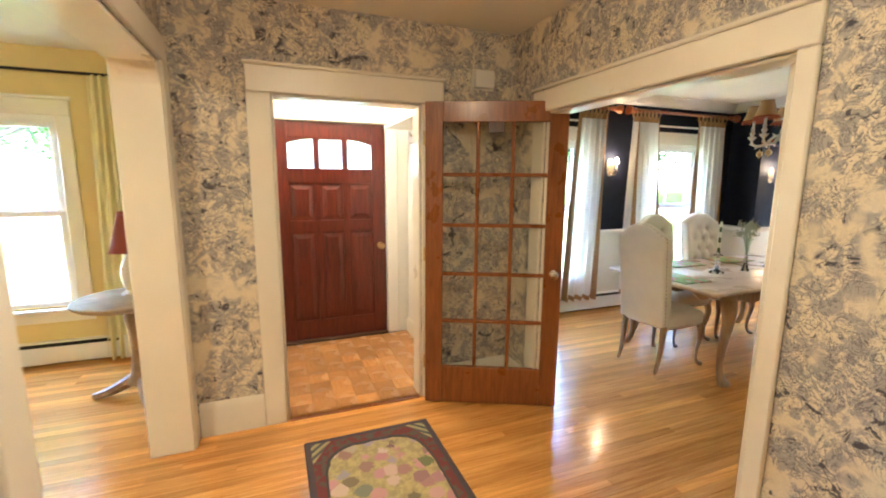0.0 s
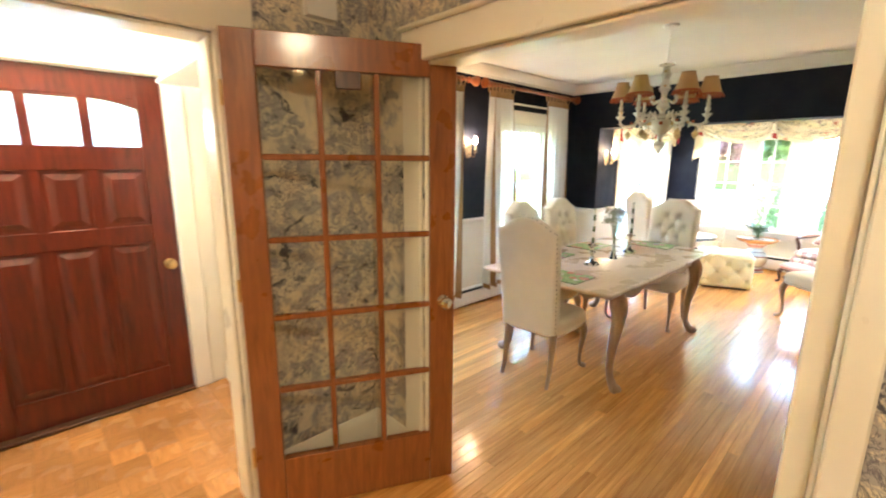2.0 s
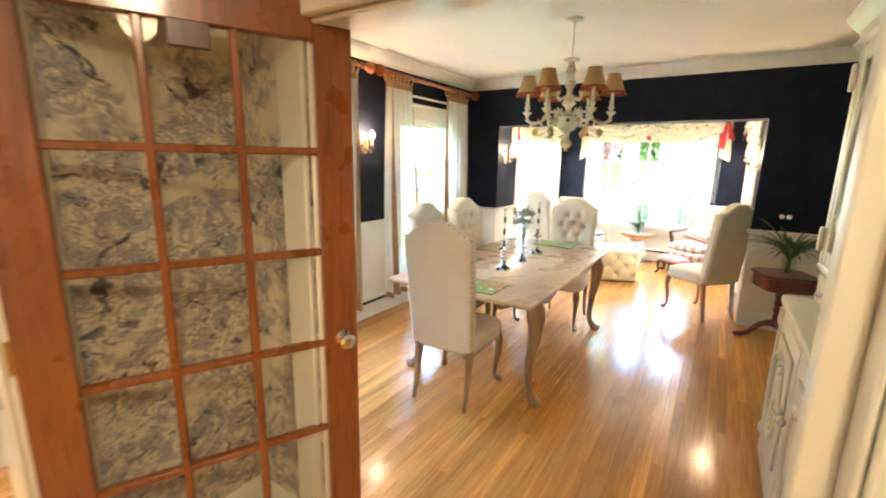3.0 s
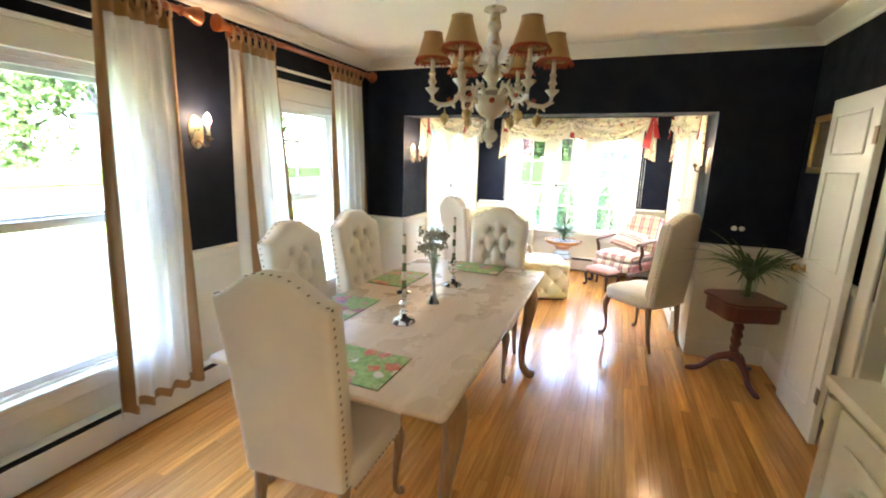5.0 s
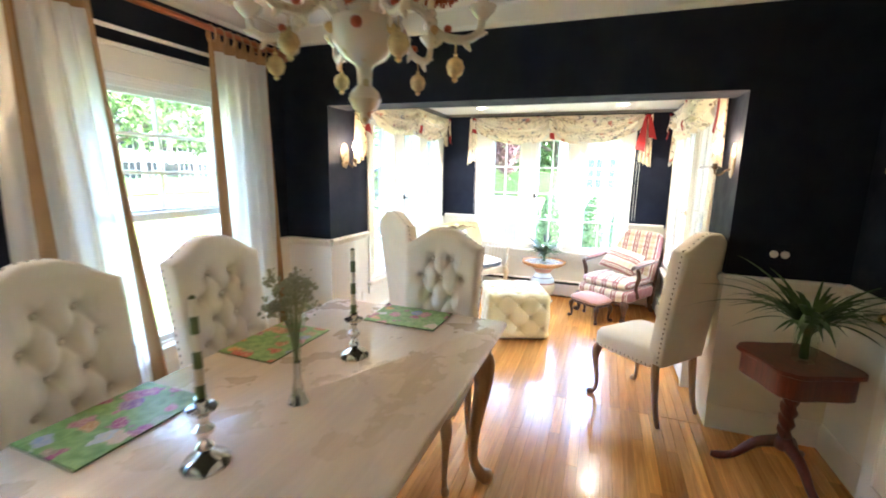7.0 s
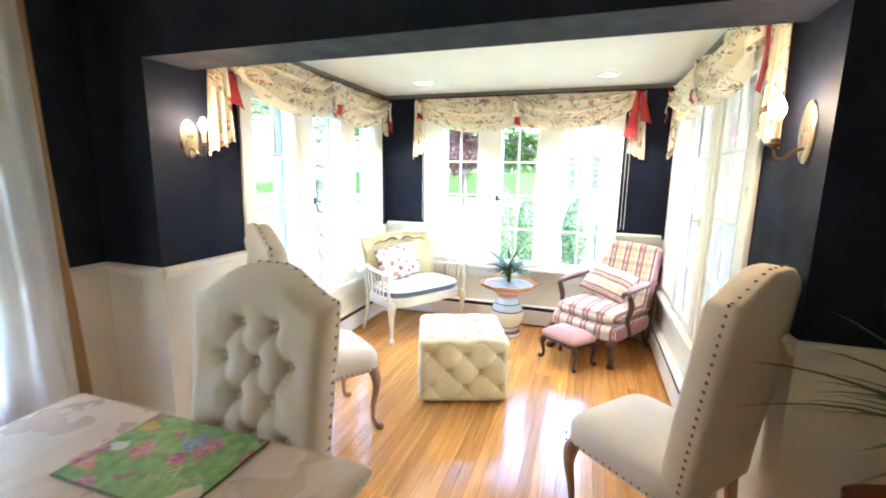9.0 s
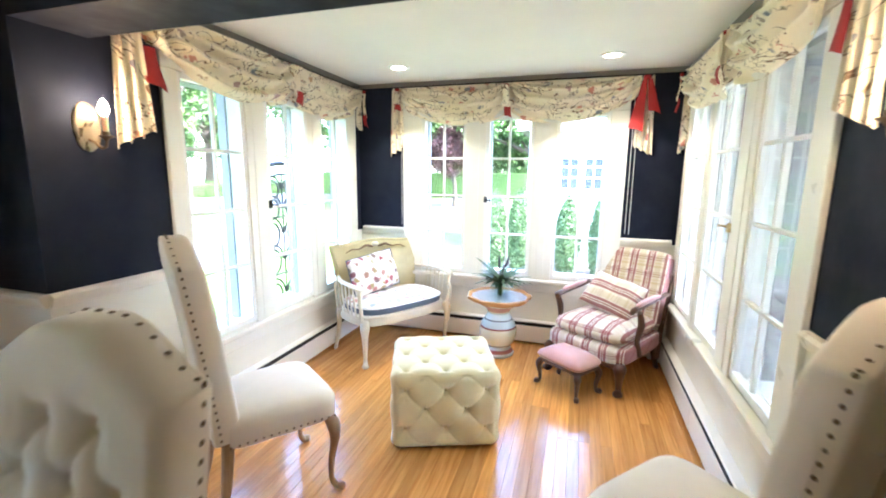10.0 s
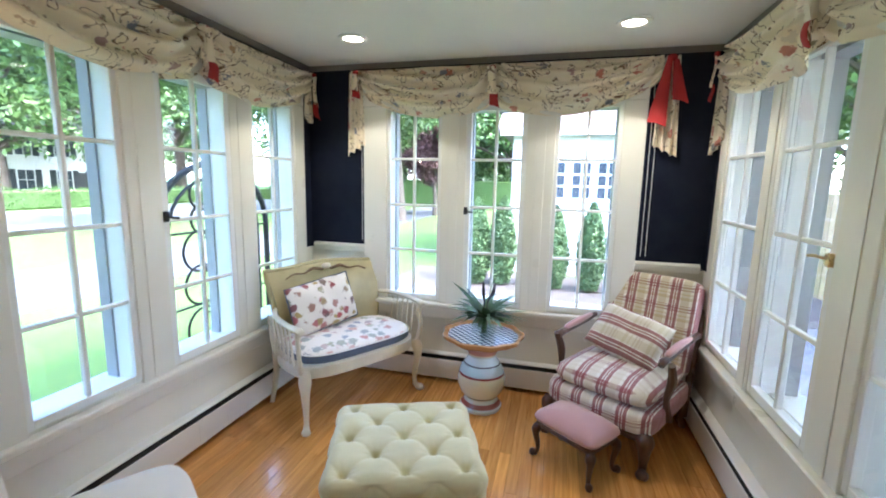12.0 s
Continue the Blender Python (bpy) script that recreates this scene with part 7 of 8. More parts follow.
def valance(m, x0, knot, x1, label, left_tail, right_tail, big_right=False, seed=1):
    top = thing("swag_valance", label, "valance", m, "floral swag valances")
    z = A_TOP - 0.055
    part("mount_board", box(x0 - 0.01, x1 + 0.01, -0.022, -0.002, z - 0.012, z + 0.010), FLORAL, top)
    swag(x0, knot, z, 0.13, 0.235, top, seed)
    swag(knot, x1, z, 0.235, 0.13, top, seed + 7)
    bow(knot, z - 0.035, 0.7, top, 0.21, 0.01)
    part("gather", lathe([(0.004, -0.20), (0.022, -0.15), (0.016, -0.09), (0.022, -0.04), (0.034, -0.015), (0.012, 0.004)], 20, centre=(knot - 0.01, -0.075, z - 0.01), flute=0.16, lobes=6), FLORAL, top)
    if left_tail:
        tail(x0 + left_tail[0], z, left_tail[1], left_tail[2], top, seed, -1)
        if left_tail[3]:
            bow(x0 + left_tail[0] + 0.03, z - 0.03, 0.8, top, left_tail[3])
        else:
            part("lining_flap", ribbon(x0 + left_tail[0] + left_tail[1] * 0.5, z - 0.17, 0.07, 0.10, 0.16, 0.02, -0.05), RED, top, "red lining turned out")
    if right_tail:
        tail(x1 + right_tail[0], z, right_tail[1], right_tail[2], top, seed + 3, 1)
        if right_tail[3]:
            bow(x1 + right_tail[0] - 0.01, z - 0.03, 1.45 if big_right else 0.75, top, right_tail[3], 0.0)
        else:
            part("lining_flap", ribbon(x1 + right_tail[0] - right_tail[1] * 0.46, z - 0.06, 0.03, 0.085, 0.30, -0.02, -0.05), RED, top, "red lining turned out")
    return top


vl = "floral chintz swag valance with red ribbon bows"
valance(pose(0, A_N, 0), 6.34, 7.38, 8.36, vl, (-0.10, 0.20, 0.66, 0), (0.0, 0.07, 0.36, 0.26), seed=2)
valance(pose(A_E, 0, 0, 0, 0, -90), -3.50, -2.54, -1.55, vl, (-0.02, 0.15, 0.60, 0.14), (0.05, 0.15, 0.60, 0.40), True, seed=4)
valance(pose(0, A_S, 0, 0, 0, 180), -8.34, -7.36, -6.36, vl, (0.0, 0.16, 0.58, 0.22), (0.13, 0.24, 0.64, 0), seed=6)
for x in (3.40, 1.62):
    cord = thing("blind_cord", "white blind cord hanging beside the window", "cord", pose(A_E - 0.012, x if x > 3 else 1.575, 0))
    part("strand", tube([(0, 0.055 if x > 3 else 0, 2.1), (0, 0.06 if x > 3 else -0.004, 1.0)], 0.0022, 6), WHITE, cord)
    part("strand", tube([(0, 0.08 if x > 3 else -0.03, 2.1), (0, 0.083 if x > 3 else -0.032, 1.0)], 0.0022, 6), WHITE, cord)

DOWN = glow("downlight_lens", (1.0, 0.86, 0.66), 1.2)
for x, y in ((7.88, 3.28), (7.93, 1.78)):
    dl = thing("recessed_downlight", "white recessed ceiling downlight, lit", "ceiling light", pose(x, y, A_TOP), "recessed downlights")
    part("trim_ring", lathe([(0.055, -0.001), (0.085, -0.001), (0.083, -0.008), (0.058, -0.01)], 32, caps=False), WHITE, dl)
    part("lens", lathe([(0.0, -0.003), (0.056, -0.003), (0.056, -0.005), (0.0, -0.005)], 28), DOWN, dl, "lit lens")
    lamp("downlight", (x, y, A_TOP - 0.02), 1.5, (1.0, 0.84, 0.62), 0.05, "SPOT").data.spot_size = radians(110)

# unseen ceiling lamps of the vestibule, the hall and the living room
# the living room lamp is an unseen addition that brightens the hall
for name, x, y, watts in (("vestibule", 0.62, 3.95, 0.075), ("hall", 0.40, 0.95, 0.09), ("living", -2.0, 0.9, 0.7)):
    fx = thing("flush_ceiling_light", "white glass flush ceiling light out of view, lit", "ceiling light", pose(x, y, TOP), "flush ceiling lights")
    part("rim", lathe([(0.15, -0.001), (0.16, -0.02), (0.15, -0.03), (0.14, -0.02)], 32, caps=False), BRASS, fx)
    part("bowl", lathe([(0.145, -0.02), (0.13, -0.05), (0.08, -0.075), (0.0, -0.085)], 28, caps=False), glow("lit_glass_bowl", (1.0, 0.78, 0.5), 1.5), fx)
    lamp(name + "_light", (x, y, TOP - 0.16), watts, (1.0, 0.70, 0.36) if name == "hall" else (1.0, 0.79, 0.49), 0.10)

# ---- outdoors ----
GROUND_Z = -0.55


def lawn():
    m = Mat("lawn_grass", (0.09, 0.16, 0.03), 0.9)
    col = m.ramp(m.noisy(0.7, 6), [(0.3, (0.07, 0.13, 0.022)), (0.7, (0.13, 0.21, 0.04))])
    col = m.mix(m.ramp(m.noisy(40, 5), [(0.4, 0.0), (0.7, 0.5)]), col, (0.05, 0.09, 0.015))
    m.colour(col)
    m.bump(m.noisy(60, 4), 0.8, 0.03)
    bm = bmesh.new()
    bmesh.ops.create_grid(bm, x_segments=8, y_segments=8, size=900)
    return tagged(part("ground", bm, m.mat, m=pose(0, 0, GROUND_Z), smooth=0), "green mown lawn reaching into the distance", "lawn", kind="structure")


lawn()


def asphalt(name, colour):
    m = Mat(name, colour, 0.9)
    m.colour(m.ramp(m.noisy(3, 8, 0.7), [(0.3, tuple(c * 0.8 for c in colour)), (0.7, tuple(c * 1.25 for c in colour))]))
    m.bump(m.noisy(200, 3), 0.4, 0.01)
    return m.mat


road = tagged(part("road", box(-80, 120, 19.0, 30.0, GROUND_Z - 0.1, GROUND_Z + 0.02), asphalt("pale_street_asphalt", (0.17, 0.165, 0.16)), smooth=0), "pale grey asphalt street beyond the lawn", "road", kind="structure")
drive = tagged(part("driveway", box(-40, 60, 9.4, 12.6, GROUND_Z - 0.1, GROUND_Z + 0.015), asphalt("driveway_asphalt", (0.10, 0.10, 0.105)), smooth=0), "grey asphalt driveway across the front lawn", "driveway", kind="structure")
patio = tagged(part("pavement", box(4.0, 13.5, -2.2, 0.2, GROUND_Z - 0.1, GROUND_Z + 0.02), asphalt("patio_slabs", (0.13, 0.13, 0.135)), smooth=0), "grey flagged patio beside the sunroom", "patio", kind="structure")
bed = tagged(part("planting_bed", box(12.6, 15.0, -3.0, 5.2, GROUND_Z - 0.1, GROUND_Z + 0.03), asphalt("bark_mulch", (0.085, 0.07, 0.06)), smooth=0), "bark mulch bed along the neighbouring house", "bed", kind="structure")


def leaf_mat(name, dark, light):
    m = Mat(name, light, 0.6)
    g = m.nt.nodes.new("ShaderNodeNewGeometry")
    m.colour(m.ramp(g.outputs["Random Per Island"], [(0.0, dark), (1.0, light)]))
    return m.mat


FOLIAGE = leaf_mat("broadleaf_foliage", (0.035, 0.075, 0.018), (0.11, 0.19, 0.045))
MAROON = leaf_mat("maroon_foliage", (0.06, 0.025, 0.03), (0.14, 0.06, 0.06))
CEDAR = leaf_mat("cedar_foliage", (0.05, 0.095, 0.035), (0.13, 0.20, 0.075))
BARK = wood("tree_bark", (0.06, 0.045, 0.035), (0.14, 0.11, 0.085), 0.95, (6, 6, 1.5))


def leaves(points, size, seed, name="tmp"):
    """Many small leaf blades at the given points, as plain arrays."""
    rng = np.random.default_rng(seed)
    p = np.asarray(points)
    n = len(p)
    a = rng.normal(size=(n, 3))
    a /= np.linalg.norm(a, axis=1)[:, None]
    b = np.cross(a, rng.normal(size=(n, 3)))
    b /= np.linalg.norm(b, axis=1)[:, None]
    s = (size * rng.uniform(0.6, 1.4, n))[:, None]
    v = np.stack([p - a * s, p + b * s * 0.5, p + a * s, p - b * s * 0.5], axis=1).reshape(-1, 3)
    f = np.arange(4 * n).reshape(-1, 4)
    me = bpy.data.meshes.new(name)
    me.from_pydata(v.tolist(), [], f.tolist())
    return me


def tree(x, y, height, crown, seed, label, mat=None, count=5000, low=0.35, leaf=0.16):
    rnd = random.Random(seed)
    rng = np.random.default_rng(seed)
    top = thing("tree", label, "tree", pose(x, y, GROUND_Z))
    r = height * 0.028
    bm = curve_bar([(0, 0, -0.1, r * 1.5), (0.02 * height * rnd.uniform(-1, 1), 0, height * 0.2, r), (0.03 * height * rnd.uniform(-1, 1), 0.02 * height, height * 0.45, r * 0.8), (0, 0, height * 0.8, r * 0.35)], 10, 5)
    pts = []
    for k in range(9):
        a = k * 2.4 + rnd.uniform(-0.3, 0.3)
        z0 = height * rnd.uniform(low * 0.8, 0.6)
        ln = crown * rnd.uniform(0.6, 1.0)
        e = (ln * math.cos(a), ln * math.sin(a), z0 + height * rnd.uniform(0.1, 0.28))
        curve_bar([(0, 0, z0, r * 0.5), (e[0] * 0.5, e[1] * 0.5, z0 + (e[2] - z0) * 0.6, r * 0.3), (*e, r * 0.1)], 6, 4, bm)
        pts.append(e)
    part("trunk", bm, BARK, top)
    pts += [(crown * 0.5 * rnd.uniform(-1, 1), crown * 0.5 * rnd.uniform(-1, 1), height * rnd.uniform(0.7, 0.95)) for _ in range(6)]
    cl = []
    count, leaf = count * 2, leaf * 0.68
    per = 2 * count // (len(pts) * 3)
    for p in pts:
        for q in range(3):
            c = np.array(p) + rng.normal(size=3) * crown * 0.22
            cl.append(c + rng.normal(size=(per, 3)) * crown * np.array([0.17, 0.17, 0.12]))
    cr = new("crown", leaves(np.concatenate(cl), leaf, seed, "crown"))
    cr.data.materials.append(mat or FOLIAGE)
    cr.parent = top
    return top


tl = "tall leafy shade tree on the lawn"
tree(26.5, 10.2, 13, 5.0, 1, "tall leafy shade tree with a dark trunk on the lawn", None, 9000, 0.5)
tree(33, 17, 14, 6, 2, tl, None, 6000, 0.3, 0.25)
tree(31.0, 9.4, 4.8, 1.5, 3, "maroon-leaved ornamental tree on the lawn", MAROON, 4000, 0.3)
tree(14, 34, 15, 6, 4, tl, None, 6000, 0.25, 0.3)
tree(24, 35, 14, 6, 5, tl, None, 6000, 0.25, 0.3)
tree(38, 36, 16, 7, 6, tl, None, 6000, 0.25, 0.3)
tree(5, 33, 14, 6, 7, tl, None, 6000, 0.25, 0.3)
tree(-3, 32, 13, 6, 8, tl, None, 5000, 0.25, 0.3)
tree(-8, 17, 11, 4.5, 9, tl, None, 5000, 0.25, 0.22)
tree(18, 17, 11, 3.4, 10, tl, None, 6000, 0.5, 0.18)
tree(18.5, -6.4, 9, 3.4, 11, "leafy tree behind the wooden fence", None, 7000, 0.2, 0.16)
tree(11.0, -7.5, 8, 3.2, 12, "leafy tree behind the wooden fence", None, 7000, 0.2, 0.13)
tree(24.5, -5.2, 11, 3.8, 15, "leafy tree behind the wooden fence", None, 7000, 0.2, 0.16)
for k in range(9):
    tree(-18 + 9.5 * k, 56 + 3 * (k % 3), 17, 7.5, 20 + k, "tall leafy tree beyond the houses", None, 5000, 0.15, 0.5)
for k in range(4):
    tree(60, -8 + 10 * k, 17, 7.5, 40 + k, "tall leafy tree beyond the lawn", None, 5000, 0.12, 0.5)
tree(48, 24, 16, 8, 13, tl, None, 6000, 0.25, 0.35)
tree(45, 6, 15, 7, 14, tl, None, 6000, 0.2, 0.35)


def hedge(x0, x1, y, h, d, seed, label, turn=0):
    rng = np.random.default_rng(seed)
    top = thing("hedge", label, "hedge", pose(0, 0, GROUND_Z, 0, 0, turn))
    part("core", box(x0 + 0.2, x1 - 0.2, y - d * 0.35, y + d * 0.35, 0, h * 0.85, 0.1), FOLIAGE, top)
    n = int((x1 - x0) * 600)
    p = np.column_stack([rng.uniform(x0, x1, n), y + rng.uniform(-d / 2, d / 2, n), rng.uniform(0.0, h, n)])
    p[:, 2] += 0.08 * np.sin(p[:, 0] * 2.1)
    ob = new("foliage", leaves(p, 0.065, seed, "foliage"))
    ob.data.materials.append(FOLIAGE)
    ob.parent = top
    return top


hedge(-12, 48, 31.6, 1.25, 1.3, 21, "clipped green hedge along the far side of the street")
hedge(-16, 27, -43, 2.6, 2.4, 22, "loose green shrub border at the end of the lawn", 90)


def arborvitae(x, y, h, seed):
    rng = np.random.default_rng(seed)
    top = thing("arborvitae", "narrow clipped green arborvitae beside the white house", "shrub", pose(x, y, GROUND_Z), "row of arborvitae")
    part("trunk", tube([(0, 0, -0.05), (0, 0, h * 0.8)], [0.04, 0.01], 6), BARK, top)
    n = 9000
    t = rng.uniform(0, 1, n) ** 0.9
    rad = 0.25 * np.sin(np.pi * np.clip(0.16 + 0.84 * t, 0, 1)) ** 0.7 * rng.uniform(0.55, 1.06, n)
    a = rng.uniform(0, 2 * np.pi, n)
    rad *= 1 + 0.1 * np.sin(5 * a + 9 * t)
    p = np.column_stack([rad * np.cos(a), rad * np.sin(a), 0.06 + h * t])
    ob = new("foliage", leaves(p, 0.03, seed, "foliage"))
    ob.data.materials.append(CEDAR)
    ob.parent = top
    return top


for k, (x, y, h) in enumerate(((13.7, 3.58, 1.66), (13.8, 3.08, 1.70), (13.75, 2.11, 1.55), (13.75, 1.45, 1.62), (13.7, 0.65, 1.6))):
    arborvitae(x, y, h, 40 + k)


def house_window(parent, x, z, w, h, y, mat_frame, shutters=None, rows=2):
    """On a wall that faces local -y."""
    fr = part("window", box(x - w / 2 - 0.08, x + w / 2 + 0.08, y - 0.05, y - 0.002, z - 0.08, z + h + 0.1, 0.01), mat_frame, parent)
    part("pane", box(x - w / 2, x + w / 2, y - 0.056, y - 0.051, z, z + h), DARKPANE, fr)
    part("glazing_bar", box(x - 0.02, x + 0.02, y - 0.07, y - 0.0565, z, z + h), mat_frame, fr)
    for k in range(1, rows):
        part("glazing_bar", box(x - w / 2, x + w / 2, y - 0.071, y - 0.0566, z + h * k / rows - 0.02, z + h * k / rows + 0.02), mat_frame, fr)
    if shutters:
        for s in (-1, 1):
            part("shutter", box(x + s * (w / 2 + 0.32) - 0.2, x + s * (w / 2 + 0.32) + 0.2, y - 0.06, y - 0.002, z - 0.05, z + h + 0.05, 0.01), shutters, parent)


DARKPANE = Mat("dark_house_glass", (0.05, 0.06, 0.075), 0.15).mat
SIDING = paint("white_siding", (0.78, 0.78, 0.76), 0.6, 0.03)
ROOF = paint("grey_brown_shingles", (0.20, 0.15, 0.14), 0.9, 0.2, 3)
BRICK = paint("red_brick_wall", (0.24, 0.11, 0.08), 0.9, 0.25, 6)


def neighbour():
    """White house beside the garden; its wall faces -x."""
    top = thing("neighbour_house", "white sided neighbouring house with small-paned windows", "house", pose(15.3, 3.12, GROUND_Z, 0, 0, -90))
    part("wall", box(0, 4.8, 0, 7, 0, 3.25), SIDING, top)
    bm = bmesh.new()
    rows_mesh([[(x, -0.35, 3.2), (x, 3.5, 5.6), (x, 7.35, 3.2), (x, 7.35, 3.1), (x, -0.35, 3.1)] for x in (-0.3, 5.1)], True, True, bm)
    part("roof", bm, ROOF, top, smooth=0)
    part("fascia", box(-0.25, 5.05, -0.37, -0.352, 3.02, 3.2), SIDING, top)
    for x in (0.95, 1.48, 2.0):
        house_window(top, x, 1.72, 0.36, 0.75, 0, SIDING, None, 3)
    for k in range(14):
        part("siding_board", rows_mesh([[(x, -0.012, 0.3 + k * 0.2), (x, -0.001, 0.3 + k * 0.2), (x, -0.001, 0.49 + k * 0.2)] for x in (0, 4.8)]), SIDING, top, smooth=0)
    return top


neighbour()


def far_house(x, y, w, label, wallmat, seed):
    top = thing("street_house", label, "house", pose(x, y, GROUND_Z))
    d, h = 8, 5.4
    part("wall", box(0, w, 0, d, 0, h), wallmat, top)
    part("lower_wall", box(-0.03, w + 0.03, -0.03, d + 0.03, 0, 2.6), wallmat, top)
    bm = bmesh.new()
    rows_mesh([[(xx, -0.5, h), (xx, d / 2, h + 2.6), (xx, d + 0.5, h), (xx, d + 0.5, h - 0.12), (xx, -0.5, h - 0.12)] for xx in (-0.5, w + 0.5)], True, True, bm)
    rf = part("roof", bm, ROOF, top, smooth=0)
    part("chimney", box(w * 0.7, w * 0.7 + 0.8, d / 2 - 0.4, d / 2 + 0.4, h + 1, h + 3.6), BRICK, rf)
    for k in range(int(w // 2.6)):
        for z in (0.9, 3.4):
            house_window(top, 1.4 + 2.6 * k, z, 1.0, 1.4, -0.03 if z < 2 else 0, SIDING, SHUTTER)
    part("door", box(w / 2 - 0.5, w / 2 + 0.5, -0.06, -0.031, 0.1, 2.2), SHUTTER, top)
    return top


SHUTTER = paint("black_shutter_paint", (0.03, 0.035, 0.04), 0.5)
far_house(27, 40, 11, "white two-storey house with black shutters across the street", SIDING, 1)
far_house(4, 42, 12, "grey two-storey house with black shutters across the street", paint("grey_siding", (0.42, 0.44, 0.45), 0.7), 2)
far_house(-16, 40, 11, "white two-storey house with black shutters across the street", SIDING, 3)


def fence():
    top = thing("fence", "unpainted wooden board fence beside the patio", "fence", pose(5.0, -2.6, GROUND_Z))
    cedar = wood("raw_cedar_boards", (0.34, 0.24, 0.14), (0.52, 0.40, 0.26), 0.8, (10, 10, 1.2), 0.0, True)
    me = finish(box(0, 0.14, -0.011, 0.011, 0.04, 1.93, 0.004), "slat", cedar)
    for k in range(78):
        ob = new("slat", me)
        ob.parent = top
        ob.matrix_basis = pose(k * 0.148, 0.004 * (k % 3), 0)
    pm = finish(box(-0.05, 0.05, -0.12, -0.02, -0.05, 2.0, 0.006), "post", cedar)
    for k in range(6):
        ob = new("post", pm)
        ob.parent = top
        ob.matrix_basis = pose(k * 2.3, 0, 0)
    for z in (0.3, 1.35):
        part("rail", box(0, 11.5, -0.05, -0.012, z, z + 0.09, 0.004), cedar, top)
    return top


fence()


def iron_trellis():
    """Wrought-iron panel with an arched head and scrolls, outside the north casements."""
    top = thing("iron_trellis", "black wrought-iron arched trellis panel with scrollwork", "trellis", pose(8.55, 4.9, GROUND_Z, 0, 0, 0))
    hw, spring = 0.62, 1.55
    arch = [(-hw, 0, 0.0)] + [(-hw * math.cos(a), 0, spring + 0.55 * math.sin(a)) for a in np.linspace(0, math.pi, 17)] + [(hw, 0, 0.0)]
    part("arch_bar", tube(arch, 0.026, 8), IRON, top)
    arch2 = [(-hw * 0.8 * math.cos(a), 0, spring + 0.44 * math.sin(a)) for a in np.linspace(0, math.pi, 15)]
    part("inner_bar", tube([(-hw * 0.8, 0, 0.3)] + arch2 + [(hw * 0.8, 0, 0.3)], 0.014, 6), IRON, top)
    for z in (0.3, 0.95, spring):
        part("cross_bar", tube([(-hw, 0, z), (hw, 0, z)], 0.01, 6), IRON, top)
    part("centre_bar", tube([(0, 0, 0.0), (0, 0, spring + 0.44)], 0.009, 6), IRON, top)
    for zc in (0.48, 0.74, 1.1, 1.38, 1.64, 1.84):
        for s in (-1, 1):
            r0 = 0.19 if zc < 1.5 else 0.14
            sc = [(s * (0.02 + r0 + (r0 * (1 - 0.28 * t)) * math.cos(math.pi + 2.2 * math.pi * t)), 0, zc + r0 * (1 - 0.3 * t) * math.sin(2.2 * math.pi * t)) for t in np.linspace(0, 1.15, 26)]
            part("scroll", tube(sc, 0.011, 6), IRON, top)
    return top


iron_trellis()

# ---- floor pieces ----
def plank_mesh(length, w=0.0572, th=0.012):
    e = 0.0011
    v = [(e, e, 0), (length - e, e, 0), (length - e, w - e, 0), (e, w - e, 0), (0, 0, -e), (length, 0, -e), (length, w, -e), (0, w, -e), (0, 0, -th), (length, 0, -th), (length, w, -th), (0, w, -th)]
    f = [(0, 1, 2, 3), (4, 5, 1, 0), (5, 6, 2, 1), (6, 7, 3, 2), (7, 4, 0, 3), (8, 9, 5, 4), (9, 10, 6, 5), (10, 11, 7, 6), (11, 8, 4, 7)]
    return v, f


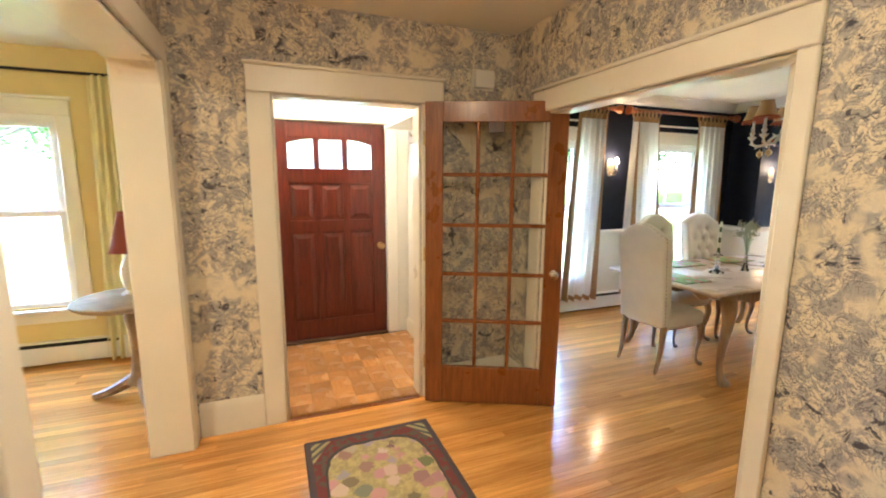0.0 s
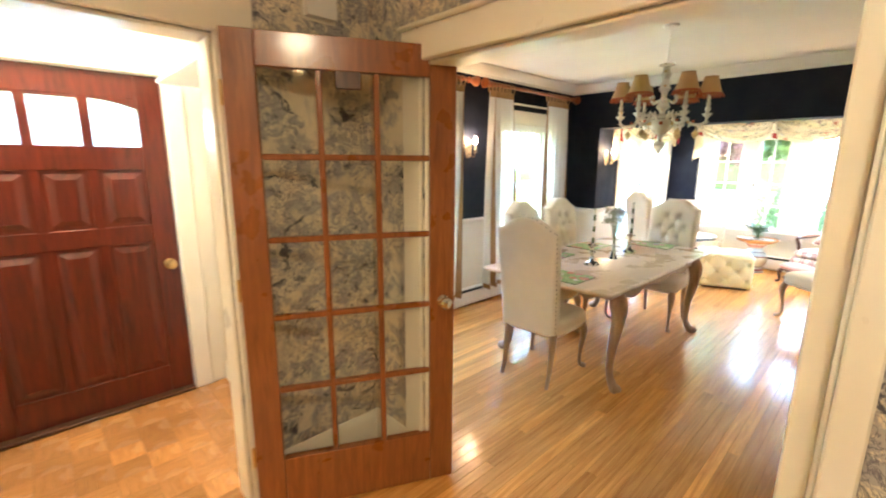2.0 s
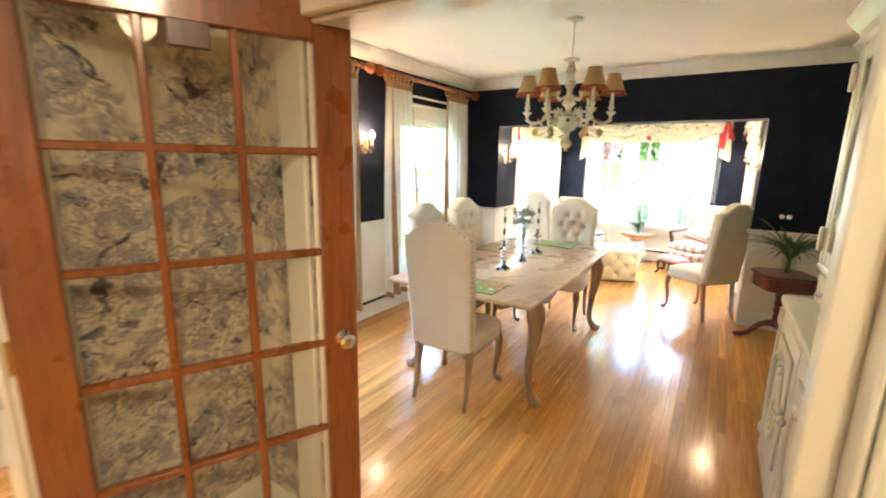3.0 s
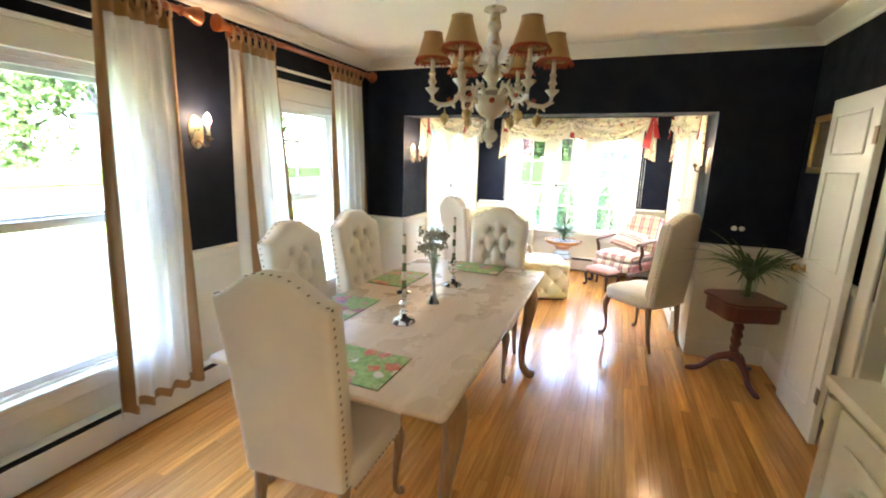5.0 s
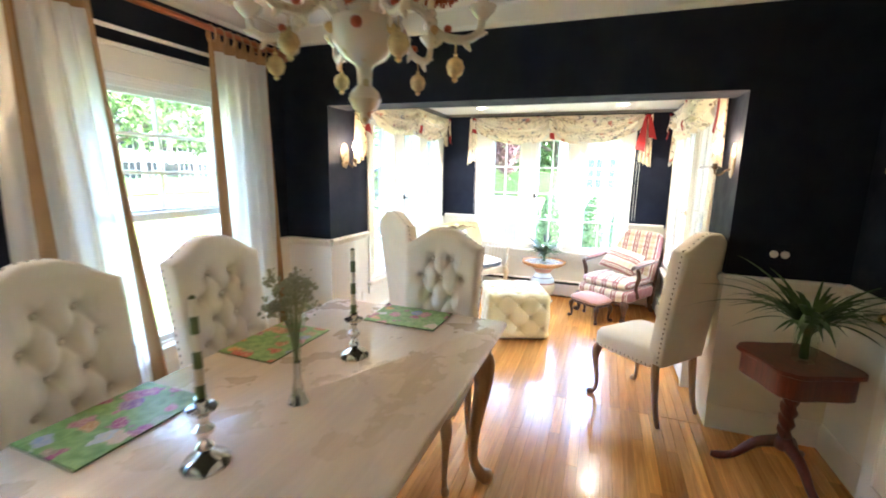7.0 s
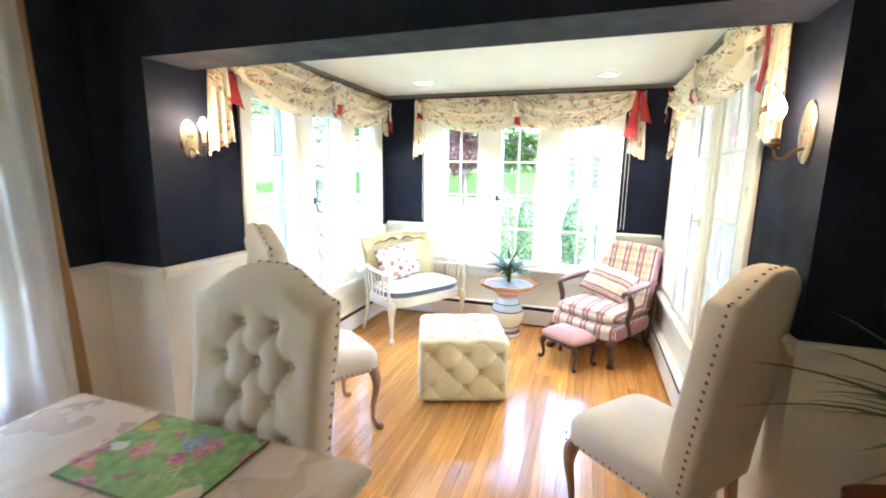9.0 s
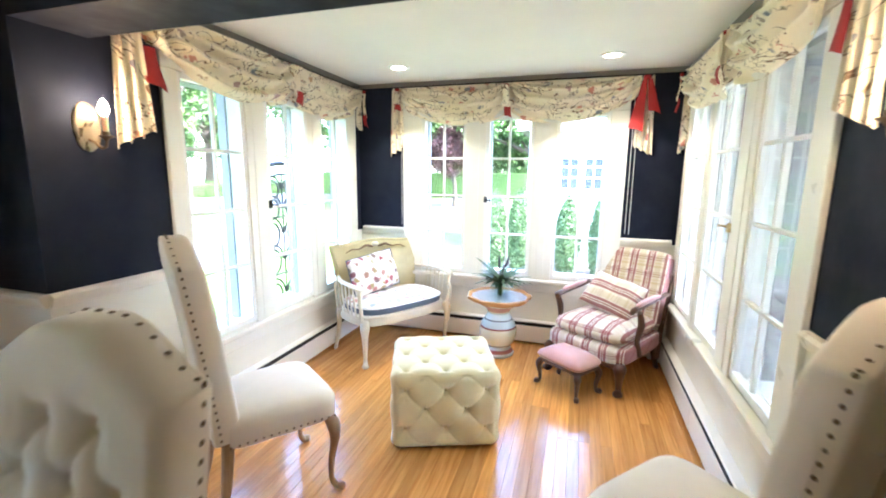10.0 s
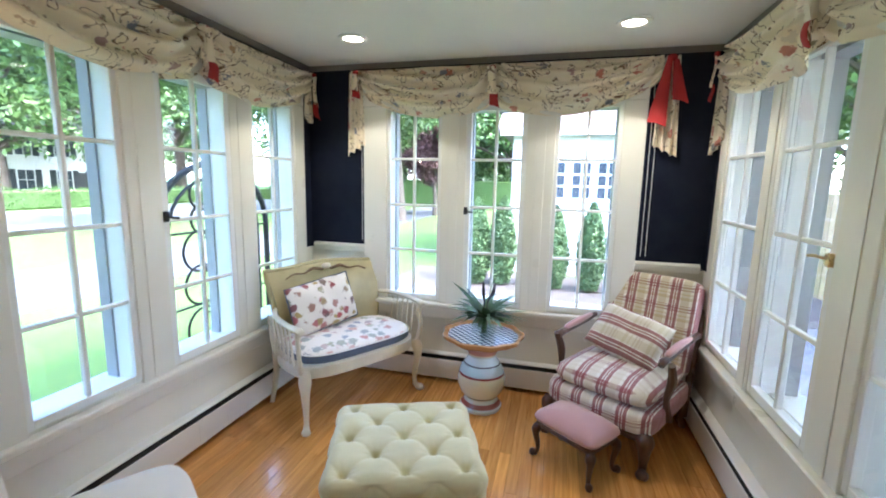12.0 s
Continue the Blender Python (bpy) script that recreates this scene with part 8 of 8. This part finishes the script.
def strip_floor():
    rnd = random.Random(11)
    pitch = 0.0576
    shared = {}
    rest_v, rest_f = [], []
    singles = 0
    y = -2.58
    while y < 4.60:
        x = -4.98 - rnd.uniform(0, 1.0)
        while x < A_E:
            ln = rnd.choice((1.2, 1.5, 1.8, 2.4, 3.0))
            if x < D_E < x + ln:
                a, b = max(x, -4.98), D_E - 0.002
                x = D_E
            elif y > HALL_Y and x < D_W < x + ln:
                a, b = max(x, -4.98), D_W
                x = D_W
            else:
                a, b = max(x, -4.98), min(x + ln, A_E - 0.004)
                x += ln
            if b - a < 0.03:
                continue
            yc = y + pitch / 2
            lim = A_E - 0.004 if A_S - 0.03 < yc < A_N else D_E if -1.55 < yc < D_N else D_W
            b = min(b, lim)
            if b - a < 0.03:
                continue
            if yc > HALL_Y + 0.02 and a < D_W and b > -0.4:
                if a < -0.45:
                    b = -0.4
                elif b > D_W + 0.05:
                    a = D_W
                else:
                    continue
            near = (1.4 < (a + b) / 2 < 8.3) and 1.15 < yc < 3.1 and singles < 296
            if near and abs(b - a - ln) < 0.002:
                if ln not in shared:
                    v, f = plank_mesh(ln)
                    me = bpy.data.meshes.new("plank")
                    me.from_pydata(v, [], f)
                    me.materials.append(OAK)
                    shared[ln] = me
                ob = new("plank", shared[ln])
                ob.parent = FLOOR
                ob.location = (a, y, 0)
                singles += 1
            else:
                v, f = plank_mesh(b - a)
                k = len(rest_v)
                rest_v += [(p[0] + a, p[1] + y, p[2]) for p in v]
                rest_f += [tuple(i + k for i in q) for q in f]
        y += pitch
    me = bpy.data.meshes.new("planks")
    me.from_pydata(rest_v, [], rest_f)
    me.materials.append(OAKREST)
    ob = new("planks", me)
    ob.parent = FLOOR
    tagged(ob, "", "", "", "stuff")


def joined_oak():
    """The same oak, varied from board to board by island."""
    m = OAK.copy()
    m.name = "oak_strip_floor_joined"
    nt = m.node_tree
    g = nt.nodes.new("ShaderNodeNewGeometry")
    for link in list(nt.links):
        if link.from_node.bl_idname == "ShaderNodeObjectInfo":
            nt.links.new(g.outputs["Random Per Island"], link.to_socket)
    return m


OAKREST = joined_oak()
strip_floor()


def parquet():
    s, n = 0.15, 4
    w = s / n
    v, f = [], []
    for k in range(n):
        pv, pf = plank_mesh(s - 0.0006, w - 0.0006, 0.012)
        base = len(v)
        v += [(p[0] - s / 2, p[1] + k * w - s / 2, p[2]) for p in pv]
        f += [tuple(i + base for i in q) for q in pf]
    me = bpy.data.meshes.new("parquet_block")
    me.from_pydata(v, [], f)
    me.materials.append(PARQUET)
    for i in range(9):
        for j in range(9):
            ob = new("parquet_block", me)
            ob.parent = PARQ
            ob.matrix_basis = pose(0.02 + s / 2 + i * s, HALL_Y + 0.022 + s / 2 + j * s, 0.0, 0, 0, 90 * ((i + j) % 2))


parquet()
thr = tagged(part("threshold_strip", box(0.166, 1.044, HALL_Y - 0.02, HALL_Y + 0.02, -0.004, 0.006, 0.003), FIR), "narrow wooden threshold between hall and vestibule", "threshold", kind="structure")
